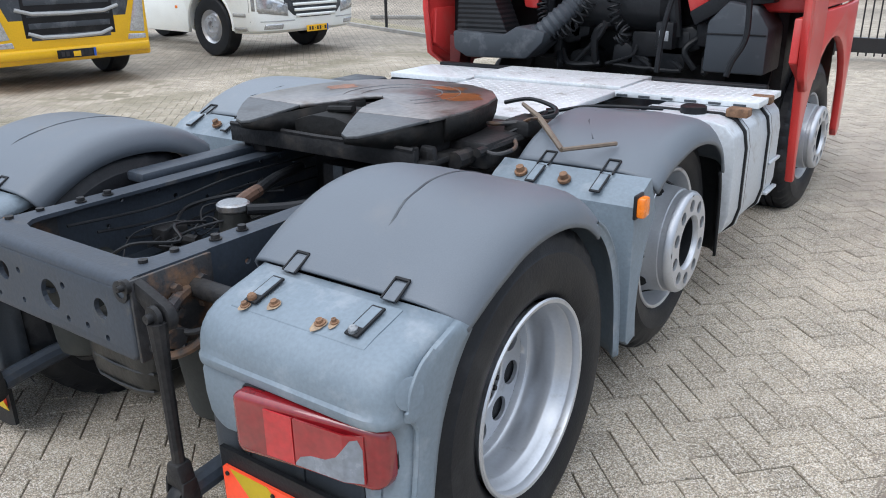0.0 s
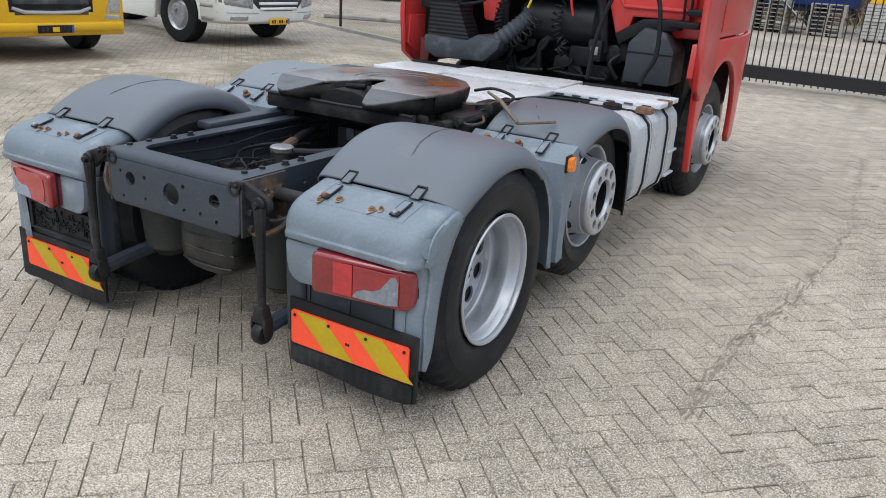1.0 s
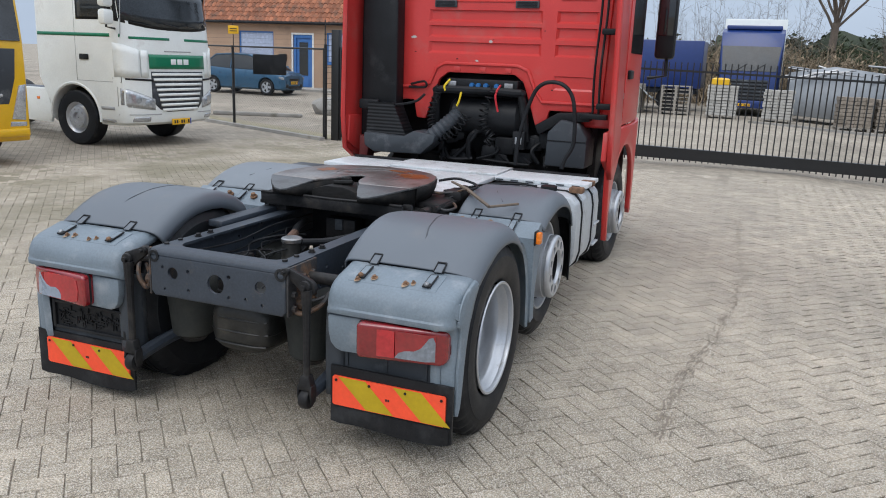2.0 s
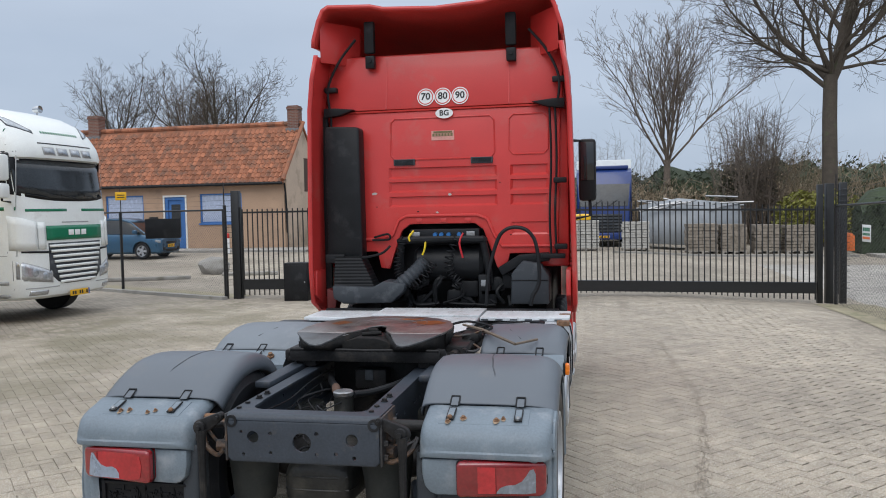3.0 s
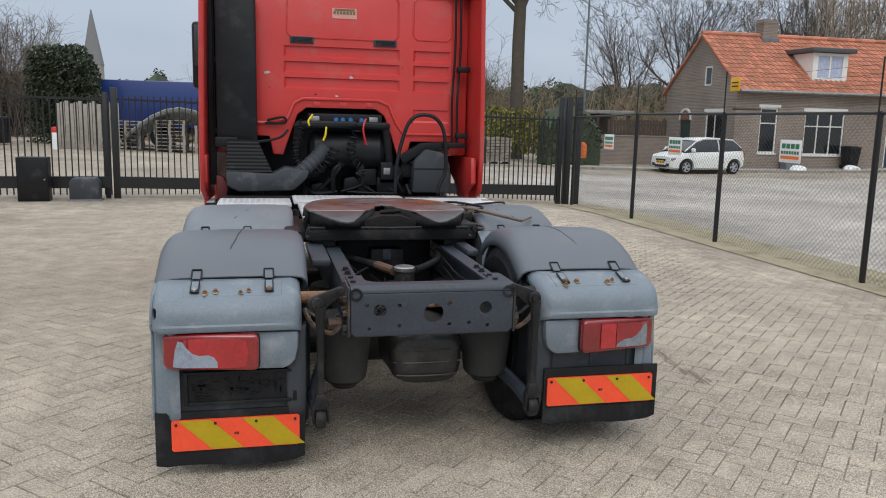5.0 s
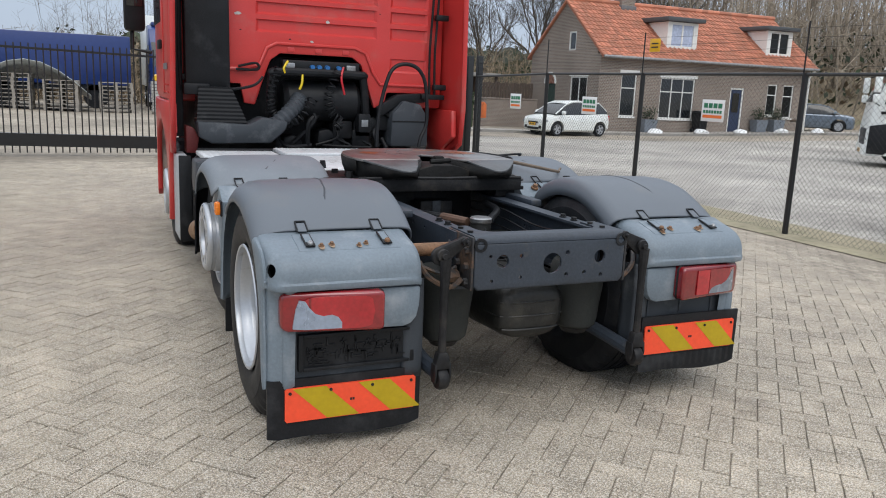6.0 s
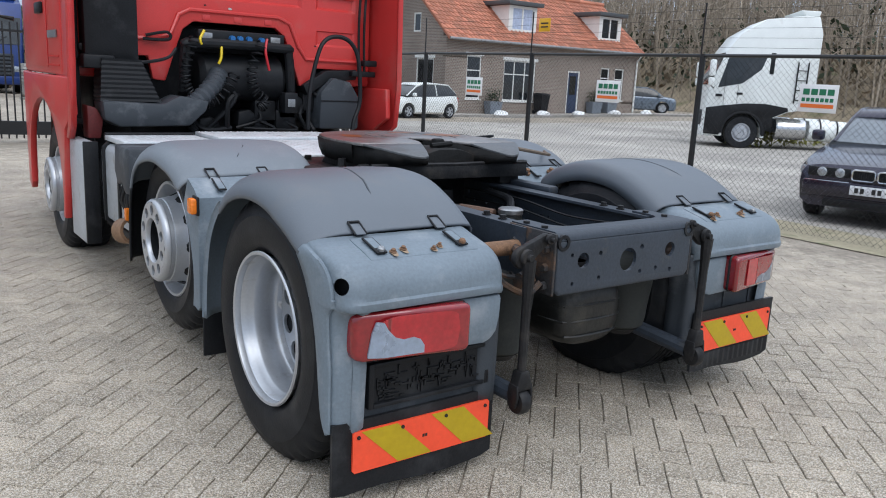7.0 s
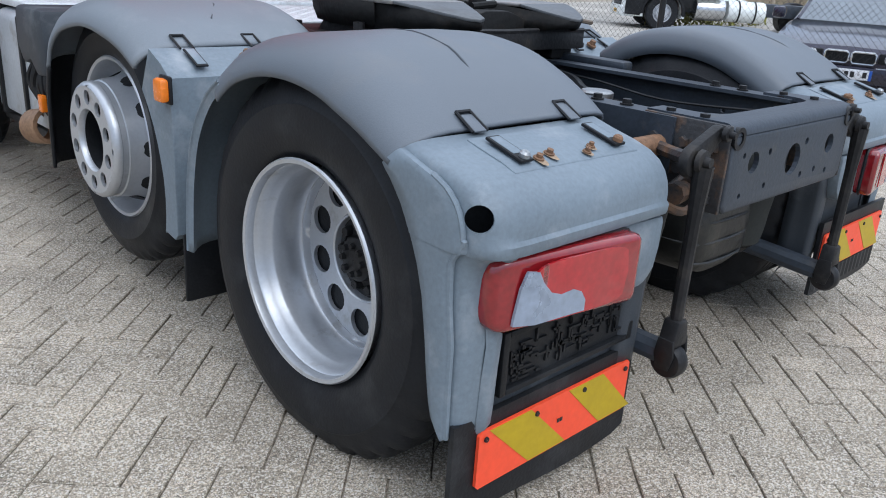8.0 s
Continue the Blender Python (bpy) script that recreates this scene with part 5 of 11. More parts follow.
    part("pipe_bend", bm, RUSTY, tractor)
    bm = B()
    tube(bm, [(s * 0.38, 0.20, 0.80), (s * 0.70, 0.20, 0.80)], 0.029, 12)
    part("mudguard_tube", bm, RUST if s < 0 else GREASE, tractor, "rusty mudguard carrier tube")
    bm = B()
    tube(bm, spline([(s * 0.57, 0.20, 0.78), (s * 0.56, 0.24, 0.66), (s * 0.58, 0.28, 0.50)], 4), 0.016, 6)
    part("hose", bm, BLACK, tractor)

drum("filler_cap", [(0.03, -0.018), (0.050, -0.016), (0.057, -0.008), (0.058, 0.010), (0.050, 0.016), (0.02, 0.017)], pose(0.005, 0.69, 0.832), STEEL, "pale round cap on a grimy housing")
drum("valve_block", [(0.02, -0.20), (0.085, -0.20), (0.085, -0.125), (0.066, -0.118), (0.056, -0.10), (0.054, -0.016), (0.03, -0.016)], pose(0.005, 0.69, 0.832), CAST)
DULL_RUST = mat("dull rusty pipe", (0.10, 0.055, 0.036), 0.7, var=0.4, scale=14)
bm = B()
tube(bm, spline([(-0.28, 1.30, 0.80), (-0.20, 1.08, 0.812), (-0.10, 0.88, 0.815)], 5), 0.022, 10)
tube(bm, spline([(0.06, 0.70, 0.825), (0.14, 0.84, 0.812), (0.26, 1.0, 0.83), (0.29, 1.2, 0.84)], 5), 0.020, 10)
part("pipe", bm, BLACK, tractor)
bm = B()
tube(bm, spline([(-0.115, 0.91, 0.815), (-0.085, 0.83, 0.815), (-0.045, 0.745, 0.812)], 3), 0.025, 10)
part("pipe_end", bm, DULL_RUST, tractor, "rust-brown pipe end")
bm = B()
box(bm, -0.105, 0.10, 1.25, 1.36, 0.73, 0.852, 0.012)
# unseen plate across the rails, added to keep the frame's inside dark
box(bm, -0.30, 0.30, 1.42, 1.45, 0.52, 0.90, 0.006)
part("cross_bracket", bm, GREASE, tractor)
bm = B()
box(bm, -0.034, 0.018, 1.240, 1.249, 0.785, 0.853, 0.003)
part("tag", bm, DARK, tractor, "pale metal tag")
bm = B()
box(bm, 0.14, 0.295, 0.50, 0.515, 0.66, 0.76, 0.004)
box(bm, 0.10, 0.295, 0.515, 0.70, 0.655, 0.667, 0.004)
part("bracket", bm, DULL_RUST, tractor, "rust-brown bracket inside the frame")
bm = B()
tube(bm, [(0.0, 0.8, 0.52), (0.0, 2.6, 0.66)], 0.055, 14)
part("drive_shaft", bm, GREASE, tractor)
rng = random.Random(11)
for k in range(14):
    bm = B()
    x0, y0 = rng.uniform(-0.28, 0.05), rng.uniform(0.2, 0.7)
    pts = [(x0, y0, rng.uniform(0.62, 0.74))]
    for j in range(4):
        pts.append((pts[-1][0] + rng.uniform(-0.07, 0.10), pts[-1][1] + rng.uniform(0.02, 0.20), min(0.80, max(0.58, pts[-1][2] + rng.uniform(-0.07, 0.07)))))
    tube(bm, spline(pts, 5), rng.choice((0.003, 0.004, 0.006)), 6)
    part("air_line", bm, BLACK, tractor)
for s in (-1, 1):
    for k in range(3):
        bm = B()
        z = 0.83 - 0.05 * k
        tube(bm, spline([(s * 0.29, 0.25 + 0.1 * k, z), (s * 0.285, 0.6, z - 0.02), (s * 0.28, 0.95, z + 0.01), (s * 0.29, 1.4, z)], 5), 0.005, 6)
        part("air_line", bm, BLACK, tractor)
    bm = B()
    box(bm, *sorted((s * 0.22, s * 0.295)), 0.55, 0.66, 0.66, 0.74, 0.01)
    tube(bm, [(s * 0.25, 0.6, 0.70), (s * 0.12, 0.62, 0.70)], 0.02, 8)
    part("valve", bm, GREASE, tractor)


# ---- mudguards ----
def guard_shell(bm, line, xi, xo, side, roll=0.10, lip=0.05, ease=0):
    """A curved sheet along (y, z) points, rolled over at the outer edge and, less so, at the inner one."""
    pts = [Vector((p[0], p[1])) for p in line]
    loops = []
    for i, p in enumerate(pts):
        d = (pts[min(i + 1, len(pts) - 1)] - pts[max(i - 1, 0)]).normalized()
        n = Vector((-d.y, d.x))
        if n.y < 0 and abs(d.x) > 0.2:
            n = -n
        b = min(0.6, xo - xi)
        k = b / 0.6
        e = 0.78 + 0.22 * min(1.0, i / ease) if ease else 1.0
        sec = [(xi, -lip), (xi + 0.002, -lip * 0.62), (xi + 0.012, -lip * 0.30), (xi + 0.032 * k, -lip * 0.09), (xi + 0.07 * k, 0.0), (xi + 0.3 * b, 0.005), (xi + 0.6 * b, 0.005),
               (xo - 0.13 * k, 0.0), (xo - 0.085 * k, -0.006), (xo - 0.052 * k, -0.018), (xo - 0.026, -0.038 * e), (xo - 0.009, -0.062 * e), (xo, -roll * 0.85 * e), (xo + 0.002, -roll * e)]
        loops.append([(side * x, p.x + n.x * o, p.y + n.y * o) for x, o in sec])
    loft(bm, loops, closed=False, caps=False)
    return bm


def arc(line, n=4):
    return [(p.x, p.y) for p in spline([(a, b, 0) for a, b in line], n)]


COVER_1 = arc([(0.283, 0.893), (0.33, 0.925), (0.42, 0.975), (0.55, 1.025), (0.70, 1.045), (0.85, 1.034), (0.98, 0.995), (1.065, 0.945), (1.10, 0.915)])
FRONT_1 = arc([(1.06, 0.935), (1.13, 0.885), (1.20, 0.80), (1.25, 0.70), (1.285, 0.55), (1.302, 0.36)])
# rear shoulder: back line (y, z) and the edge of the wheel arch (y, z) that belongs to it
SHOULDER = [((0.072, 0.694), (0.2585, 0.7030)), ((0.050, 0.693), (0.2588, 0.7035)), ((0.039, 0.697), (0.2595, 0.7055)), ((0.035, 0.706), (0.261, 0.710)), ((0.034, 0.722), (0.265, 0.716)), ((0.041, 0.730), (0.267, 0.720)),
            ((0.042, 0.750), (0.272, 0.730)), ((0.047, 0.775), (0.280, 0.743)), ((0.058, 0.798), (0.288, 0.757)), ((0.076, 0.819), (0.300, 0.772)), ((0.104, 0.837), (0.312, 0.787)), ((0.150, 0.853), (0.325, 0.802)),
            ((0.215, 0.869), (0.340, 0.816)), ((0.278, 0.887), (0.352, 0.829))]
CHEEK = [((0.125, 0.272), (0.132, 0.282)), ((0.108, 0.276), (0.148, 0.296)), ((0.100, 0.290), (0.164, 0.318)), ((0.097, 0.33), (0.174, 0.352)), ((0.094, 0.42), (0.186, 0.42)), ((0.090, 0.50), (0.196, 0.492)),
         ((0.100, 0.58), (0.212, 0.58)), ((0.096, 0.64), (0.232, 0.645)), ((0.086, 0.676), (0.248, 0.681)), ((0.060, 0.694), (0.256, 0.698)), ((0.046, 0.716), (0.2640, 0.7140))]
# outer corner of a section: how far in from the side, how far along from the back line to the arch
CORNER = ((1.0, 0.0), (0.66, 0.010), (0.42, 0.045), (0.27, 0.11), (0.195, 0.19), (0.165, 0.265), (0.155, 0.31), (0.055, 0.335), (0.025, 0.39), (0.010, 0.46), (0.0, 0.60), (0.0, 0.82), (0.03, 1.0))


def wrapped(bm, rows, xi, xo, side, r, hem=0.0):
    """A skin that runs across the back of a mudguard and turns forward round its outer corner, row by row."""
    loops = []
    for (py, pz), (ey, ez) in rows:
        sec = []
        if hem:
            sec += [(xi, py + hem, pz - 0.4 * hem), (xi + 0.004, py + 0.6 * hem, pz - 0.24 * hem), (xi + 0.018, py + 0.22 * hem, pz - 0.09 * hem), (xi + 0.045, py + 0.03 * hem, pz)]
        else:
            sec += [(xi, py, pz)]
        for k in range(1, 4):
            x = xi + 0.05 + (xo - r - xi - 0.05) * k / 4
            sec.append((x, py, pz))
        for q, f in CORNER:
            sec.append((xo - r * q, py + (ey - py) * f, pz + (ez - pz) * f))
        loops.append([(side * x, y, z) for x, y, z in sec])
    loft(bm, loops, closed=False, caps=False)
    return bm


def rear_guard(side):
    before = set(bpy.data.objects)
    xo = 1.222 if side > 0 else 1.24
    bm = B()
    guard_shell(bm, COVER_1, 0.535, xo, side, 0.10, 0.10, 10)
    c = thick(part("mudguard_cover", bm, COVER, tractor, "faded blue-grey plastic mudguard top", sharp=60), 0.010)
    # pressed seam that curves over the cover; its dark colour stands for shade
    bm = B()
    pts = []
    for k in range(13):
        u = k / 12
        y = 0.42 + 0.58 * u
        i = min(range(len(COVER_1)), key=lambda q: abs(COVER_1[q][0] - y))
        pts.append((side * (0.905 - 0.055 * math.sin(u * 2.2)), COVER_1[i][0], COVER_1[i][1] + 0.0025))
    tube(bm, pts, [0.001] + [0.0055] * 11 + [0.002], 6)
    part("seam", bm, DARK, c)
    bm = B()
    guard_shell(bm, FRONT_1, 0.60, xo - 0.004, side, 0.05, 0.02)
    thick(part("mudguard_front", bm, GREY, tractor, "pale grey mudguard front edge", sharp=60), 0.012)
    # dark inner wall behind the lamp and the flap
    hollow = []
    for k in range(9):
        t = radians(208 - 64 * k / 8)
        hollow.append((AXLE_1 + 0.535 * math.cos(t), 0.47 + 0.535 * math.sin(t)))
    bm = B()
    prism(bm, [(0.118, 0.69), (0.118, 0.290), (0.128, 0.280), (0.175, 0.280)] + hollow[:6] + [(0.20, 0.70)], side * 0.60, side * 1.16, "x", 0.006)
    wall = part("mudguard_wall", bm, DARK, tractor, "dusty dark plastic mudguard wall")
    for x in (0.66, 0.86, 1.06):
        bm = B()
        prism(bm, [(0.116, 0.33), (0.112, 0.345), (0.112, 0.67), (0.118, 0.685)], side * x, side * (x + 0.012), "x", 0)
        part("wall_rib", bm, DARK, wall)
    bm = B()
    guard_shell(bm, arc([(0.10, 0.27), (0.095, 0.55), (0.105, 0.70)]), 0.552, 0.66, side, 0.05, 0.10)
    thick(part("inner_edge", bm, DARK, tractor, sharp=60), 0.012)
    bm = B()
    wrapped(bm, SHOULDER, 0.575, xo, side, 0.115, 0.09)
    body = part("mudguard_shoulder", bm, GREY, tractor, "pale grey sun-bleached mudguard shoulder with rusty bolts", sharp=38)
    thick(body, 0.010)
    bm = B()
    wrapped(bm, CHEEK, xo - 0.113, xo - 0.0015, side, 0.115)
    cheek = thick(part("mudguard_cheek", bm, GREY, tractor, "pale grey scuffed mudguard side piece", sharp=38), 0.010)
    hy, hz = 0.122, 0.766
    if side < 0:
        # the round opening where the marker lamp is missing
        for ob in (body,):
            bm = B()
            lathe(bm, [(0.027, -0.09), (0.027, 0.09)], 20, pose(-1.185, hy, hz, 0, -80, 50), cap=True)
            cut(ob, bm)
        # black disc behind the opening paints in its shade
        bm = B()
        lathe(bm, [(0.001, 0.0), (0.060, 0.0), (0.060, 0.02)], 20, pose(-1.140, hy + 0.035, hz, 0, -80, 50))
        part("dark_hole", bm, BLACK, body)
    else:
        bm = B()
        lathe(bm, [(0.001, 0.004), (0.034, 0.004), (0.037, 0.003), (0.038, -0.006)], 28, pose(1.2075, hy, hz, 0, 80, -20))
        part("blank", bm, GREY, body)
    bm = B()
    line = []
    for (py, pz), (ey, ez) in CHEEK[1:-2] + SHOULDER[4:-2]:
        line.append((side * (xo - 0.115 * 0.10), py + (ey - py) * 0.322, pz + (ez - pz) * 0.322))
    tube(bm, spline(line, 3), 0.0065, 6)
    part("crease", bm, GREY, cheek)
    # shallow pressed field on the shoulder
    bm = B()
    prism(bm, [(0.255, 0.8835), (0.15, 0.8565), (0.112, 0.8425), (0.112, 0.832), (0.15, 0.845), (0.255, 0.872)], side * 0.665, side * 1.095, "x", 0.004)
    part("raised_field", bm, GREY, body)
    # latches over the joint
    for x in (0.72, 1.045):
        bm = B()
        for dx in (-0.026, 0.026):
            tube(bm, [(side * x + dx * 0.85, 0.262, 0.892), (side * x + dx * 0.8, 0.318, 0.924)], 0.0038, 6)
        tube(bm, [(side * x - 0.021, 0.318, 0.924), (side * x + 0.021, 0.318, 0.924)], 0.0048, 6)
        la = part("latch", bm, BLACK, tractor, "black wire mudguard latch")
        bm = B()
        m = pose(side * x, 0.262, 0.889, 28, 0, 0)
        box(bm, -0.018, 0.018, 0.0, 0.056, 0.0, 0.005, 0.002, m)
        part("plate", bm, COVER, la)
        bm = B()
        m = pose(side * x, 0.235, 0.884, 16, 0, 0)
        box(bm, -0.020, 0.020, -0.112, -0.005, 0.0, 0.008, 0.003, m)
        st = part("strap", bm, BLACK, la)
        bm = B()
        box(bm, -0.0145, 0.0145, -0.084, -0.012, 0.0072, 0.0092, 0.001, m)
        part("face", bm, GREY, st)
        bm = B()
        lathe(bm, [(0.001, 0.013), (0.008, 0.013), (0.012, 0.008), (0.012, 0.0)], 10, m @ pose(0, -0.10, 0.008))
        part("strap_bolt", bm, STEEL if x > 0.9 else RUST, st)
    rng = random.Random(5 + side)
    for x, y in ((0.81, 0.145), (0.845, 0.128), (1.0, 0.135), (0.955, 0.145)) if side < 0 else ((0.783, 0.150), (0.943, 0.138), (0.975, 0.152), (0.713, 0.118)):
        z = 0.853 + (y - 0.15) * 0.30
        bm = B()
        r = rng.choice((0.010, 0.012, 0.014))
        lathe(bm, [(0.001, 0.012), (r * 0.6, 0.012), (r * 0.62, 0.005), (r, 0.004), (r, 0.0)], 12, pose(side * x, y, z + 0.006, 17, 0, 0))
        b = part("bolt", bm, RUST, body, "rusty bolt with a washer")
        bm = B()
        n = 11
        ring = []
        for k in range(n):
            t = 2 * math.pi * k / n
            q = r * rng.uniform(1.05, 1.3)
            yy = q * math.sin(t) * (2.0 if math.sin(t) < -0.5 and x > 0.9 else 1.5 if math.sin(t) < -0.5 else 1.0)
            ring.append(bm.verts.new(pose(side * x, y, z + 0.0068, 17, 0, 0) @ V(q * math.cos(t), yy, 0)))
        bm.faces.new(ring)
        part("rust_stain", bm, STAIN, b)
    # lamp carrier, lamp and reflective board
    y_l = 0.052
    bm = B()
    prism(bm, [(side * 0.592, 0.688), (side * 1.140, 0.688), (side * 1.150, 0.66), (side * 1.150, 0.515), (side * 0.665, 0.512), (side * 0.632, 0.522), (side * 0.606, 0.552), (side * 0.594, 0.605)], y_l, 0.118, "y", 0.018)
    for v in bm.verts:
        v.co.y += 0.10 * max(0.0, abs(v.co.x) - 0.85)
    ca = part("lamp_carrier", bm, GREY, tractor, "grey plastic lamp carrier")
    tail_lamp(side, ca)
    # the guard of the other side sits a little further back
    if side < 0:
        for ob in set(bpy.data.objects) - before:
            if ob.type == "MESH":
                for v in ob.data.vertices:
                    v.co.y -= 0.03
    if side > 0:
        flap(0.605, 1.215, 0.145, 0.435, 0.62, 0.245, side)
    else:
        flap(-1.225, -0.565, 0.055, 0.315, -1.155, 0.135, side)
        bm = B()
        for q in ((-1.10, -1.08, 0.345, 0.500), (-0.62, -0.60, 0.345, 0.500), (-1.08, -0.62, 0.485, 0.500), (-1.08, -0.62, 0.345, 0.36)):
            box(bm, q[0], q[1], 0.062, 0.090, q[2], q[3], 0.003)
        ho = part("plate_holder", bm, BLACK, tractor, "empty black number plate holder")
        bm = B()
        box(bm, -1.08, -0.62, 0.076, 0.090, 0.36, 0.485)
        rng2 = random.Random(2)
        for k in range(90):
            x, z = rng2.uniform(-1.07, -0.66), rng2.uniform(0.365, 0.455)
            if rng2.random() < 0.5:
                box(bm, x, x + rng2.uniform(0.01, 0.05), 0.070, 0.077, z, z + 0.006)
            else:
                box(bm, x, x + 0.006, 0.070, 0.077, z, z + rng2.uniform(0.01, 0.04))
        part("holder_back", bm, BLACK, ho)


def tail_lamp(side, parent):
    x0, x1, z0, z1 = 0.768, 1.172, 0.525, 0.69
    bm = B()
    outline = []
    for cx, cz, r, a0 in ((x0 + 0.022, z0 + 0.022, 0.022, 180), (x1 - 0.026, z0 + 0.036, 0.034, 270), (x1 - 0.024, z1 - 0.034, 0.032, 0), (x0 + 0.022, z1 - 0.022, 0.022, 90)):
        for k in range(4):
            t = radians(a0 + 30 * k)
            outline.append((side * (cx + r * math.cos(t)), cz + r * math.sin(t)))
    prism(bm, outline, -0.048, 0.03, "y", 0.0)
    rim_edges = [e for e in bm.edges if all(v.co.y < -0.04 for v in e.verts)]
    bmesh.ops.bevel(bm, geom=rim_edges, offset=0.016, segments=4, affect="EDGES", profile=0.5, clamp_overlap=True)
    lamp = part("tail_lamp", bm, LENS_DEEP if side > 0 else LENS_MID, parent, "red tail lamp with a broken pale patch" if side < 0 else "red tail lamp with a smoked patch", sharp=50)
    bm = B()
    tube(bm, [(x, -0.006, z) for x, z in outline + outline[:1]], 0.006, 5)
    part("seal", bm, BLACK, lamp)
    # bright and dark fields, and the patch with the wavy edge
    def inlay(name, material, xs, low, high, depth):
        bm = B()
        for a, b in zip(xs, xs[1:]):
            prism(bm, [(side * a, low(a)), (side * b, low(b)), (side * b, high(b)), (side * a, high(a))], -depth, -0.044, "y", 0.0)
        bmesh.ops.remove_doubles(bm, verts=bm.verts, dist=1e-5)
        return part(name, bm, material, lamp)

    def between(table):
        def f(x):
            for (xa, za), (xb, zb) in zip(table, table[1:]):
                if x <= xb:
                    return z0 + za + (zb - za) * (x - xa) / (xb - xa)
            return z0 + table[-1][1]
        return f

    def flat(z):
        return lambda x: z

    if side > 0:
        inlay("field", LENS_RED, (0.868, 0.950), flat(z0 + 0.022), flat(z1 - 0.020), 0.0486)
        inlay("field", LENS_MID, (0.954, 1.03, 1.09, 1.134), flat(z0 + 0.022), flat(z1 - 0.020), 0.0484)
        inlay("patch", LENS_SMOKE, (0.955, 0.970, 1.0, 1.04, 1.07, 1.09, 1.106, 1.122, 1.132), flat(z0 + 0.024), between([(0.955, 0.030), (0.970, 0.050), (1.0, 0.062), (1.04, 0.066), (1.07, 0.082), (1.09, 0.108), (1.106, 0.132), (1.122, 0.136), (1.132, 0.112)]), 0.0494)
    else:
        def bow(sign):
            return lambda x: (z0 + z1) / 2 + sign * (z1 - z0) * 0.405 * max(0.0, 1 - abs((x - 0.957) / 0.145) ** 5) ** 0.2
        inlay("field", LENS_RED, tuple(0.812 + 0.01 * k for k in range(28)) + (1.09, 1.0955, 1.1015), bow(-1), bow(1), 0.0492)
        inlay("patch", LENS_GREY, (0.945, 0.960, 0.985, 1.02, 1.050, 1.075, 1.09, 1.112, 1.124, 1.134), flat(z0 + 0.019),
              between([(0.945, 0.044), (0.960, 0.066), (0.985, 0.076), (1.02, 0.072), (1.050, 0.082), (1.075, 0.108), (1.09, 0.134), (1.112, 0.136), (1.124, 0.10), (1.134, 0.030)]), 0.0505)
    for x in (x0 + 0.02, x1 - 0.03):
        for z in (z0 + 0.012, z1 - 0.012):
            bm = B()
            lathe(bm, [(0.001, 0.003), (0.004, 0.003), (0.005, 0.0)], 8, pose(side * x, -0.040, z, 90, 0, 0))
            part("screw", bm, GREASE, lamp)
    # the lens sits back at its outer end
    for ob in [lamp] + list(lamp.children):
        for v in ob.data.vertices:
            v.co.y += 0.046 + 0.10 * (abs(v.co.x) - 0.77) + 0.35 * max(0.0, abs(v.co.x) - 1.09)


def flap(x0, x1, z0, z1, px, pz, side):
    bm = B()
    n = 14
    lo = []
    for k in range(n + 1):
        u = k / n
        lo.append((x0 + (x1 - x0) * u, z0 + 0.008 * math.sin(u * 7) + (0.012 if u in (0, 1) else 0)))
    prism(bm, lo + [(x1, z1), (x0, z1)], 0.03, 0.044, "y", 0.0)
    bmesh.ops.translate(bm, verts=bm.verts, vec=(0, 0.04, 0))
    f = part("mud_flap", bm, BLACK, tractor, "black rubber mud flap")
    if side > 0:
        bm = B()
        teeth = []
        for k in range(60):
            x = x0 + 0.012 + (x1 - x0 - 0.024) * k / 59
            teeth.append((x, 0.0285 if k % 4 < 2 else 0.0255))
        prism(bm, teeth + [(teeth[-1][0], 0.0296), (teeth[0][0], 0.0296)], z0 + 0.02, pz - 0.012, "z", 0)
        bmesh.ops.translate(bm, verts=bm.verts, vec=(0, 0.04, 0))
        part("ribbing", bm, BLACK, f)
    w, h = 0.565, 0.145
    bm = B()
    prism(bm, [(px, pz + 0.008), (px + 0.008, pz), (px + w - 0.008, pz), (px + w, pz + 0.008), (px + w, pz + h - 0.008), (px + w - 0.008, pz + h), (px + 0.008, pz + h), (px, pz + h - 0.008)], 0.020, 0.0285 if side > 0 else 0.0285, "y", 0.0)
    bmesh.ops.translate(bm, verts=bm.verts, vec=(0, 0.04, 0))
    b = part("marker_board", bm, HATCH_O, f, "orange and yellow reflective hatched board")
    bm = B()
    for u in (0.055, 0.545):
        a, c = px + w * u, px + w * (u + 0.245)
        prism(bm, [(a, pz + h - 0.003), (c, pz + h - 0.003), (c + w * 0.255 - 0.0, pz + 0.003), (a + w * 0.255, pz + 0.003)], 0.0185, 0.0205, "y", 0.0)
    bmesh.ops.translate(bm, verts=bm.verts, vec=(0, 0.04, 0))
    part("stripes", bm, HATCH_Y, b)
    for x in (px + 0.02, px + 0.19, px + 0.37, px + w - 0.02):
        bm = B()
        lathe(bm, [(0.001, 0.004), (0.006, 0.004), (0.007, 0.0)], 8, pose(x, 0.0585, pz + h - 0.02, 90, 0, 0))
        part("screw", bm, GREASE, b)
    bm = B()
    for x in (px + w * 0.49, px + w * 0.51):
        box(bm, x - 0.004, x + 0.004, 0.0175, 0.019, pz + 0.068, pz + 0.078)
    bmesh.ops.translate(bm, verts=bm.verts, vec=(0, 0.04, 0))
    part("mark", bm, GREASE, b)


for s in (-1, 1):
    rear_guard(s)

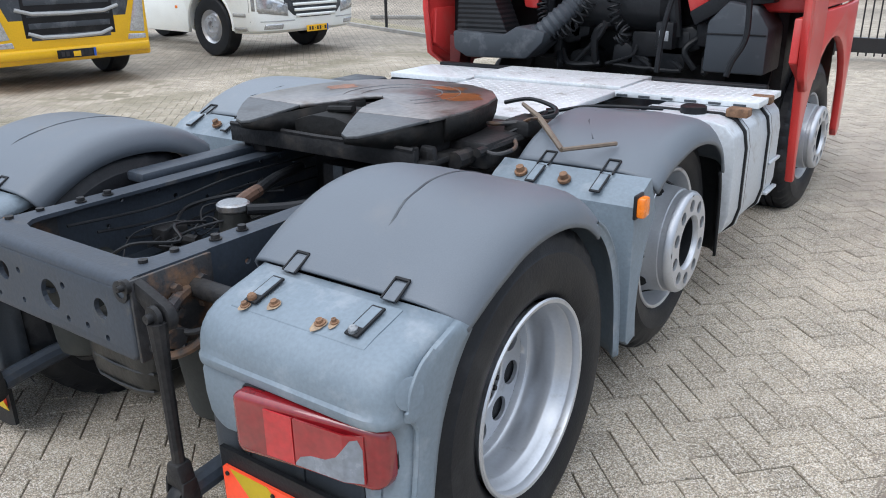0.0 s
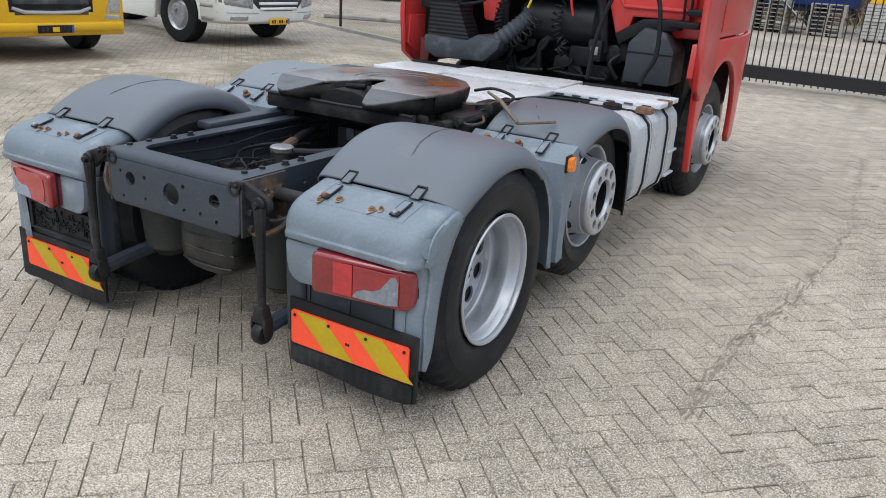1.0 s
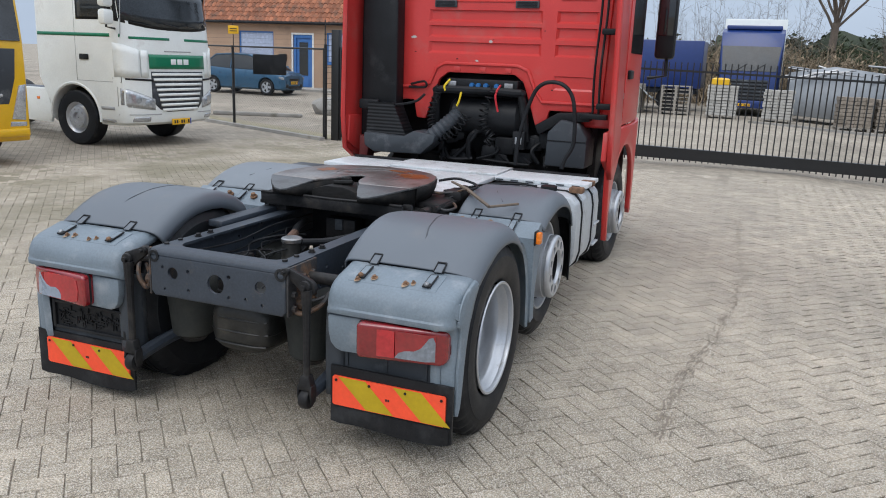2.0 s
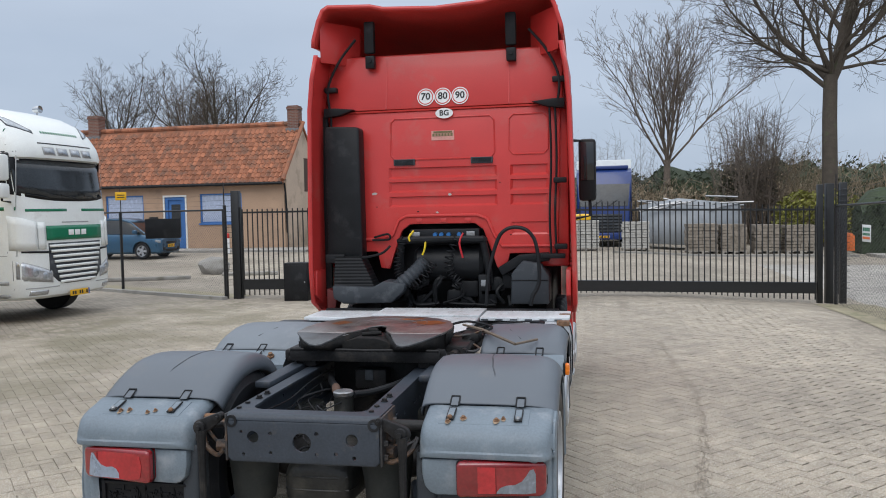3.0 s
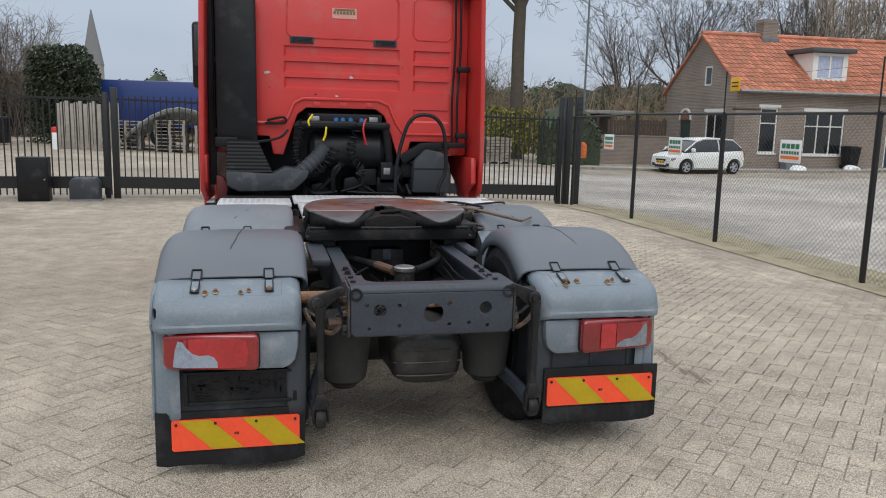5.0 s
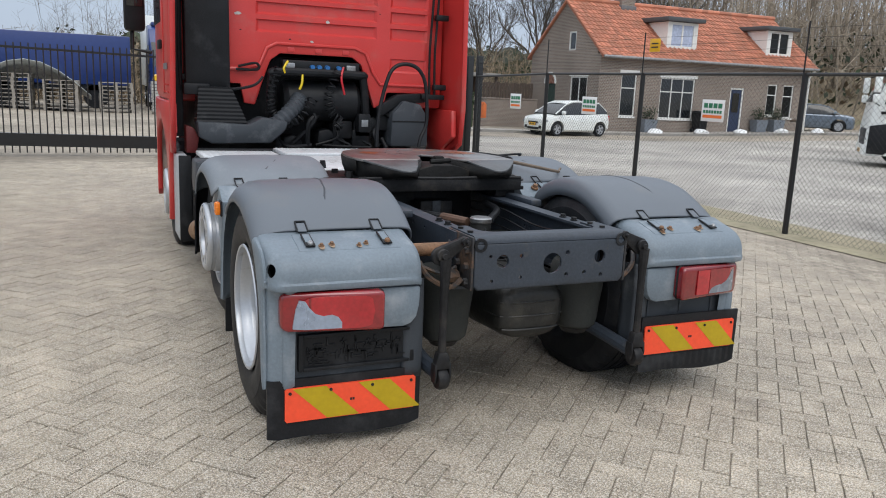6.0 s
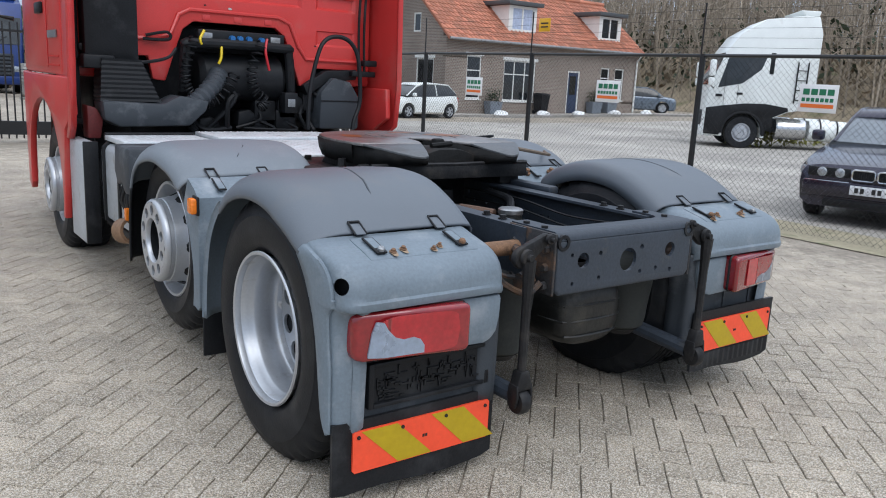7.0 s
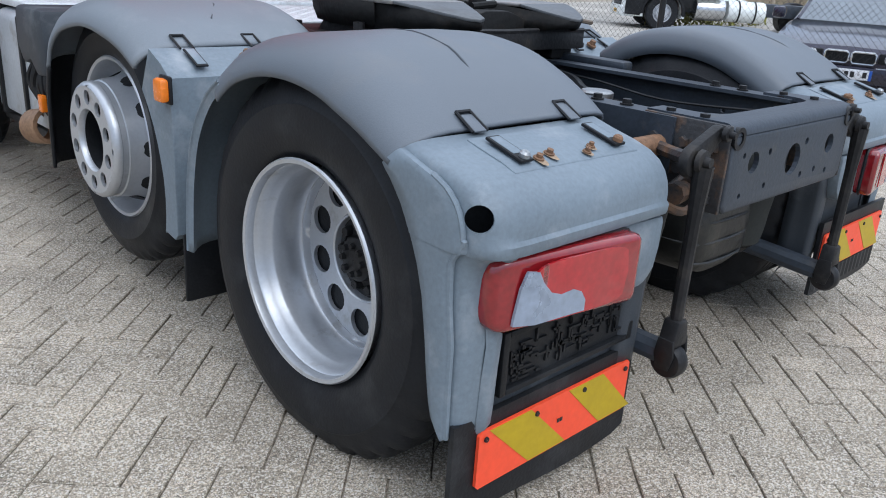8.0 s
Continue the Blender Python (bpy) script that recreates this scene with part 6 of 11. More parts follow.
COVER_2 = arc([(1.49, 0.925), (1.60, 0.985), (1.74, 1.028), (1.90, 1.045), (2.06, 1.03), (2.22, 0.985), (2.34, 0.90), (2.40, 0.80)])
FRONT_2 = arc([(2.402, 0.795), (2.44, 0.68), (2.46, 0.52), (2.465, 0.36)])


def mid_guard(side):
    bm = B()
    guard_shell(bm, COVER_2, 0.66 if side > 0 else 0.55, 1.215 if side > 0 else 1.235, side, 0.10, 0.05, 8)
    c = thick(part("mudguard_cover", bm, COVER if side > 0 else WORN_COVER, tractor, "scuffed plastic mudguard top over the middle wheel", sharp=60), 0.012)
    bm = B()
    tube(bm, [(side * 0.80, 1.9, 1.047), (side * 0.84, 1.75, 1.034), (side * 0.92, 1.62, 0.998)], 0.003, 6)
    part("seam", bm, DARK, c)
    bm = B()
    guard_shell(bm, FRONT_2, 0.70, 1.205 if side > 0 else 1.235, side, 0.11, 0.02)
    thick(part("mudguard_front", bm, BLACK, tractor, "black mudguard front edge", sharp=60), 0.012)
    a = [(1.48, 0.922), (1.40, 0.885), (1.352, 0.85), (1.345, 0.72), (1.35, 0.36), (1.37, 0.34), (1.43, 0.35)]
    hollow = []
    for k in range(9):
        t = radians(193 - 53 * k / 8)
        hollow.append((AXLE_2 + 0.515 * math.cos(t), 0.46 + 0.515 * math.sin(t)))
    bm = B()
    prism(bm, a + hollow, side * 0.63, side * 1.205, "x", 0.0)
    es = [e for e in bm.edges if all(abs(v.co.x) > 1.2 for v in e.verts) and all(v.co.y < 1.44 for v in e.verts)]
    bmesh.ops.bevel(bm, geom=es, offset=0.05, segments=5, affect="EDGES", profile=0.5, clamp_overlap=True)
    body = part("mudguard_rear", bm, GREY, tractor, "pale grey plastic panel between the wheels", sharp=30)
    bm = B()
    lo = 0.815 if side > 0 else 0.775
    box(bm, *sorted((side * 1.205, side * 1.218)), 1.325, 1.395, lo, lo + 0.085, 0.008)
    am = part("side_marker", bm, BLACK, tractor)
    bm = B()
    box(bm, *sorted((side * 1.214, side * 1.245)), 1.328, 1.385, lo + 0.007, lo + 0.078, 0.012)
    part("reflector", bm, AMBER, am, "amber side reflector")
    for x in (0.80, 1.05) if side > 0 else (0.84, 1.09):
        bm = B()
        for dx in (-0.022, 0.022):
            tube(bm, [(side * x + dx, 1.46, 0.922), (side * x + dx, 1.53, 0.954)], 0.004, 6)
        tube(bm, [(side * x - 0.022, 1.53, 0.954), (side * x + 0.022, 1.53, 0.954)], 0.005, 6)
        la = part("latch", bm, BLACK, tractor)
        bm = B()
        m = pose(side * x, 1.44, 0.912, 24, 0, 0)
        box(bm, -0.020, 0.020, -0.085, 0.015, 0.0, 0.007, 0.003, m)
        st = part("strap", bm, BLACK, la)
        bm = B()
        box(bm, -0.0145, 0.0145, -0.078, 0.01, 0.0066, 0.0085, 0.001, m)
        part("face", bm, GREY, st)
    for x, y in ((0.74, 1.41), (0.92, 1.40)):
        bm = B()
        lathe(bm, [(0.001, 0.03), (0.014, 0.03), (0.016, 0.012), (0.024, 0.01), (0.024, 0.0)], 10, pose(side * x, y, 0.893, 24, 0, 0))
        part("bolt", bm, RUST, body)
    if side < 0:
        bm = B()
        box(bm, -1.2, -1.0, 1.318, 1.332, 0.14, 0.37, 0.006)
        part("mud_flap", bm, BLACK, tractor)


for s in (-1, 1):
    mid_guard(s)


# ---- fifth wheel ----
RAMP = mat("scuffed coupling steel", (0.105, 0.11, 0.115), 0.42, metal=0.45, var=0.3, scale=7, fine=70, bump=0.12, dirt=(0.05, 0.048, 0.046), dirt_amount=0.35, dirt_scale=4)


SOOT = mat("black coupling grease", (0.009, 0.009, 0.009), 0.62, var=0.5, scale=10, fine=50, bump=0.6, dirt=(0.022, 0.018, 0.015), dirt_amount=0.3, dirt_scale=9, spec=0.2)


def fifth_wheel():
    f = tractor
    top = 1.094
    bm = B()
    pts = [(-0.485, 1.30), (-0.495, 1.45), (-0.475, 1.60), (-0.43, 1.74), (-0.34, 1.86), (-0.18, 1.95), (0, 1.975), (0.18, 1.95), (0.34, 1.86), (0.43, 1.74), (0.475, 1.60), (0.495, 1.45), (0.485, 1.30),
           (0.47, 1.22), (0.150, 1.20), (0.105, 1.28), (0.075, 1.36), (0.05, 1.48), (0.0, 1.53), (-0.05, 1.48), (-0.075, 1.36), (-0.105, 1.28), (-0.150, 1.20), (-0.47, 1.22)]
    prism(bm, pts, top - 0.015, top, "z", 0.004)
    pl = part("coupling_plate", bm, mat("greasy coupling steel", (0.27, 0.255, 0.245), 0.36, metal=0.85, var=0.35, scale=7, fine=40, bump=0.3, dirt=(0.13, 0.085, 0.06), dirt_amount=0.2, dirt_scale=4), f, "greasy steel fifth wheel plate with rust")
    # turned-down skirt round the front
    bm = B()
    loft(bm, [[V(x, y, top - 0.012) for x, y in pts[:13]], [V(x * 0.985, 1.5 + (y - 1.5) * 0.985, top - 0.06) for x, y in pts[:13]], [V(x * 0.95, 1.5 + (y - 1.5) * 0.95, 0.992) for x, y in pts[:13]]], closed=False)
    thick(part("skirt", bm, SOOT, pl), 0.014, 0)
    # scraped rings and a rust patch left by the king pin
    bm = B()
    for r in (0.17, 0.245):
        ring = [V(0.05 + r * math.cos(radians(a)), 1.60 + r * 1.05 * math.sin(radians(a)), top + 0.0012) for a in range(-40, 221, 12)]
        tube(bm, ring, [0.0008] + [0.0018] * (len(ring) - 2) + [0.0008], 4)
    part("scrape", bm, STEEL, pl)
    rng = random.Random(6)
    film = mat("wet rust film", (0.30, 0.105, 0.03), 0.32, metal=0.5, var=0.5, scale=16, fine=60, bump=0.3)
    for cx, cy, rx, ry in ((0.30, 1.66, 0.12, 0.10), (0.14, 1.82, 0.11, 0.05), (-0.30, 1.62, 0.07, 0.09)):
        bm = B()
        bm.faces.new([bm.verts.new((cx + rx * rng.uniform(0.6, 1.1) * math.cos(q), cy + ry * rng.uniform(0.6, 1.1) * math.sin(q), top + 0.0008)) for q in (2 * math.pi * k / 22 for k in range(22))])
        part("rust_patch", bm, film, pl, "orange-brown rust film")
    for s in (-1, 1):
        # sloping ramp that ends in a blunt horn
        bm = B()
        ramp = [(s * 0.47, 1.218), (s * 0.43, 1.15), (s * 0.375, 1.075), (s * 0.315, 1.012), (s * 0.270, 0.995), (s * 0.235, 1.012), (s * 0.19, 1.10), (s * 0.150, 1.198)]
        prism(bm, ramp, top - 0.013, top - 0.002, "z", 0.002)
        for v in bm.verts:
            v.co.z -= 0.20 * max(0.0, 1.20 - v.co.y)
        part("ramp", bm, RAMP, pl, "scuffed bare steel ramp")
        # web plates that carry the ramp, cut away towards the slot
        bm = B()
        edge = [(s * 0.47, 1.30, 0.985), (s * 0.425, 1.15, 0.990), (s * 0.37, 1.08, 1.000), (s * 0.312, 1.020, 1.016), (s * 0.270, 1.004, 1.020), (s * 0.238, 1.02, 1.014), (s * 0.19, 1.11, 0.995), (s * 0.105, 1.28, 0.985), (s * 0.055, 1.48, 0.985)]
        hi = [V(x, y, top - 0.011 - 0.20 * max(0.0, 1.20 - y)) for x, y, z in edge]
        loft(bm, [hi, [V(x * 0.985, y + 0.012, z) for x, y, z in edge]], closed=False)
        thick(part("horn", bm, SOOT, pl), 0.014, 0)
        bm = B()
        prism(bm, [(1.24, 0.946), (1.72, 0.946), (1.64, 1.03), (1.56, 1.066), (1.40, 1.066), (1.32, 1.03)], s * 0.36, s * 0.43, "x", 0.01)
        part("pedestal", bm, GREASE, f)
        for y in (1.22, 1.80):
            bm = B()
            lathe(bm, [(0.001, 0.03), (0.02, 0.03), (0.022, 0.0)], 6, pose(s * 0.46, y, 0.948))
            part("bolt", bm, GREASE, f)
        bm = B()
        lathe(bm, [(0.001, 0.05), (0.016, 0.05), (0.018, 0.0)], 8, pose(s * 0.44, 1.165, 0.948))
        part("stop_bolt", bm, GREASE, f)
        bm = B()
        box(bm, *sorted((s * 0.33, s * 0.46)), 1.16, 1.94, 0.884, 0.926, 0.008)
        part("mounting_angle", bm, GREASE, f)
    bm = B()
    box(bm, -0.50, 0.50, 1.13, 1.98, 0.926, 0.948, 0.004)
    # upright rear edge with a rolled lip
    box(bm, -0.485, 0.475, 1.118, 1.134, 0.926, 0.996, 0.004)
    tube(bm, [(-0.48, 1.122, 0.998), (-0.25, 1.122, 1.000), (0.0, 1.124, 0.996), (0.25, 1.122, 1.001), (0.47, 1.122, 0.998)], 0.010, 6)
    part("mounting_plate", bm, GREASE, f, "grimy mounting plate")
    bm = B()
    prism(bm, [(-0.50, 0.938), (-0.49, 0.995), (-0.30, 1.005), (-0.12, 0.985), (0.12, 0.985), (0.30, 1.005), (0.49, 0.995), (0.50, 0.938)], 1.205, 1.235, "y", 0.008)
    for k in range(6):
        box(bm, -0.42 + k * 0.155, -0.34 + k * 0.155, 1.192, 1.207, 0.955, 0.98, 0.003)
    part("bearing_bar", bm, GREASE, f)
    bm = B()
    box(bm, -0.16, 0.16, 1.25, 1.75, 0.955, 1.03, 0.02)
    prism(bm, [(-0.26, 0.95), (0.26, 0.95), (0.245, 1.012), (0.17, 1.032), (0.11, 1.052), (0.06, 1.066), (-0.06, 1.066), (-0.11, 1.052), (-0.17, 1.032), (-0.245, 1.012)], 1.17, 1.40, "y", 0.006)
    box(bm, -0.015, 0.045, 1.27, 1.32, 1.05, 1.108, 0.012)
    tube(bm, [(-0.05, 1.26, 1.075), (0.075, 1.26, 1.085)], 0.014, 8)
    tube(bm, [(-0.22, 1.30, 1.0), (0.22, 1.30, 1.0)], 0.022, 8)
    part("locking_jaw", bm, SOOT, f)
    bm = B()
    tube(bm, [(0.15, 1.62, 1.01), (0.50, 1.62, 1.01), (0.60, 1.66, 1.02)], 0.009, 8)
    tube(bm, spline([(0.60, 1.66, 1.02), (0.66, 1.65, 1.045), (0.70, 1.68, 1.03), (0.66, 1.70, 1.02)], 4), 0.006, 6)
    part("release_handle", bm, RUSTY, f, "rusty release lever")
    # flat brown lever that reaches over the middle mudguard, bent at its end
    bm = B()
    tube(bm, [(0.50, 1.84, 1.055), (0.66, 1.68, 1.045), (0.905, 1.40, 1.000)], [0.008, 0.012, 0.010], 6)
    tube(bm, [(0.905, 1.40, 1.000), (0.97, 1.50, 1.000), (1.03, 1.58, 1.002)], 0.008, 6)
    part("lever_bar", bm, mat("dusty brown steel", (0.15, 0.115, 0.085), 0.7, var=0.3), f, "brown bent lever bar")
    bm = B()
    tube(bm, spline([(0.40, 1.86, 1.05), (0.52, 1.86, 1.075), (0.66, 1.80, 1.065), (0.72, 1.70, 1.055), (0.66, 1.66, 1.04)], 6), 0.009, 6)
    tube(bm, spline([(0.40, 1.95, 0.97), (0.55, 2.02, 1.0), (0.72, 2.00, 1.04), (0.92, 1.96, 1.062), (1.0, 2.1, 1.04)], 6), 0.008, 6)
    tube(bm, spline([(0.52, 1.80, 1.0), (0.60, 1.86, 1.03), (0.62, 1.70, 1.02), (0.56, 1.62, 0.98)], 6), 0.007, 6)
    part("cable", bm, BLACK, f)
    bm = B()
    box(bm, 0.42, 0.60, 1.40, 1.95, 0.88, 0.985, 0.02)
    box(bm, 0.52, 0.64, 1.64, 1.80, 0.96, 1.03, 0.02)
    tube(bm, [(0.52, 1.3, 0.93), (0.52, 2.05, 0.93)], 0.034, 10)
    tube(bm, [(0.58, 1.36, 0.955), (0.62, 2.0, 0.965)], 0.018, 8)
    part("side_iron", bm, GREASE, f, "grimy side iron")
    bm = B()
    tube(bm, spline([(0.56, 1.42, 0.955), (0.64, 1.40, 0.950), (0.66, 1.50, 0.955), (0.60, 1.60, 0.965)], 5), 0.008, 8)
    part("rusty_strap", bm, RUSTY, f)
    bm = B()
    box(bm, -0.62, -0.42, 1.35, 1.9, 0.88, 0.955, 0.02)
    tube(bm, [(-0.53, 1.26, 0.93), (-0.53, 2.05, 0.93)], 0.030, 10)
    tube(bm, [(-0.50, 1.36, 0.92), (-0.50, 1.36, 1.01)], 0.02, 8)
    part("side_iron", bm, GREASE, f)
    for x, y in ((-0.52, 2.10), (-0.45, 2.12), (0.5, 2.08)):
        bm = B()
        lathe(bm, [(0.001, 0.05), (0.018, 0.048), (0.022, 0.02), (0.026, 0.0)], 10, pose(x, y, 0.95))
        part("bolt", bm, BLACK, f)


fifth_wheel()


# ---- deck, tank and side box ----
def tread_deck(x0, x1, y0, y1, z, label):
    bm = B()
    box(bm, x0, x1, y0, y1, z - 0.03, z, 0.004)
    d = part("deck_plate", bm, ALU, tractor, label)
    bm = B()
    ny, nx = int((y1 - y0) / 0.045), int((x1 - x0) / 0.045)
    for j in range(ny):
        for i in range(nx):
            x, y = x0 + 0.025 + i * 0.045, y0 + 0.025 + j * 0.045
            m = pose(x, y, z, 0, 0, 45 if (i + j) % 2 else -45)
            vs = [bm.verts.new(m @ V(*c)) for c in ((-0.016, 0, 0.0), (0, -0.005, 0.0), (0.016, 0, 0), (0, 0.005, 0), (0, 0, 0.0035))]
            for k in range(4):
                bm.faces.new((vs[k], vs[(k + 1) % 4], vs[4]))
    tagged(part("tread", bm, ALU, d), kind="stuff")
    return d


tread_deck(-0.47, 0.44, 2.05, 2.98, 0.948, "white-grey aluminium tread plate behind the cab")
tread_deck(-0.50, 0.44, 3.0, 3.45, 0.965, "white-grey aluminium tread plate, raised strip")
tread_deck(0.46, 1.19, 2.88, 3.30, 0.962, "white-grey aluminium step over the fuel tank")
tread_deck(-1.10, -0.52, 2.95, 3.40, 0.945, "white-grey aluminium step over the side box")
# small dark blocks paint in the shade of the perforated deck edge
for k in range(6):
    bm = B()
    box(bm, 0.47 + k * 0.12, 0.53 + k * 0.12, 2.874, 2.882, 0.937, 0.948, 0.002)
    part("deck_clip", bm, DARK, tractor)

bm = B()
prof = [(0.74, 0.36), (1.06, 0.36), (1.13, 0.375), (1.18, 0.42), (1.20, 0.50), (1.20, 0.78), (1.185, 0.86), (1.14, 0.91), (1.07, 0.93), (0.74, 0.93), (0.68, 0.90), (0.64, 0.82), (0.64, 0.46), (0.68, 0.385)]
prism(bm, prof, 2.52, 3.34, "y", 0.012)
tank = part("fuel_tank", bm, TANK, tractor, "silver-grey fuel tank with two black straps")
for y in (2.70, 3.10):
    bm = B()
    big = [(0.9 + (x - 0.92) * 1.035 + 0.02, 0.645 + (z - 0.645) * 1.035) for x, z in prof]
    prism(bm, big, y - 0.03, y + 0.03, "y", 0.003)
    st = part("strap", bm, BLACK, tank)
    bm = B()
    prism(bm, [(0.92 + (x - 0.92) * 1.042 + 0.0, 0.645 + (z - 0.645) * 1.042) for x, z in prof], y - 0.013, y + 0.013, "y", 0.002)
    part("band", bm, TANK, st)
    bm = B()
    box(bm, 1.10, 1.20, y - 0.05, y + 0.03, 0.925, 0.965, 0.008)
    part("strap_bracket", bm, RUST, tank)
drum("tank_cap", [(0.01, 0.0), (0.06, 0.0), (0.06, 0.03), (0.05, 0.035), (0.01, 0.035)], pose(0.95, 2.66, 0.93), BLACK)
bm = B()
box(bm, 1.19, 1.215, 3.16, 3.36, 0.60, 0.615, 0.003)
part("step_bar", bm, TANK, tractor)
bm = B()
box(bm, 1.19, 1.215, 3.16, 3.36, 0.44, 0.455, 0.003)
part("step_bar", bm, TANK, tractor)

# side box on the other side: pale cover with a black edge, torn guard front and a cut pipe
bm = B()
prism(bm, [(-1.12, 0.42), (-0.60, 0.42), (-0.60, 0.90), (-1.09, 0.90), (-1.12, 0.87)], 2.66, 3.43, "y", 0.02)
side_box = part("side_box", bm, TANK, tractor, "pale grey side box with black straps")
for y in (3.33, 2.98):
    bm = B()
    prism(bm, [(-1.134, 0.405), (-0.62, 0.405), (-0.62, 0.915), (-1.10, 0.915), (-1.134, 0.88)], y - 0.017, y + 0.017, "y", 0.004)
    part("strap", bm, BLACK, side_box)
bm = B()
box(bm, -1.10, -0.62, 2.64, 3.44, 0.36, 0.40, 0.01)
part("box_carrier", bm, GREASE, side_box)
bm = B()
prism(bm, [(-1.225, 0.23), (-1.15, 0.23), (-1.15, 0.90), (-1.225, 0.89)], 3.47, 3.86, "y", 0.012)
part("side_cover", bm, TANK, tractor, "pale grey side cover panel")
bm = B()
box(bm, -1.222, -1.13, 3.445, 3.468, 0.23, 0.90, 0.005)
part("side_cover_edge", bm, BLACK, tractor)
bm = B()
lathe(bm, [(0.055, 0.0), (0.075, 0.0), (0.078, 0.12), (0.06, 0.12)], 18, pose(-1.16, 2.78, 0.44, 80, 0, 12))
part("cut_pipe", bm, mat("scorched pipe", (0.28, 0.17, 0.10), 0.6, metal=0.3, var=0.4), tractor, "scorched brown pipe end")
bm = B()
prism(bm, [(2.44, 0.70), (2.44, 0.955), (2.74, 0.955), (2.76, 0.80), (2.70, 0.72), (2.62, 0.745), (2.55, 0.69)], -1.205, -0.95, "x", 0.02)
part("guard_end", bm, DARK, tractor, "torn dark plastic guard end")
rng = random.Random(4)
for k in range(9):
    bm = B()
    y0 = 2.50 + 0.02 * k
    tube(bm, spline([(-1.17, y0, 0.74), (-1.19, y0 + rng.uniform(-0.05, 0.05), 0.65), (-1.16, y0 + rng.uniform(-0.06, 0.06), 0.50 + rng.uniform(0, 0.08))], 4), 0.012, 6)
    part("hose", bm, BLACK, tractor)
bm = B()
box(bm, -1.215, -1.19, 2.50, 2.54, 0.55, 0.62, 0.006)
part("reflector", bm, AMBER, tractor, "amber side reflector")


# ---- the cab ----
def rounded(bm):
    """Draw the cab's flanks in towards its nose."""
    for y in (4.95, 5.2, 5.45, 5.7, 5.95):
        bmesh.ops.bisect_plane(bm, geom=list(bm.verts) + list(bm.edges) + list(bm.faces), plane_co=(0, y, 0), plane_no=(0, 1, 0))
    for v in bm.verts:
        if v.co.y > 4.95 and abs(v.co.x) > 0.92:
            v.co.x -= math.copysign(0.10 * (v.co.y - 4.95) ** 2, v.co.x)


def cab():
    t = tractor
    R = 3.87
    out = [(-1.12, 2.80), (-1.12, 1.46), (-0.68, 1.46), (-0.65, 1.30), (-0.56, 1.29), (-0.50, 1.47), (-0.43, 1.66), (-0.35, 1.72), (0.28, 1.72), (0.36, 1.66), (0.43, 1.47), (0.49, 1.29), (0.58, 1.30), (0.61, 1.43), (1.06, 1.43), (1.10, 2.80)]
    bm = B()
    prism(bm, out, R, R + 0.06, "y", 0.012)
    wall = part("cab_rear_wall", bm, RED, t, "faded red ribbed steel cab back")

    def press(x0, x1, z0, z1, d=0.022, sl=0.018):
        """A shallow pressed field with sloping edges, cut into the sheet."""
        bm = B()
        lo = [V(x0 - 0.004, R - 0.005, z0), V(x1 + 0.004, R - 0.005, z0), V(x1, R - 0.005, z1), V(x0, R - 0.005, z1)]
        hi = [V(x0 + sl * 1.6, R + d, z0 + sl * 1.4), V(x1 - sl * 1.6, R + d, z0 + sl * 1.4), V(x1 - sl * 1.6, R + d, z1 - sl * 0.5), V(x0 + sl * 1.6, R + d, z1 - sl * 0.5)]
        loft(bm, [lo, hi])
        cut(wall, bm)

    for z in (2.265, 2.130, 1.990):
        press(-0.555, 0.505, z - 0.108, z)
        press(0.62, 0.985, z - 0.108, z)
    press(0.62, 0.985, 1.60, 1.73, 0.012)
    wall.data.set_sharp_from_angle(angle=radians(25))

    def frame_line(x0, x1, z0, z1):
        bm = B()
        pts = [(x0 + 0.04, z0), (x1 - 0.04, z0), (x1, z0 + 0.04), (x1, z1 - 0.04), (x1 - 0.04, z1), (x0 + 0.04, z1), (x0, z1 - 0.04), (x0, z0 + 0.04), (x0 + 0.04, z0)]
        tube(bm, [(x, R - 0.001, z) for x, z in pts], 0.009, 6)
        part("pressed_edge", bm, RED, wall)

    frame_line(-0.52, 0.48, 2.34, 2.73)
    frame_line(0.62, 0.98, 2.36, 2.73)
    bm = B()
    tube(bm, [(x, R - 0.004, z) for x, z in ((-0.90, 1.58), (-0.62, 1.58), (-0.52, 1.62), (-0.46, 1.76), (-0.38, 1.80), (0.30, 1.80), (0.40, 1.76), (0.47, 1.60), (0.54, 1.50), (1.02, 1.50))], 0.016, 8)
    part("pressed_edge", bm, RED, wall)
    for x in (-0.26, -0.02, 0.22):
        bm = B()
        box(bm, x - 0.03, x + 0.03, R - 0.006, R + 0.004, 1.735, 1.775, 0.004)
        part("pressed_tab", bm, RED, wall)
    # upper panel, a little proud, leaning forward
    bm = B()
    prism(bm, [(R - 0.02, 2.822), (R + 0.046, 3.345), (R + 0.10, 3.36), (R + 0.10, 2.815)], -1.14, 1.12, "x", 0.012)
    up = part("upper_panel", bm, RED, t, "faded red upper cab panel")
    for x in (-0.56, 0.62):
        bm = B()
        prism(bm, [(R - 0.026, 2.83), (R + 0.036, 3.29), (R + 0.05, 3.29), (R - 0.01, 2.83)], x, x + 0.012, "x", 0)
        part("pressed_edge", bm, RED, up)
    bm = B()
    prism(bm, [(R - 0.012, 2.80), (R + 0.05, 2.80), (R + 0.05, 2.818), (R - 0.012, 2.816)], -1.1, 1.08, "x", 0)
    part("joint", bm, RED_IN, up)
    for x in (-0.39, 0.36):
        bm = B()
        box(bm, x - 0.105, x + 0.105, R - 0.02, R + 0.001, 2.285, 2.345, 0.006)
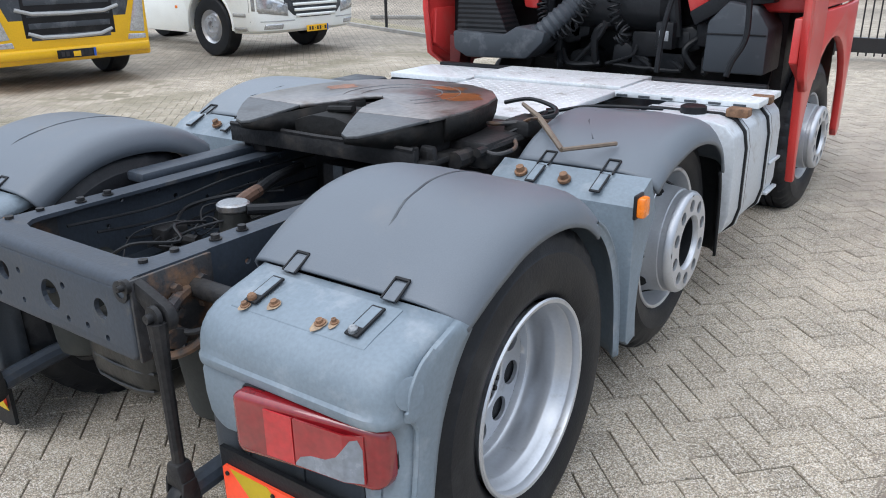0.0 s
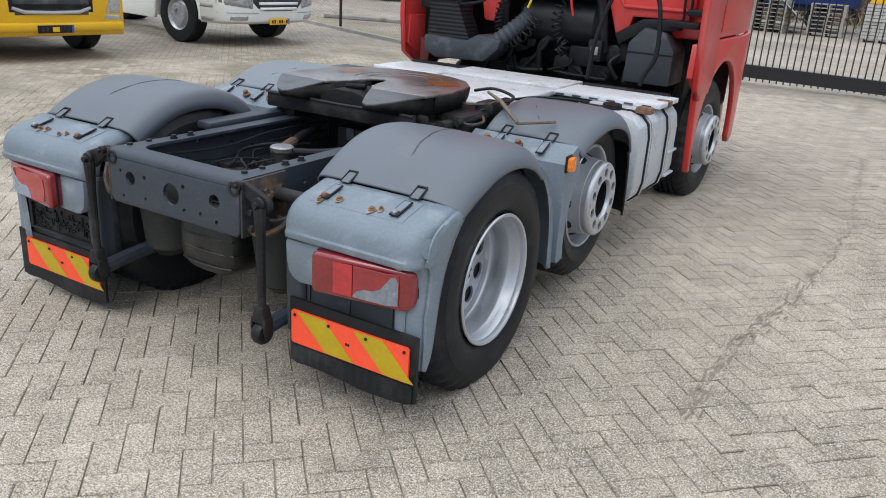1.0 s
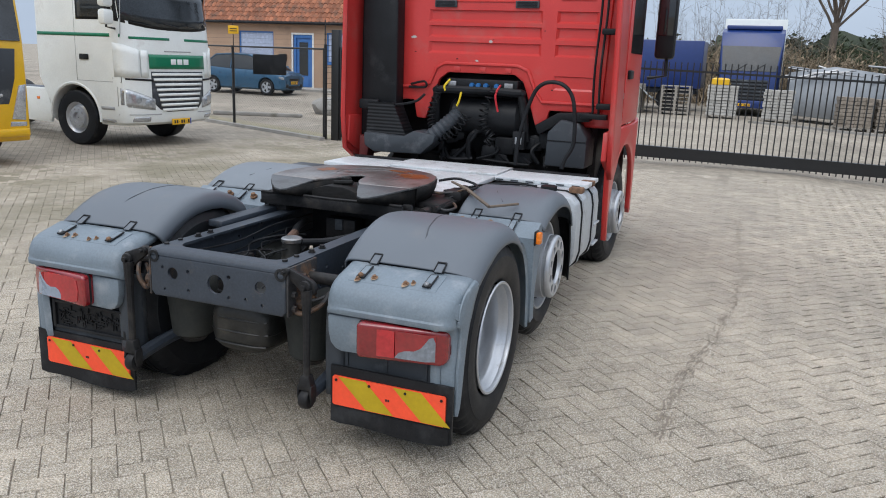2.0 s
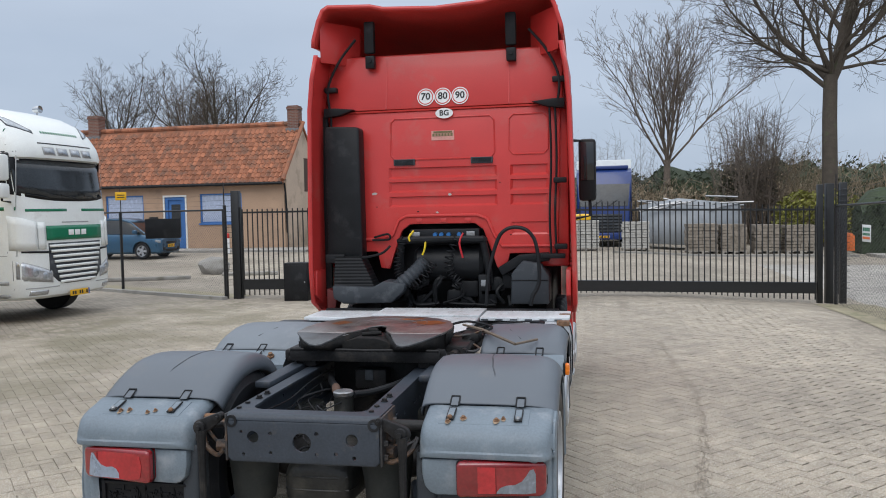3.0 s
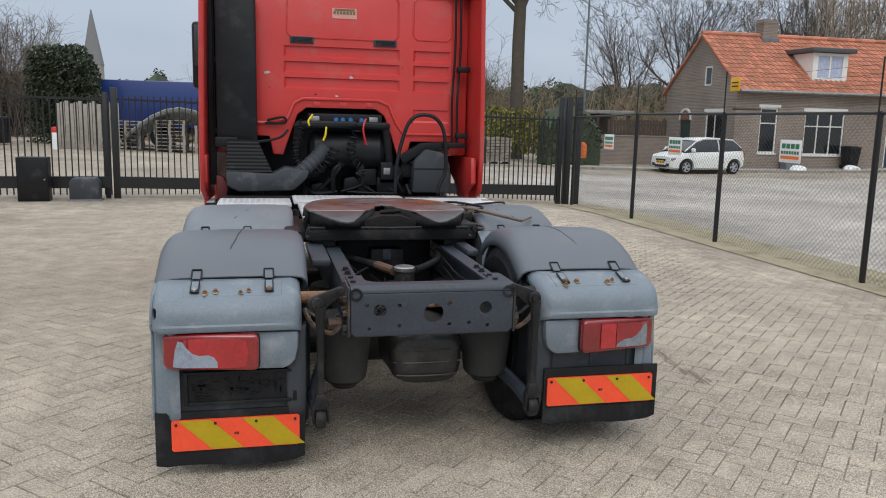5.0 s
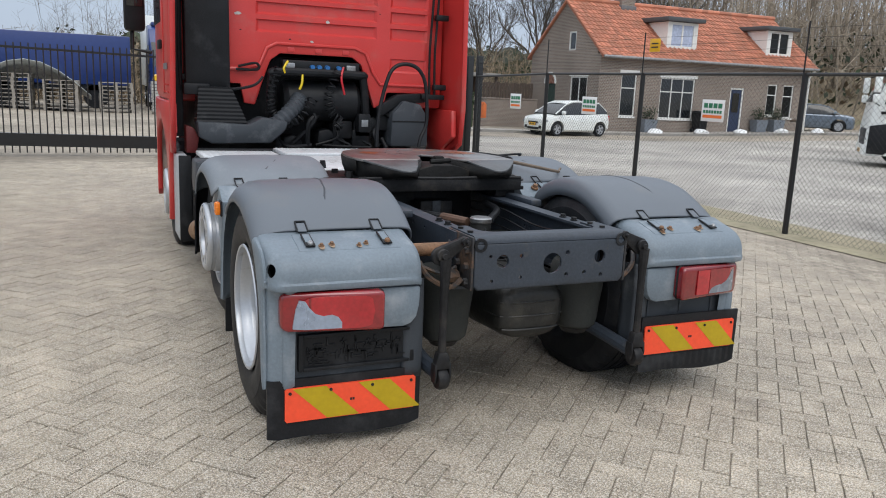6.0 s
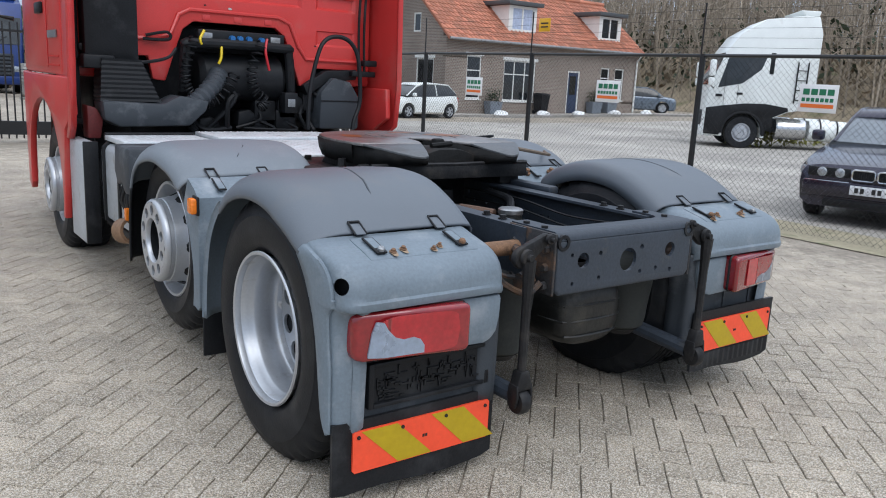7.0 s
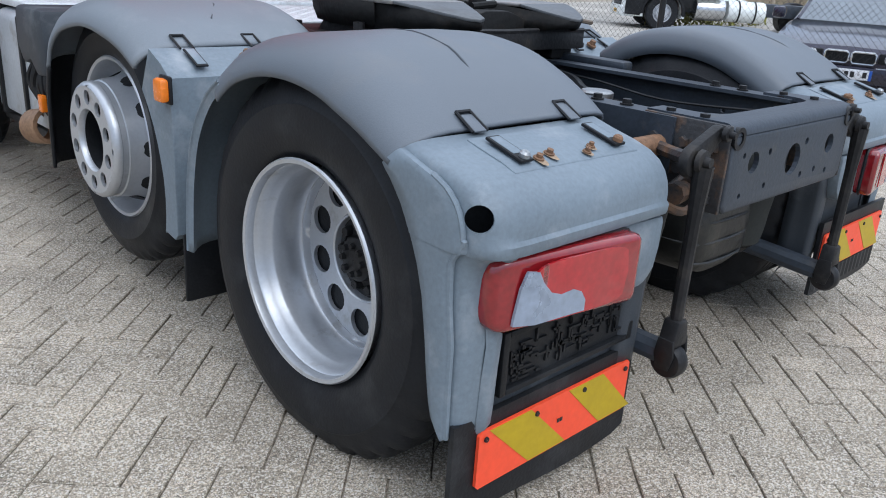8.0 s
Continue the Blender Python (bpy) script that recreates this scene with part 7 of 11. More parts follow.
        v = part("air_vent", bm, DARK, wall, "dark grey slotted vent")
        bm = B()
        for k in range(4):
            box(bm, x - 0.09, x + 0.09, R - 0.024, R - 0.019, 2.293 + k * 0.012, 2.299 + k * 0.012)
        part("slat", bm, BLACK, v)
    # round number stickers and country badge
    face = pose(0, 0, 0, 90, 0, 0)
    for x, word in ((-0.165, "70"), (0.0, "80"), (0.165, "90")):
        bm = B()
        lathe(bm, [(0.001, 0.002), (0.082, 0.002), (0.083, 0.0)], 32, pose(x, R - 0.017, 2.925, 83, 0, 0))
        st = part("speed_sticker", bm, WHITE_MATT, up, "round white sticker with a red ring and black " + word)
        bm = B()
        lathe(bm, [(0.064, 0.003), (0.073, 0.003), (0.073, 0.002), (0.064, 0.002)], 32, pose(x, R - 0.017, 2.925, 83, 0, 0))
        part("ring", bm, REDINK, st)
        me = text_mesh(word, 0.092, pose(x, R - 0.0205, 2.928, 83, 0, 0))
        me.materials.append(INK)
        part("number", me, None, st)
        bm = B()
        box(bm, x - 0.025, x + 0.025, R - 0.024, R - 0.022, 2.872, 2.880)
        part("bar", bm, INK, st)
    bm = B()
    lathe(bm, [(0.001, 0.003), (0.060, 0.003), (0.061, 0.0)], 28, pose(0.012, R - 0.024, 2.765, 90, 0, 0) @ Matrix.Diagonal((1.4, 0.80, 1, 1)))
    st = part("country_badge", bm, WHITE_MATT, wall, "white oval badge with black BG")
    me = text_mesh("BG", 0.072, pose(0.012, R - 0.0285, 2.766, 90, 0, 0))
    me.materials.append(INK)
    part("letters", me, None, st)
    bm = B()
    box(bm, -0.12, 0.10, R - 0.004, R + 0.001, 2.515, 2.605)
    st = part("dealer_sticker", bm, mat("faded sticker", (0.62, 0.30, 0.26), 0.6), wall, "faded sticker with dark bars")
    bm = B()
    for k in range(7):
        box(bm, -0.11 + k * 0.029, -0.089 + k * 0.029, R - 0.006, R - 0.003, 2.552, 2.578)
    box(bm, -0.10, 0.08, R - 0.006, R - 0.003, 2.582, 2.600)
    part("print", bm, mat("olive print", (0.16, 0.14, 0.06), 0.6), st)
    rng = random.Random(9)
    for k in range(14):
        bm = B()
        x, z, s = rng.uniform(-0.75, 1.0), rng.uniform(1.6, 2.4), rng.uniform(0.004, 0.012)
        if k < 3:
            x, z, s = ((-0.70, 2.02, 0.03), (0.05, 2.0, 0.025), (-0.08, 1.83, 0.02))[k]
        n = 8
        bm.faces.new([bm.verts.new((x + s * rng.uniform(0.5, 1.3) * math.cos(2 * math.pi * j / n), R - 0.0245 if k == 1 else R - 0.002, z + 0.5 * s * rng.uniform(0.5, 1.3) * math.sin(2 * math.pi * j / n))) for j in range(n)])
        part("paint_chip", bm, mat("bare chip", (0.45, 0.42, 0.40), 0.6) if k < 3 else BLACK, wall)
    # black air intake column with ribbed foot
    bm = B()
    prism(bm, [(-1.13, 1.42), (-0.785, 1.42), (-0.79, 2.63), (-0.81, 2.655), (-1.11, 2.67), (-1.13, 2.65)], R - 0.16, R - 0.002, "y", 0.02)
    part("intake_column", bm, BLACK, t, "matt black air intake column")
    bm = B()
    prism(bm, [(-1.205, 1.02), (-1.140, 1.02), (-1.140, 2.78), (-1.205, 2.78)], R - 0.035, R - 0.004, "y", 0.006)
    part("side_channel", bm, BLACK, t, "black upright channel beside the intake")
    bm = B()
    loops = []
    for k in range(19):
        z, q = 1.15 + k * 0.0155, 0.0045 if k % 2 else 0.0
        x0, x1 = -1.06 + q + 0.001 * k, -0.66 - q - 0.007 * k
        loops.append([(x0, R - 0.22 + q, z), (x1, R - 0.22 + q, z), (x1, R - 0.02, z), (x0, R - 0.02, z)])
    loft(bm, loops)
    part("intake_bellows", bm, BLACK, t, "black ribbed rubber bellows", sharp=20)
    bm = B()
    prism(bm, [(-1.05, 1.03), (-0.95, 0.98), (-0.48, 0.99), (-0.36, 1.10), (-0.34, 1.17), (-0.55, 1.20), (-0.66, 1.14), (-1.06, 1.155)], R - 0.28, R - 0.02, "y", 0.02)
    part("intake_trough", bm, DARK, t, "dusty blue-black plastic trough")
    bm = B()
    pts = spline([(-0.62, R - 0.2, 1.08), (-0.45, R - 0.2, 1.13), (-0.28, R - 0.16, 1.27), (-0.20, R - 0.08, 1.36)], 10)
    tube(bm, pts, [0.060 + 0.010 * (k % 2) for k in range(len(pts))], 14)
    part("corrugated_hose", bm, DARK, t, "grey corrugated hose")
    # air tank, connector bar and coils in the cut-out
    bm = B()
    lathe(bm, [(0.02, -0.36), (0.14, -0.34), (0.175, -0.30), (0.18, 0.30), (0.14, 0.34), (0.02, 0.36)], 28, pose(0.02, R + 0.12, 1.335, 0, 90, 0), cap=True)
    part("air_tank", bm, BLACK, t, "black air tank")
    bm = B()
    tube(bm, spline([(-0.44, R - 0.02, 1.22), (-0.43, R - 0.05, 1.52), (-0.36, R - 0.07, 1.57), (0.30, R - 0.07, 1.57), (0.37, R - 0.05, 1.52), (0.42, R, 1.15)], 6), 0.036, 10)
    part("hose_bar", bm, BLACK, t)
    bm = B()
    box(bm, -0.34, 0.33, R - 0.06, R + 0.05, 1.572, 1.672, 0.012)
    pn = part("connector_panel", bm, BLACK, t, "black connector panel with blue caps")
    for x in (-0.09, -0.03, 0.04, 0.14):
        bm = B()
        lathe(bm, [(0.001, 0.03), (0.02, 0.03), (0.024, 0.0)], 12, pose(x, R - 0.06, 1.617, 90, 0, 0))
        part("cap", bm, BLUE_CAP, pn, "blue cap")
    for x in (-0.28, 0.25):
        bm = B()
        box(bm, x - 0.04, x + 0.04, R - 0.075, R - 0.058, 1.597, 1.647, 0.004)
        part("coupling", bm, STEEL, pn)

    def coil(axis, r, turns, rr, material, name, label=""):
        bm = B()
        line = spline(axis, 24)
        n = len(line)
        total = turns * 12
        pts = []
        for k in range(total + 1):
            u = k / total * (n - 1)
            i = min(int(u), n - 2)
            p = line[i].lerp(line[i + 1], u - i)
            d = (line[i + 1] - line[i]).normalized()
            a = d.orthogonal().normalized()
            b = d.cross(a)
            q = 2 * math.pi * k / 12
            pts.append(p + r * (math.cos(q) * a + math.sin(q) * b))
        tube(bm, pts, rr, 5)
        part(name, bm, material, t, label)

    coil([(-0.38, R - 0.10, 1.60), (-0.45, R - 0.11, 1.40), (-0.44, R - 0.12, 1.24), (-0.36, R - 0.14, 1.16)], 0.032, 15, 0.0065, BLACK, "coiled_hose", "black coiled air hose")
    coil([(-0.36, R - 0.16, 1.14), (-0.22, R - 0.16, 1.20), (-0.10, R - 0.14, 1.36)], 0.040, 9, 0.0065, BLACK, "coiled_hose", "black coiled air hose")
    coil([(0.13, R - 0.10, 1.60), (0.05, R - 0.11, 1.42), (0.06, R - 0.12, 1.26), (0.14, R - 0.13, 1.17), (0.10, R - 0.14, 1.12)], 0.036, 15, 0.0065, BLACK, "coiled_hose", "black coiled air hose")
    for pts, m_ in (([(-0.30, R - 0.07, 1.66), (-0.34, R - 0.10, 1.60), (-0.33, R - 0.10, 1.56)], YEL_HOSE), ([(-0.18, R - 0.09, 1.56), (-0.19, R - 0.11, 1.48), (-0.21, R - 0.11, 1.43)], YEL_HOSE), ([(0.18, R - 0.08, 1.63), (0.15, R - 0.12, 1.54), (0.18, R - 0.12, 1.40)], RED_HOSE)):
        bm = B()
        tube(bm, spline(pts, 5), 0.010, 6)
        part("short_hose", bm, m_, t, "yellow hose" if m_ is YEL_HOSE else "red hose")
    bm = B()
    box(bm, 0.32, 0.43, R - 0.10, R + 0.02, 1.08, 1.24, 0.01)
    lb = part("relay_box", bm, BLACK, t)
    bm = B()
    box(bm, 0.345, 0.405, R - 0.104, R - 0.099, 1.13, 1.19, 0.001)
    part("badge", bm, STEEL, lb)
    # hoop rail, cables and rods
    bm = B()
    tube(bm, spline([(0.42, R - 0.30, 0.97), (0.44, R - 0.28, 1.25), (0.52, R - 0.26, 1.55), (0.60, R - 0.25, 1.66), (0.72, R - 0.25, 1.68), (0.82, R - 0.25, 1.63), (0.88, R - 0.25, 1.50), (0.90, R - 0.25, 1.20), (0.84, R - 0.27, 1.05), (0.82, R - 0.28, 0.97)], 6), 0.017, 8)
    part("hoop_rail", bm, BLACK, t, "black tubular hoop with hose")
    for x0 in (1.0, 1.05, -1.155, -1.10):
        bm = B()
        tube(bm, spline([(x0, R - 0.06, 2.84), (x0 + 0.01, R - 0.05, 2.3), (x0 - 0.01, R - 0.05, 1.8), (x0, R - 0.05, 1.42)], 5), 0.011, 6)
        part("rod", bm, BLACK, t)
    for s, x0 in ((-1, -1.10), (1, 1.08)):
        bm = B()
        prism(bm, [(x0 + s * 0.06, 2.76), (x0 + s * 0.06, 2.85), (x0 - s * 0.05, 2.85), (x0 - s * 0.24, 2.83), (x0 - s * 0.10, 2.78)], R - 0.09, R - 0.005, "y", 0.006)
        part("bracket", bm, BLACK, t)
        bm = B()
        tube(bm, spline([(x0, R - 0.08, 2.83), (x0 + s * 0.01, R - 0.08, 3.05), (x0 - s * 0.10, R - 0.05, 3.30), (x0 - s * 0.26, R - 0.03, 3.50)], 6), 0.013, 6)
        part("cable", bm, BLACK, t)
        for z in (2.08, 1.47, 3.0):
            bm = B()
            box(bm, x0 - 0.05, x0 + 0.07, R - 0.09, R - 0.02, z, z + 0.05, 0.01)
            part("clip", bm, BLACK, t)
        bm = B()
        box(bm, x0 - s * 0.17, x0 + s * 0.05, R - 0.10, R - 0.03, 1.385, 1.43, 0.008) if s > 0 else box(bm, x0 - 0.05, x0 + 0.15, R - 0.2, R - 0.03, 1.36, 1.45, 0.015)
        part("holder", bm, BLACK, t)
    bm = B()
    tube(bm, spline([(-1.05, R - 0.18, 1.40), (-0.8, R - 0.18, 1.41), (-0.6, R - 0.16, 1.45), (-0.52, R - 0.12, 1.52)], 6), 0.012, 6)
    tube(bm, spline([(-0.70, R - 0.03, 1.60), (-0.56, R - 0.05, 1.63), (-0.55, R - 0.05, 1.58), (-0.72, R - 0.03, 1.575)], 6), 0.011, 6)
    part("bent_pipe", bm, BLACK, t)
    # grey wheel cover under the cab corner and dark machinery behind
    bm = B()
    prism(bm, [(0.62, 0.96), (0.98, 0.96), (0.98, 1.22), (0.90, 1.34), (0.74, 1.37), (0.63, 1.25)], R - 0.10, R + 0.25, "y", 0.02)
    g = part("wheel_cover", bm, DARK, t, "dusty grey inner wheel cover")
    bm = B()
    box(bm, 0.63, 0.97, R - 0.106, R - 0.098, 1.18, 1.19, 0.002)
    part("lip", bm, BLACK, g)
    bm = B()
    prism(bm, [(0.50, 1.30), (0.70, 1.42), (0.98, 1.44), (0.98, 1.36), (0.72, 1.33), (0.54, 1.22)], R - 0.05, R + 0.2, "y", 0.01)
    part("hose_duct", bm, BLACK, t)
    bm = B()
    box(bm, -1.0, 1.0, R + 0.32, 5.8, 0.60, 1.72, 0.05)
    part("engine_block", bm, BLACK, t)
    rng = random.Random(21)
    for k in range(12):
        bm = B()
        x, z = rng.uniform(-0.5, 0.62), rng.uniform(0.95, 1.25)
        if k % 2:
            box(bm, x - 0.09, x + 0.09, R + 0.02, R + 0.35, z - 0.08, z + 0.08, 0.02)
        else:
            prism(bm, [(x - 0.08, z - 0.05), (x - 0.02, z - 0.09), (x + 0.08, z - 0.06), (x + 0.09, z + 0.03), (x + 0.02, z + 0.08), (x - 0.07, z + 0.06)], R + 0.03, R + 0.3, "y", 0.02)
        part("machinery", bm, BLACK, t)
    for k in range(10):
        bm = B()
        x, z = rng.uniform(-0.4, 0.6), rng.uniform(1.0, 1.3)
        tube(bm, spline([(x, R + 0.05, z), (x + rng.uniform(-0.2, 0.2), R - 0.02, z - 0.08), (x + rng.uniform(-0.3, 0.3), R, 0.96)], 5), rng.choice((0.012, 0.018, 0.025)), 7)
        part("hose", bm, BLACK, t)
    bm = B()
    box(bm, -1.08, 1.08, 3.46, 3.52, 0.90, 0.955, 0.01)
    part("cross_bar", bm, BLACK, t)
    # blackish red block stands in for the shade in the cab's lower corner
    bm = B()
    prism(bm, [(-1.14, 0.90), (-1.06, 0.90), (-1.04, 1.02), (-1.08, 1.1), (-1.14, 1.12)], R - 0.2, R - 0.05, "y", 0.01)
    part("corner_iron", bm, mat("dark red corner shade", (0.10, 0.012, 0.012), 0.6), t)
    # side wings behind the cab
    for s in (-1, 1):
        bm = B()
        loops = []
        for z, yb, xb in ((0.90, 3.74, 1.245), (1.0, 3.58, 1.262), (1.3, 3.54, 1.262), (2.0, 3.54, 1.25), (2.78, 3.54, 1.232), (2.80, 3.54, 1.232), (3.1, 3.55, 1.205), (3.32, 3.57, 1.165)):
            xb -= 0.028 if s > 0 else 0.0
            loops.append([(s * (xb - 0.055), R + 0.35, z), (s * (xb - 0.045), R + 0.05, z), (s * (xb - 0.015), yb + 0.10, z), (s * xb, yb + 0.02, z), (s * (xb - 0.004), yb, z), (s * (xb - 0.035), yb + 0.008, z)])
        loft(bm, loops, closed=False, caps=False)
        thick(part("side_wing", bm, RED, t, "red plastic side wing of the cab", sharp=50), 0.02, 0)
    # roof deflector: open shell that overhangs the back
    def hood(k, lift, squeeze):
        pts = [(-1.185, 3.40), (-1.180, 3.47), (-1.13, 3.64), (-1.085, 3.735), (-1.03, 3.765), (-0.62, 3.745), (-0.50, 3.715), (0.0, 3.69), (0.42, 3.715), (0.55, 3.745), (0.96, 3.79), (1.02, 3.765), (1.07, 3.65), (1.125, 3.47), (1.13, 3.40)]
        return [(x * squeeze, k, 3.40 + (z - 3.40) * lift if z > 3.40 else z - (1 - lift) * 0.3) for x, z in pts]
    bm = B()
    loft(bm, [hood(3.60, 1.0, 1.0), hood(3.75, 1.03, 1.0), hood(4.3, 1.02, 0.995), hood(4.9, 0.8, 0.985), hood(5.4, 0.4, 0.96), hood(5.75, 0.02, 0.93)], closed=False, caps=False)
    shell = part("roof_deflector", bm, RED, t, "red roof air deflector, open at the back", sharp=45)
    thick(shell, 0.035, 0)
    shell.data.materials.append(RED_IN)
    for md in shell.modifiers:
        if md.type == "SOLIDIFY":
            md.material_offset = 1
    bm = B()
    prism(bm, [(R + 0.05, 3.30), (4.5, 3.36), (5.4, 3.30), (6.0, 2.9), (6.0, 2.78), (R + 0.05, 2.78)], -1.12, 1.10, "x", 0.02)
    part("roof", bm, RED_IN, t)
    for s, x0 in ((-1, -1.1), (1, 1.06)):
        bm = B()
        xo, xi = x0 + s * 0.035, x0 - s * 0.24
        prism(bm, [(xo, 3.66), (xi, 4.05), (xi, 4.10), (xo, 3.71)], 3.27, 3.66, "z", 0.006)
        part("hood_gusset", bm, RED, t)
    for x in (-0.70, 0.655):
        bm = B()
        box(bm, x - 0.05, x + 0.05, R - 0.06, R + 0.01, 3.36, 3.66, 0.015)
        br = part("deflector_strut", bm, BLACK, t, "black deflector adjuster")
        bm = B()
        box(bm, x - 0.045, x + 0.045, R - 0.045, R + 0.02, 3.22, 3.34, 0.01)
        lathe(bm, [(0.001, 0.01), (0.02, 0.01), (0.022, 0)], 10, pose(x, R - 0.045, 3.29, 90, 0, 0))
        part("foot", bm, BLACK, br)
    # cab sides with doors, arches, steps; the cab stands a little off the frame's middle
    for s in (-1, 1):
        before = set(bpy.data.objects)
        bm = B()
        sid = [(R + 0.06, 1.30), (R + 0.06, 3.25), (5.3, 3.25), (5.95, 2.75), (6.12, 1.9), (6.2, 1.30)]
        prism(bm, sid, s * 0.9, s * 1.20, "x", 0.03)
        rounded(bm)
        body = part("cab_side", bm, RED, t, "red cab side")
        bm = B()
        arch = [(AXLE_3 + 0.66 * math.cos(radians(a)), 0.50 + 0.62 * math.sin(radians(a))) for a in range(195, -20, -12)]
        prism(bm, [(3.82, 0.95), (3.87, 0.60), (3.93, 0.32), (4.0, 0.32)] + arch + [(5.35, 0.34), (6.25, 0.34), (6.28, 1.1), (6.2, 1.296), (3.62, 1.296), (3.60, 1.06)], s * 1.175, s * 1.222, "x", 0.012)
        rounded(bm)
        fe = part("front_mudguard", bm, RED, t, "red front mudguard skirt")
        bm = B()
        box(bm, *sorted((s * 1.20, s * 1.208)), 4.35, 5.25, 1.35, 2.6, 0.003)
        rounded(bm)
        dr = part("door", bm, RED, body)
        bm = B()
        prism(bm, [(4.5, 1.95), (5.2, 1.95), (5.2, 2.55), (4.5, 2.55)], s * 1.207, s * 1.212, "x", 0)
        part("window", bm, GLASS, dr)
        bm = B()
        box(bm, *sorted((s * 1.207, s * 1.235)), 4.42, 4.62, 1.72, 1.80, 0.01)
        part("door_handle", bm, BLACK, dr)
        bm = B()
        for z in (1.42, 1.36):
            box(bm, *sorted((s * 1.2, s * 1.206)), R + 0.1, 4.95, z, z + 0.012)
        part("trim_line", bm, RED_IN, body)
        bm = B()
        box(bm, *sorted((s * 1.205, s * 1.212)), 4.0, 4.3, 1.55, 1.60)
        part("badge", bm, STEEL, body)
        bm = B()
        tube(bm, [(s * 1.18, 5.75, 2.62), (s * 1.36, 5.85, 2.62), (s * 1.38, 5.85, 1.75), (s * 1.2, 5.8, 1.72)], 0.02, 8)
        mi = part("mirror_arm", bm, BLACK, t)
        bm = B()
        box(bm, *sorted((s * 1.25, s * 1.45)), 5.78, 5.92, 1.92, 2.64, 0.04)
        part("mirror", bm, BLACK, mi, "black wing mirror")
        bm = B()
        box(bm, *sorted((s * 1.275, s * 1.425)), 5.772, 5.782, 2.16, 2.60, 0.003)
        part("mirror_glass", bm, GLASS, mi)
        bm = B()
        box(bm, *sorted((s * 1.0, s * 1.12)), 3.72, 3.80, 0.35, 0.60, 0.01)
        part("step", bm, BLACK, fe)
        bm = B()
        prism(bm, [(AXLE_3 + 0.60 * math.cos(radians(a)), 0.50 + 0.575 * math.sin(radians(a))) for a in range(200, -24, -14)] + [(AXLE_3 + 0.64 * math.cos(radians(a)), 0.50 + 0.605 * math.sin(radians(a))) for a in range(-20, 200, 14)], s * 0.70, s * 0.965, "x", 0)
        part("arch_liner", bm, BLACK, fe)
        for ob in set(bpy.data.objects) - before:
            for v in ob.data.vertices:
                v.co.x -= 0.036
    bm = B()
    prism(bm, [(5.95, 2.75), (6.12, 1.9), (6.2, 1.30), (6.28, 0.35), (6.1, 0.35), (5.85, 1.3), (5.85, 2.75)], -0.90, 0.90, "x", 0.02)
    part("cab_front", bm, RED, t)
    bm = B()
    box(bm, -0.95, 0.95, R + 0.1, 5.8, 1.75, 1.9, 0.02)
    part("cab_floor", bm, BLACK, t)


cab()


# ---- other vehicles ----
def road_wheel(parent, x, y, r, w, side, rim_r, rim_m=SILVER, spokes=5, truck=False):
    m = pose(x, y, r) @ pose(0, 0, 0, -90 * side, 0, 0)
    bm = B()
    lathe(bm, [(rim_r, -w), (r - 0.03, -w), (r, -w + 0.03), (r, -0.03), (r - 0.025, 0.0), (rim_r + 0.03, 0.004), (rim_r, -0.006)], 28, m)
    t = part("wheel", bm, RUBBER, parent)
    bm = B()
    if truck:
        lathe(bm, [(rim_r, -0.012), (rim_r - 0.02, -0.03), (rim_r - 0.05, -0.07), (rim_r * 0.72, -0.05), (rim_r * 0.66, 0.0), (rim_r * 0.33, 0.005), (rim_r * 0.31, -0.04), (0.01, -0.03)], 28, m)
        for k in range(10):
            a = 2 * math.pi * k / 10
            lathe(bm, [(0.001, 0.016), (0.014, 0.016), (0.016, 0)], 6, m @ pose(rim_r * 0.54 * math.cos(a), rim_r * 0.54 * math.sin(a), 0.003))
    else:
        lathe(bm, [(rim_r, -0.006), (rim_r - 0.015, -0.01), (rim_r - 0.02, -0.06)], 28, m)
        for k in range(spokes):
            mm = m @ pose(0, 0, 0, 0, 0, 360 * k / spokes)
            prism(bm, [(0.02, -0.035), (rim_r - 0.012, -0.045), (rim_r - 0.012, 0.045), (0.02, 0.035)], -0.04, -0.012, "z", 0)
            vs = list(bm.verts)[-8:]
            bmesh.ops.transform(bm, matrix=mm, verts=vs)
        lathe(bm, [(0.001, -0.008), (0.05, -0.01), (0.06, -0.03)], 14, m)
    part("rim", bm, rim_m, t)
    bm = B()
    lathe(bm, [(0.001, -0.075), (rim_r - 0.02, -0.075)], 20, m)
    part("brake", bm, BLACK, t)
    return t


def plate(parent, x, z, w, h, base, end=None, m=None):
    bm = B()
    box(bm, x, x + 0.012, -w / 2, w / 2, z - h / 2, z + h / 2, 0.003, m)
    p = part("number_plate", bm, base, parent, "number plate with dark bars")
    n = 7
    for k in range(n):
        bm = B()
        y = -w * 0.36 + k * w * 0.12
        if k in (2, 5):
            box(bm, x + 0.012, x + 0.014, y - w * 0.015, y + w * 0.015, z - h * 0.05, z + h * 0.05, 0, m)
        else:
            box(bm, x + 0.012, x + 0.014, y - w * 0.04, y + w * 0.04, z - h * 0.28, z + h * 0.28, 0, m)
        part("bar", bm, INK, p)
    if end:
        bm = B()
        box(bm, x + 0.012, x + 0.0135, w * 0.44, w * 0.5, z - h / 2, z + h / 2, 0, m)
        part("end_strip", bm, end, p)


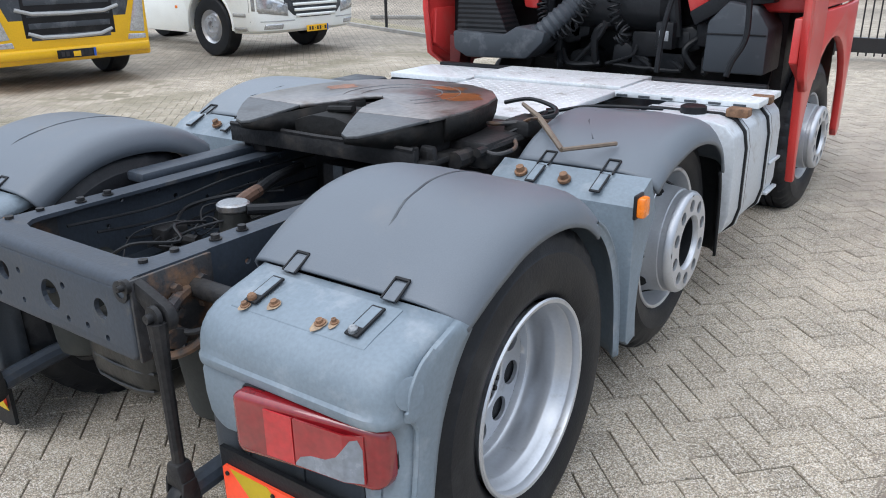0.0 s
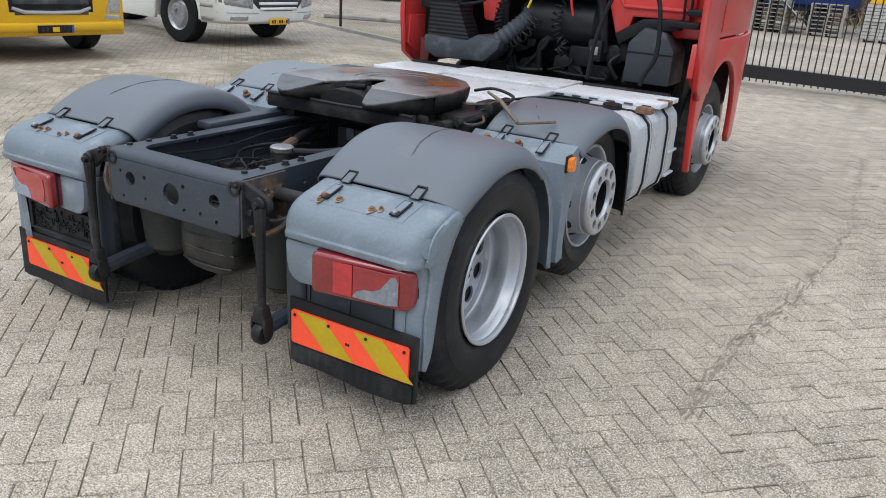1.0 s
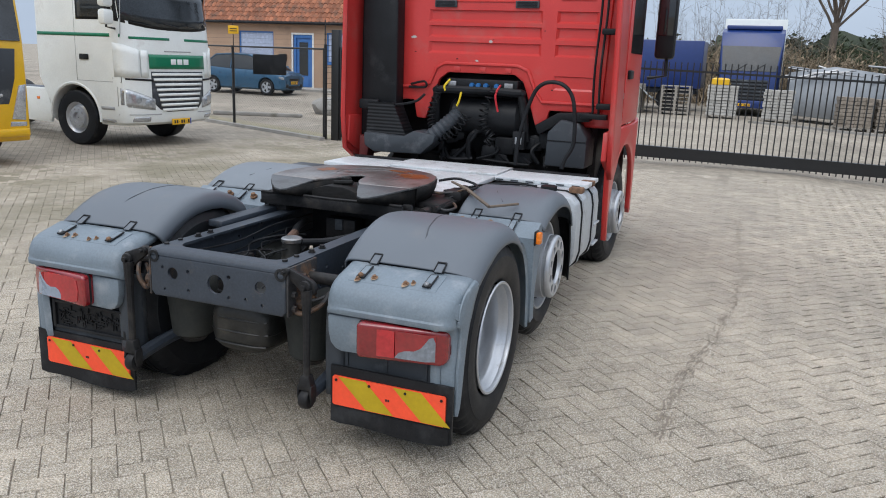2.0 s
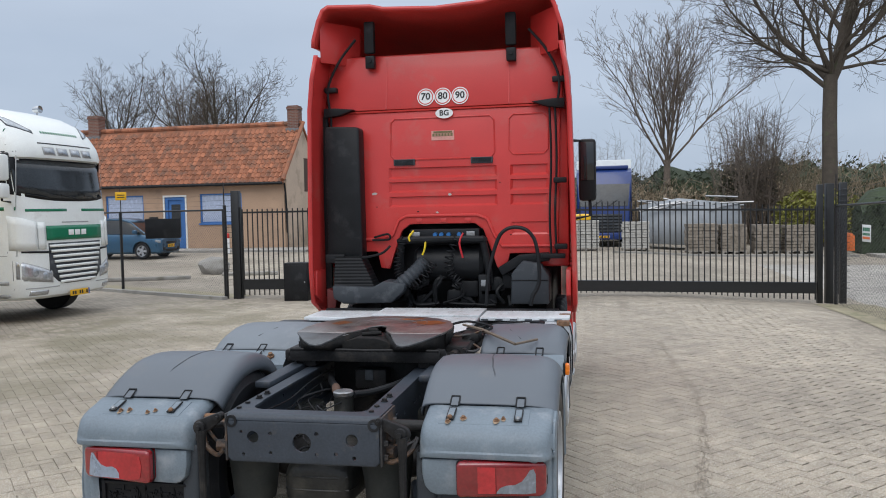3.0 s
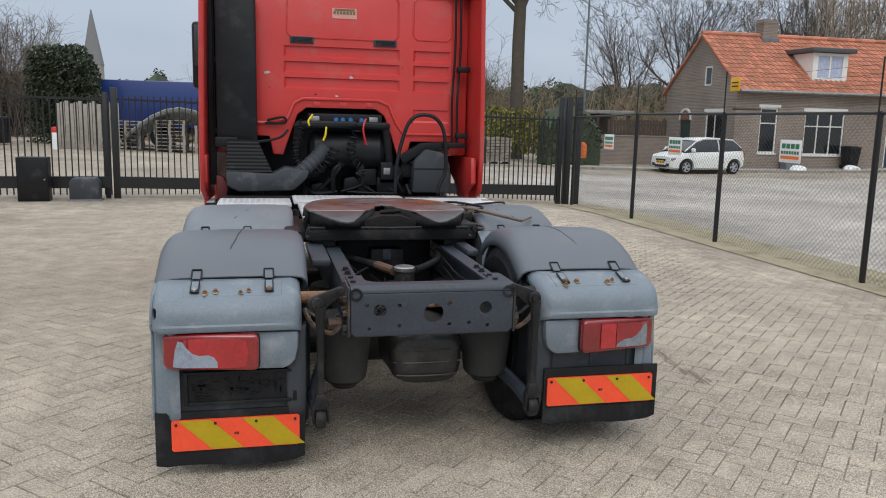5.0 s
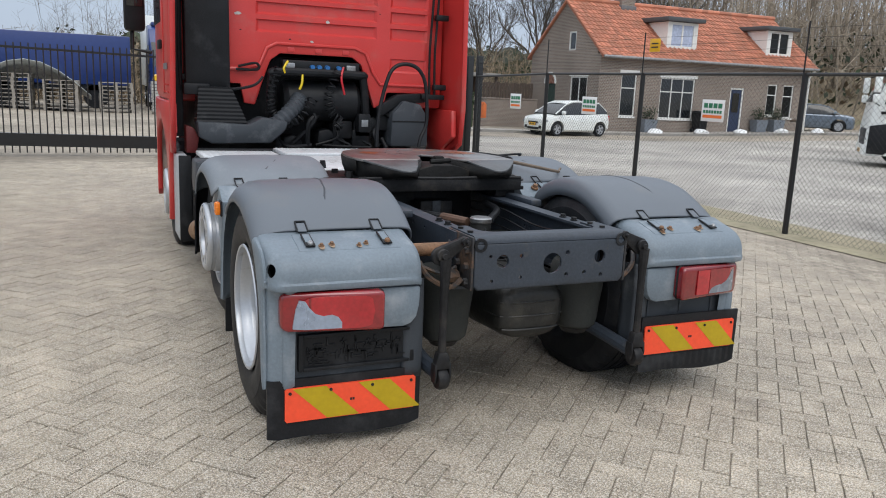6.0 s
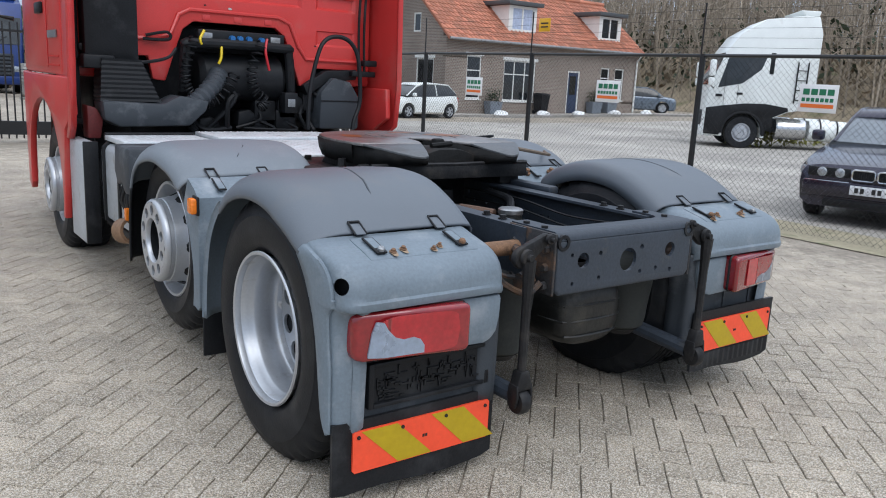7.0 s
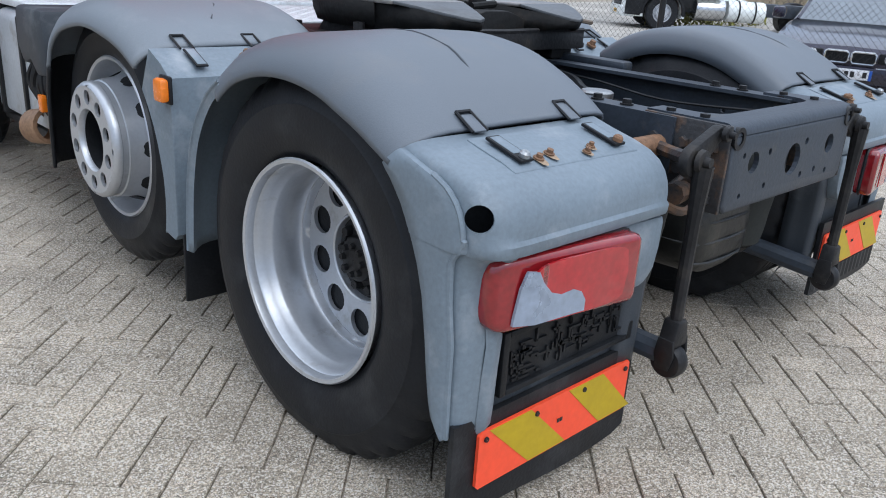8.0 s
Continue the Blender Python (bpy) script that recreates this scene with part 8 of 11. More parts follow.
def car(name, label, m, paint, wb, width, low, house, r=0.30, plates=None, rims=SILVER, kidney=False, spokes=5, tail=True, glass=GLASS):
    """low: sections (x, sill, belt, half width); house: sections (x, belt, roof, half width below, half width above)."""
    c = thing(name, label, "car", m=m)
    bm = B()
    loops = []
    for x, zl, zb, w in low:
        zm = zl + (zb - zl) * 0.55
        loops.append([(x, -w * 0.86, zl), (x, -w * 0.97, zl + 0.07), (x, -w, zm), (x, -w * 0.985, zb - 0.10), (x, -w * 0.93, zb - 0.02), (x, -w * 0.7, zb + 0.015), (x, 0, zb + 0.03),
                      (x, w * 0.7, zb + 0.015), (x, w * 0.93, zb - 0.02), (x, w * 0.985, zb - 0.10), (x, w, zm), (x, w * 0.97, zl + 0.07), (x, w * 0.86, zl)])
    loft(bm, loops)
    body = part("body", bm, paint, c, sharp=28)
    bm = B()
    for wx in (0, -wb):
        lathe(bm, [(r + 0.065, -1.0), (r + 0.065, 1.0)], 28, pose(wx, 0, r, 90, 0, 0), cap=True)
    cut(body, bm)
    bm = B()
    loops = [[(x, -w0, zb - 0.03), (x, -(w0 + w1) / 2 - 0.02, (zb + zr) / 2), (x, -w1, zr), (x, w1, zr), (x, (w0 + w1) / 2 + 0.02, (zb + zr) / 2), (x, w0, zb - 0.03)] for x, zb, zr, w0, w1 in house]
    loft(bm, loops)
    part("glass_house", bm, glass, c, "dark car windows", sharp=25)
    bm = B()
    top = [h for h in house if h[2] - h[1] > 0.28]
    loops = [[(x, -w1 - 0.035, zr - 0.035), (x, -w1 + 0.02, zr + 0.012), (x, 0, zr + 0.035), (x, w1 - 0.02, zr + 0.012), (x, w1 + 0.035, zr - 0.035)] for x, zb, zr, w0, w1 in top]
    loft(bm, loops, closed=False, caps=False)
    thick(part("roof", bm, paint, c, sharp=50), 0.02)
    for s in (-1, 1):
        bm = B()
        tube(bm, [(h[0], s * (h[4] + 0.012), h[2] - 0.01) for h in house], 0.028, 6)
        for i in (len(house) // 2,):
            h = house[i]
            tube(bm, [(h[0], s * (h[3] + 0.01), h[1] - 0.02), (h[0], s * ((h[3] + h[4]) / 2 + 0.028), (h[1] + h[2]) / 2), (h[0], s * (h[4] + 0.015), h[2] - 0.02)], 0.025, 6)
        part("pillar", bm, paint, c)
        for wx in (0, -wb):
            road_wheel(c, wx, s * (width / 2 - 0.03), r, 0.2, s, r * 0.68, rims, spokes)
        bm = B()
        mx = house[0][0] - 0.25
        box(bm, mx - 0.12, mx + 0.03, *sorted((s * (width / 2 + 0.01), s * (width / 2 + 0.17))), house[0][1] + 0.02, house[0][1] + 0.17, 0.04)
        part("mirror", bm, paint, c)
    fx, fzl, fzb, fw = low[0]
    gx = low[1][0]
    for s in (-1, 1):
        if kidney:
            continue
        bm = B()
        prism(bm, [(gx - 0.32, fzb + 0.03), (fx - 0.03, fzb - 0.03), (fx - 0.02, fzb - 0.13), (gx - 0.2, fzb - 0.06)], s * fw * 0.50, s * (low[1][3] + 0.012), "y", 0.012)
        part("headlamp", bm, HEADLAMP, c)
        bm = B()
        prism(bm, [(fx - 0.02, 0.30), (fx + 0.012, 0.30), (fx + 0.012, 0.42), (fx - 0.02, 0.44)], s * fw * 0.62, s * fw * 0.88, "y", 0.006)
        part("fog_lamp", bm, BLACK, c)
    if tail:
        rx, rzl, rzb, rw = low[-1]
        for s in (-1, 1):
            bm = B()
            box(bm, rx - 0.02, rx + 0.16, *sorted((s * rw * 0.72, s * (rw + 0.012))), rzb - 0.25, rzb - 0.02, 0.03)
            part("tail_lamp", bm, LENS_RED, c)
    if not kidney:
        bm = B()
        box(bm, fx - 0.01, fx + 0.014, -fw * 0.5, fw * 0.5, fzb - 0.17, fzb - 0.08, 0.01)
        box(bm, fx - 0.01, fx + 0.012, -fw * 0.6, fw * 0.6, 0.26, 0.36, 0.01)
        part("grille", bm, BLACK, c)
    if plates:
        plate(c, fx + (0.012 if not kidney else 0.056), 0.48 if not kidney else 0.46, 0.52, 0.11, plates, PLATE_B)
    return c


def small_low(f, wb, rr, belt, w, hood):
    return [(f, 0.28, hood - 0.12, w * 0.80), (f - 0.10, 0.20, hood - 0.02, w * 0.92), (f - 0.35, 0.19, hood + 0.03, w * 0.98), (0.0, 0.19, hood + 0.09, w), (-0.35, 0.19, belt, w), (-wb * 0.6, 0.19, belt + 0.02, w), (-wb, 0.19, belt + 0.06, w), (-wb - rr + 0.15, 0.22, belt + 0.06, w * 0.96), (-wb - rr, 0.30, belt + 0.02, w * 0.88)]


zk = lay(17, 26.5)
car("small_car", "white five-door hatchback parked at the kerb", pose(16.1, 26.7, zk, 0, 0, 188), WHITE, 2.42, 1.62, small_low(0.72, 2.42, 0.55, 0.92, 0.80, 0.80),
    [(0.10, 0.90, 0.94, 0.74, 0.70), (-0.55, 0.93, 1.36, 0.75, 0.60), (-0.9, 0.95, 1.46, 0.76, 0.58), (-1.6, 0.97, 1.48, 0.76, 0.58), (-2.4, 1.0, 1.44, 0.75, 0.57), (-2.85, 1.02, 1.10, 0.70, 0.60)], 0.295, PLATE_Y)
zk = lay(-15, 23.7)
car("small_car", "metallic blue hatchback parked before the cottage", pose(-15.2, 23.75, zk, 0, 0, 0), TEAL, 2.45, 1.66, small_low(0.75, 2.45, 0.6, 0.94, 0.82, 0.84),
    [(0.12, 0.92, 0.96, 0.76, 0.72), (-0.5, 0.95, 1.38, 0.77, 0.62), (-0.9, 0.97, 1.49, 0.78, 0.60), (-1.6, 0.98, 1.51, 0.78, 0.60), (-2.4, 1.0, 1.46, 0.76, 0.58), (-2.9, 1.02, 1.12, 0.70, 0.60)], 0.30, PLATE_Y)
zk = lay(36, 28)
car("suv", "grey-blue SUV parked beside the brick house", pose(38.6, 30.9, zk, 0, 0, -42), GREYCAR, 2.6, 1.8, small_low(0.85, 2.6, 0.75, 1.02, 0.88, 0.96),
    [(0.0, 1.02, 1.06, 0.84, 0.78), (-0.6, 1.05, 1.46, 0.84, 0.68), (-1.0, 1.06, 1.56, 0.85, 0.66), (-1.8, 1.07, 1.58, 0.85, 0.66), (-2.7, 1.1, 1.50, 0.83, 0.62), (-3.15, 1.12, 1.2, 0.76, 0.66)], 0.35, PLATE_Y, spokes=10)


def saloon():
    hx, hy = -0.955, -0.296
    yaw = math.degrees(math.atan2(hy, hx))
    px, py = 7.28, 2.48
    f = 0.86
    m = pose(px - hx * (f + 0.02), py - hy * (f + 0.02), lay(7.5, 2.3), 0, 0, yaw)
    w = 0.93
    low = [(f, 0.30, 0.62, w * 0.84), (f - 0.06, 0.22, 0.72, w * 0.92), (f - 0.30, 0.20, 0.78, w * 0.985), (0.0, 0.20, 0.86, w), (-0.6, 0.20, 0.93, w), (-1.6, 0.20, 0.95, w), (-2.93, 0.20, 0.96, w), (-3.7, 0.24, 0.95, w * 0.96), (-4.05, 0.34, 0.88, w * 0.86)]
    house = [(-0.42, 0.92, 0.96, 0.82, 0.74), (-0.95, 0.94, 1.28, 0.83, 0.64), (-1.25, 0.95, 1.385, 0.84, 0.61), (-1.9, 0.96, 1.415, 0.84, 0.61), (-2.6, 0.97, 1.37, 0.83, 0.60), (-3.2, 0.97, 1.02, 0.78, 0.66)]
    c = car("saloon_car", "dark violet older saloon with a double chrome grille", m, NAVY, 2.93, 1.86, low, house, 0.32, PLATE_W, kidney=True, glass=GLASS_SKY)
    for s in (-1, 1):
        bm = B()
        y0, y1 = sorted((s * 0.015, s * 0.262))
        loop = [(y0, 0.60), (y0 + 0.02, 0.575), (y1 - 0.02, 0.575), (y1, 0.60), (y1, 0.68), (y1 - 0.025, 0.70), (y0 + 0.025, 0.70), (y0, 0.68), (y0, 0.60)]
        tube(bm, [(f + 0.03, y, z) for y, z in loop], 0.013, 6)
        g = part("grille_frame", bm, CHROME, c, "chrome grille frame")
        bm = B()
        box(bm, f - 0.02, f + 0.018, y0 + 0.01, y1 - 0.01, 0.585, 0.69)
        for k in range(9):
            y = y0 + 0.023 + k * 0.025
            box(bm, f + 0.018, f + 0.026, y - 0.005, y + 0.005, 0.585, 0.69)
        part("grille_bars", bm, BLACK, g)
        bm = B()
        box(bm, f - 0.16, f + 0.012, *sorted((s * 0.285, s * 0.76)), 0.59, 0.70, 0.012)
        hl = part("headlamp_unit", bm, BLACK, c)
        for yy in (0.40, 0.60):
            bm = B()
            lathe(bm, [(0.001, 0.012), (0.03, 0.012), (0.052, 0.004), (0.056, 0.0)], 18, pose(f + 0.012, s * yy, 0.645, 0, 90, 0))
            part("headlamp", bm, HEADLAMP, hl)
        bm = B()
        box(bm, f - 0.20, f - 0.06, *sorted((s * 0.742, s * 0.865)), 0.595, 0.695, 0.012)
        part("indicator", bm, HEADLAMP, c)
        bm = B()
        box(bm, f - 0.02, f + 0.05, *sorted((s * 0.28, s * 0.78)), 0.525, 0.548, 0.006)
        part("chrome_strip", bm, CHROME, c)
    bm = B()
    prism(bm, [(f - 0.05, 0.33), (f + 0.045, 0.36), (f + 0.055, 0.54), (f - 0.05, 0.56)], -0.80, 0.80, "y", 0.015)
    part("bumper", bm, NAVY, c)
    bm = B()
    box(bm, f - 0.02, f + 0.035, -0.55, 0.55, 0.24, 0.33, 0.01)
    part("lower_intake", bm, BLACK, c)


saloon()


def nose(bm, front):
    """Draw the flanks of a cab in towards its front."""
    for q in (0.7, 0.5, 0.32, 0.18, 0.08):
        bmesh.ops.bisect_plane(bm, geom=list(bm.verts) + list(bm.edges) + list(bm.faces), plane_co=(front - q, 0, 0), plane_no=(1, 0, 0))
    for v in bm.verts:
        if v.co.x > front - 0.7:
            v.co.y -= math.copysign(0.36 * (v.co.x - front + 0.7) ** 2.2, v.co.y) * min(1.0, abs(v.co.y))


SLOT = mat("shaded grille grey", (0.36, 0.37, 0.37), 0.6, var=0.2)
LAMP_BOWL = mat("grey lamp bowl", (0.46, 0.48, 0.50), 0.2, metal=0.5, var=0.4, scale=20, bump=0.1, coat=0.8)
GLASS_LORRY = mat("lorry windscreen", (0.030, 0.036, 0.042), 0.05, var=0.8, scale=1.6, bump=0.0, spec=0.5, dirt=(0.05, 0.055, 0.06), dirt_amount=0.4, dirt_scale=1.2)


def lorry(name, label, m, paint, prof, front, shield, side_glass, grille, lower=None, tank=True, bumper=None, plate_m=PLATE_Y, back=5.5, mirrors=(-1, 1), headlamp=((0.62, 0.92), (0.72, 1.15)), chin=None):
    """A forward-control lorry. prof: side outline (x, z) with the axle at 0; front: x of the nose."""
    w = 1.24
    t = thing(name, label, "lorry", m=m)
    bm = B()
    # the wheel arch is part of the outline
    arch = [(0.60 * math.cos(radians(a)), 0.52 + 0.60 * math.sin(radians(a))) for a in range(195, -16, -10)]
    prism(bm, prof + arch, -w, w, "y", 0.03)
    nose(bm, front)
    cab_ = part("cab", bm, paint, t, sharp=40)
    bm = B()
    box(bm, -back, 0.9, -0.45, 0.45, 0.55, 0.95, 0.02)
    part("chassis", bm, CHASSIS, t)
    bm = B()
    box(bm, -0.62, 0.62, -0.9, 0.9, 0.7, 1.15, 0.02)
    part("wheel_well", bm, BLACK, t)
    (x0, z0), (x1, z1) = shield
    d = V(x1 - x0, 0, z1 - z0).normalized()
    n = V(d.z, 0, -d.x)
    bm = B()
    w0, w1 = (w - 0.36 * max(0.0, q - front + 0.7) ** 2.2 - 0.045 for q in (x0, x1))
    loft(bm, [[V(x0, y, z0) + n * 0.004 for y in (-w0, w0)] + [V(x0, y, z0) + n * 0.016 for y in (w0, -w0)],
              [V(x1, y, z1) + n * 0.004 for y in (-w1, w1)] + [V(x1, y, z1) + n * 0.016 for y in (w1, -w1)]])
    part("windscreen", bm, GLASS_LORRY, t, "dark windscreen")
    bm = B()
    for y in (-0.5, 0.2):
        a = V(x0, y, z0) + n * 0.035
        tube(bm, [a, a + d * 0.3 + V(0, 0.42, 0)], 0.012, 5)
    part("wiper", bm, BLACK, t)
    for s in (-1, 1):
        bm = B()
        prism(bm, side_glass, s * (w + 0.002), s * (w + 0.010), "y", 0)
        nose(bm, front)
        part("side_window", bm, GLASS_LORRY, t)
        bm = B()
        a, b = side_glass[1][0] + 0.02, side_glass[0][0] + 0.1
        for xx in (a + 0.08, b - 0.3):
            tube(bm, [(xx, s * (w + 0.004), 1.15), (xx, s * (w + 0.004), 2.75)], 0.006, 4)
        box(bm, b - 0.24, b - 0.04, *sorted((s * w, s * (w + 0.03))), 1.60, 1.68, 0.01)
        part("door_line", bm, BLACK, t)
        road_wheel(t, 0, s * (w - 0.02), 0.51, 0.30, s, 0.29, SILVER, truck=True)
        for q in (-back + 1.2,):
            road_wheel(t, q, s * (w - 0.02), 0.51, 0.55, s, 0.29, SILVER, truck=True)
        bm = B()
        fx = front
        if s in mirrors:
          tube(bm, [(fx - 0.25, s * w, 2.75), (fx - 0.08, s * (w + 0.26), 2.7), (fx - 0.08, s * (w + 0.26), 1.9), (fx - 0.2, s * w, 1.85)], 0.02, 6)
          ar = part("mirror_arm", bm, BLACK, t)
          bm = B()
          box(bm, fx - 0.16, fx + 0.02, *sorted((s * (w + 0.10), s * (w + 0.34))), 2.22, 2.72, 0.05)
          box(bm, fx - 0.15, fx + 0.02, *sorted((s * (w + 0.10), s * (w + 0.34))), 1.92, 2.18, 0.05)
          part("mirror", bm, paint, ar)
        bm = B()
        (ya, yb), (za, zb) = headlamp
        box(bm, front - 0.14, front + 0.002, *sorted((s * ya * 0.95, s * 1.04)), za, zb - 0.1, 0.03)
        part("headlamp", bm, HEADLAMP, t)
        if chin is None:
            bm = B()
            box(bm, front - 0.1, front + 0.015, *sorted((s * 0.74, s * 0.98)), 0.46, 0.56, 0.015)
            part("fog_lamp", bm, HEADLAMP, t)
        if lower:
            bm = B()
            box(bm, -0.9, -0.60, *sorted((s * (w - 0.02), s * (w + 0.012))), 0.7, 1.25, 0.02)
            part("skirt", bm, lower, t)
            bm = B()
            tube(bm, [(0.63 * math.cos(radians(a)), s * (w + 0.0), 0.52 + 0.63 * math.sin(radians(a))) for a in range(-5, 186, 10)], 0.05, 6)
            part("arch", bm, lower, t)
        if tank:
            bm = B()
            lathe(bm, [(0.05, -0.1), (0.30, -0.1), (0.33, -0.06), (0.33, 0.75), (0.30, 0.8), (0.05, 0.8)], 24, pose(-1.15, s * 0.90, 0.68, 0, -90, 0), cap=True)
            part("fuel_tank", bm, CHROME if lower else TANK, t)
            bm = B()
            lathe(bm, [(0.05, 0.9), (0.31, 0.9), (0.32, 0.94), (0.32, 2.0), (0.3, 2.05), (0.05, 2.05)], 24, pose(-1.15, s * 0.90, 0.68, 0, -90, 0), cap=True)
            tk = part("fuel_tank", bm, WHITE, t)
            for q in (1.2, 1.7):
                bm = B()
                lathe(bm, [(0.325, q), (0.335, q), (0.335, q + 0.05), (0.325, q + 0.05)], 24, pose(-1.15, s * 0.90, 0.68, 0, -90, 0))
                part("strap", bm, BLACK, tk)
    # grille: dark openings between bars of paint
    gz0, gz1, gw, gm, n_bars = grille
    for k in range(n_bars):
        z = gz0 + (gz1 - gz0) * k / n_bars
        bm = B()
        box(bm, front - 0.02, front + 0.010, -gw + 0.01 * (n_bars - k), gw - 0.01 * (n_bars - k), z, z + (gz1 - gz0) / n_bars * 0.5, 0.006)
        part("grille_bar", bm, gm, t)
    bm = B()
    box(bm, front - 0.05, front + 0.006, -gw, gw, gz0 - 0.02, gz1, 0.004)
    part("grille_back", bm, BLACK if gm is not BLACK else DARK, t)
    bm = B()
    b0, b1 = chin or (0.34, 0.67)
    prism(bm, [(front - 0.35, b0), (front + 0.03, b0), (front + 0.05, b0 + 0.05), (front + 0.045, b1 - 0.02), (front - 0.1, b1)], -w, w, "y", 0.03)
    nose(bm, front)
    part("bumper", bm, bumper or paint, t)
    plate(t, front + 0.05, 0.47, 0.52, 0.11, plate_m, PLATE_B)
    return t


# cab levels of the white lorry: height, nose, half width, back
CAB_LEVELS = [(0.42, 1.29, 1.17, -0.66), (0.47, 1.37, 1.215, -0.68), (0.56, 1.40, 1.235, -0.70), (0.80, 1.405, 1.24, -0.72), (1.24, 1.40, 1.24, -0.95), (1.80, 1.385, 1.24, -0.95), (2.16, 1.355, 1.24, -0.95), (2.90, 1.245, 1.235, -0.95),
              (2.925, 1.315, 1.235, -0.95), (2.98, 1.325, 1.235, -0.95), (3.18, 1.265, 1.235, -0.95), (3.42, 1.10, 1.225, -0.95), (3.62, 0.88, 1.20, -0.94), (3.78, 0.56, 1.14, -0.93), (3.88, 0.16, 1.04, -0.92), (3.93, -0.20, 0.90, -0.90)]


def cab_at(z):
    for (za, *a), (zb, *b) in zip(CAB_LEVELS, CAB_LEVELS[1:]):
        if z <= zb:
            k = max(0.0, (z - za) / (zb - za))
            return [p + (q - p) * k for p, q in zip(a, b)]
    return list(CAB_LEVELS[-1][1:])


def cab_front(y, z):
    nose_x, half, back = cab_at(z)
    return nose_x - 0.55 * (1 - max(0.0, 1 - min(1.0, abs(y) / half) ** 3) ** (1 / 3))


def cab_flank(x, z):
    nose_x, half, back = cab_at(z)
    u = min(1.0, max(0.0, (nose_x - x) / 0.55))
    return half * max(0.0, 1 - (1 - u) ** 3) ** (1 / 3)


def white_lorry():
    t = thing("white_lorry", "white lorry tractor with green stripes and four roof lamps", "lorry", m=pose(-9.52, 9.63, 0, 0, 0, -2.0))
    bm = B()
    loops = []
    for z, nose_x, half, back in CAB_LEVELS:
        ys = [half * math.sin(radians(a)) for a in (-90, -84, -77, -69, -60, -50, -38, -25, -12, 0, 12, 25, 38, 50, 60, 69, 77, 84, 90)]
        loops.append([V(back + 0.04, -half + 0.05, z), V(back + 0.09, -half, z)] + [V(cab_front(y, z), y, z) for y in ys] + [V(back + 0.09, half, z), V(back + 0.04, half - 0.05, z)])
    loft(bm, loops)
    cab_ = part("cab", bm, WHITE, t, sharp=32)
    bm = B()
    lathe(bm, [(0.60, -1.6), (0.60, 1.6)], 40, pose(0, 0, 0.52, 90, 0, 0), cap=True)
    cut(cab_, bm)

    def sheet(name, material, ys, low, high, proud, depth=0.006, parent=None, label="", rows=4):
        """A piece that follows the curved front."""
        bm = B()
        grid = []
        for y in ys:
            zs = [low(y) + (high(y) - low(y)) * k / rows for k in range(rows + 1)]
            grid.append([bm.verts.new((cab_front(y, z) + proud, y, z)) for z in zs])
        for a, b in zip(grid, grid[1:]):
            for k in range(rows):
                bm.faces.new((a[k], b[k], b[k + 1], a[k + 1]))
        ob = part(name, bm, material, parent or t, label)
        thick(ob, depth, -1)
        return ob

    def span(a, b, n=6):
        return [a + (b - a) * k / n for k in range(n + 1)]

    def at(z):
        return lambda y: z

    def ramp(ya, za, yb, zb):
        return lambda y: za + (zb - za) * (abs(y) - ya) / (yb - ya)

    wide = [1.185 * math.sin(radians(a)) for a in (-90, -78, -66, -52, -38, -24, -10, 10, 24, 38, 52, 66, 78, 90)]
    sheet("screen_border", BLACK, [y * 1.015 for y in wide], lambda y: 2.155 + 0.12 * abs(y / 1.2) ** 3, at(2.898), 0.003, 0.003)
    shield = sheet("windscreen", GLASS_LORRY, [y * 0.975 for y in wide], lambda y: 2.205 + 0.12 * abs(y / 1.2) ** 3, at(2.87), 0.008, 0.004, label="dark curved windscreen")
    for y in (-0.62, 0.10, 0.72):
        bm = B()
        tube(bm, [(cab_front(q, z) + 0.022, q, z) for q, z in ((y, 2.20), (y - 0.16, 2.235), (y - 0.40, 2.27))], 0.010, 5)
        part("wiper", bm, BLACK, t)
    panel = sheet("name_panel", GREEN, span(-0.73, 0.77, 8), at(1.455), at(1.715), 0.012, 0.012, label="green panel with white bars")
    for y in (-0.15, 0.02, 0.19):
        bm = B()
        box(bm, 1.396, 1.412, y - 0.065, y + 0.065, 1.535, 1.635, 0.002)
        part("bar", bm, WHITE_MATT, panel)
    sheet("bonnet_seam", SLOT, span(-0.36, 0.36, 4), at(1.765), at(1.785), 0.004, 0.004)
    # slatted grille that narrows downwards
    sheet("grille_back", DARK, span(-0.70, 0.70, 8), lambda y: 0.66 + 0.9 * max(0.0, abs(y) - 0.47), at(1.405), 0.004, 0.004)
    for k in range(8):
        z = 0.668 + k * 0.093
        half = 0.47 + 0.24 * (z - 0.66) / 0.74
        sheet("grille_bar", WHITE, span(-half, half, 8), at(z + 0.008), at(z + 0.056), 0.026, 0.026, rows=2)
    for sgn in (-1, 1):
        def ys(a, b, n=6):
            return sorted(sgn * y for y in span(a, b, n))
        sheet("stripe", GREEN, ys(0.20, 1.06), at(1.972), at(2.018), 0.004, 0.004)
        sheet("grille_cheek", WHITE, ys(0.76, 0.90, 3), at(1.30), at(1.78), 0.018, 0.018)
        wing = sheet("corner_wing", WHITE, ys(0.93, 1.235), at(1.30), ramp(0.93, 1.78, 1.235, 1.90), 0.032, 0.030)
        sheet("panel_gap", BLACK, ys(0.66, 1.236), ramp(0.66, 1.225, 1.236, 1.255), ramp(0.66, 1.265, 1.236, 1.285), 0.004, 0.004)
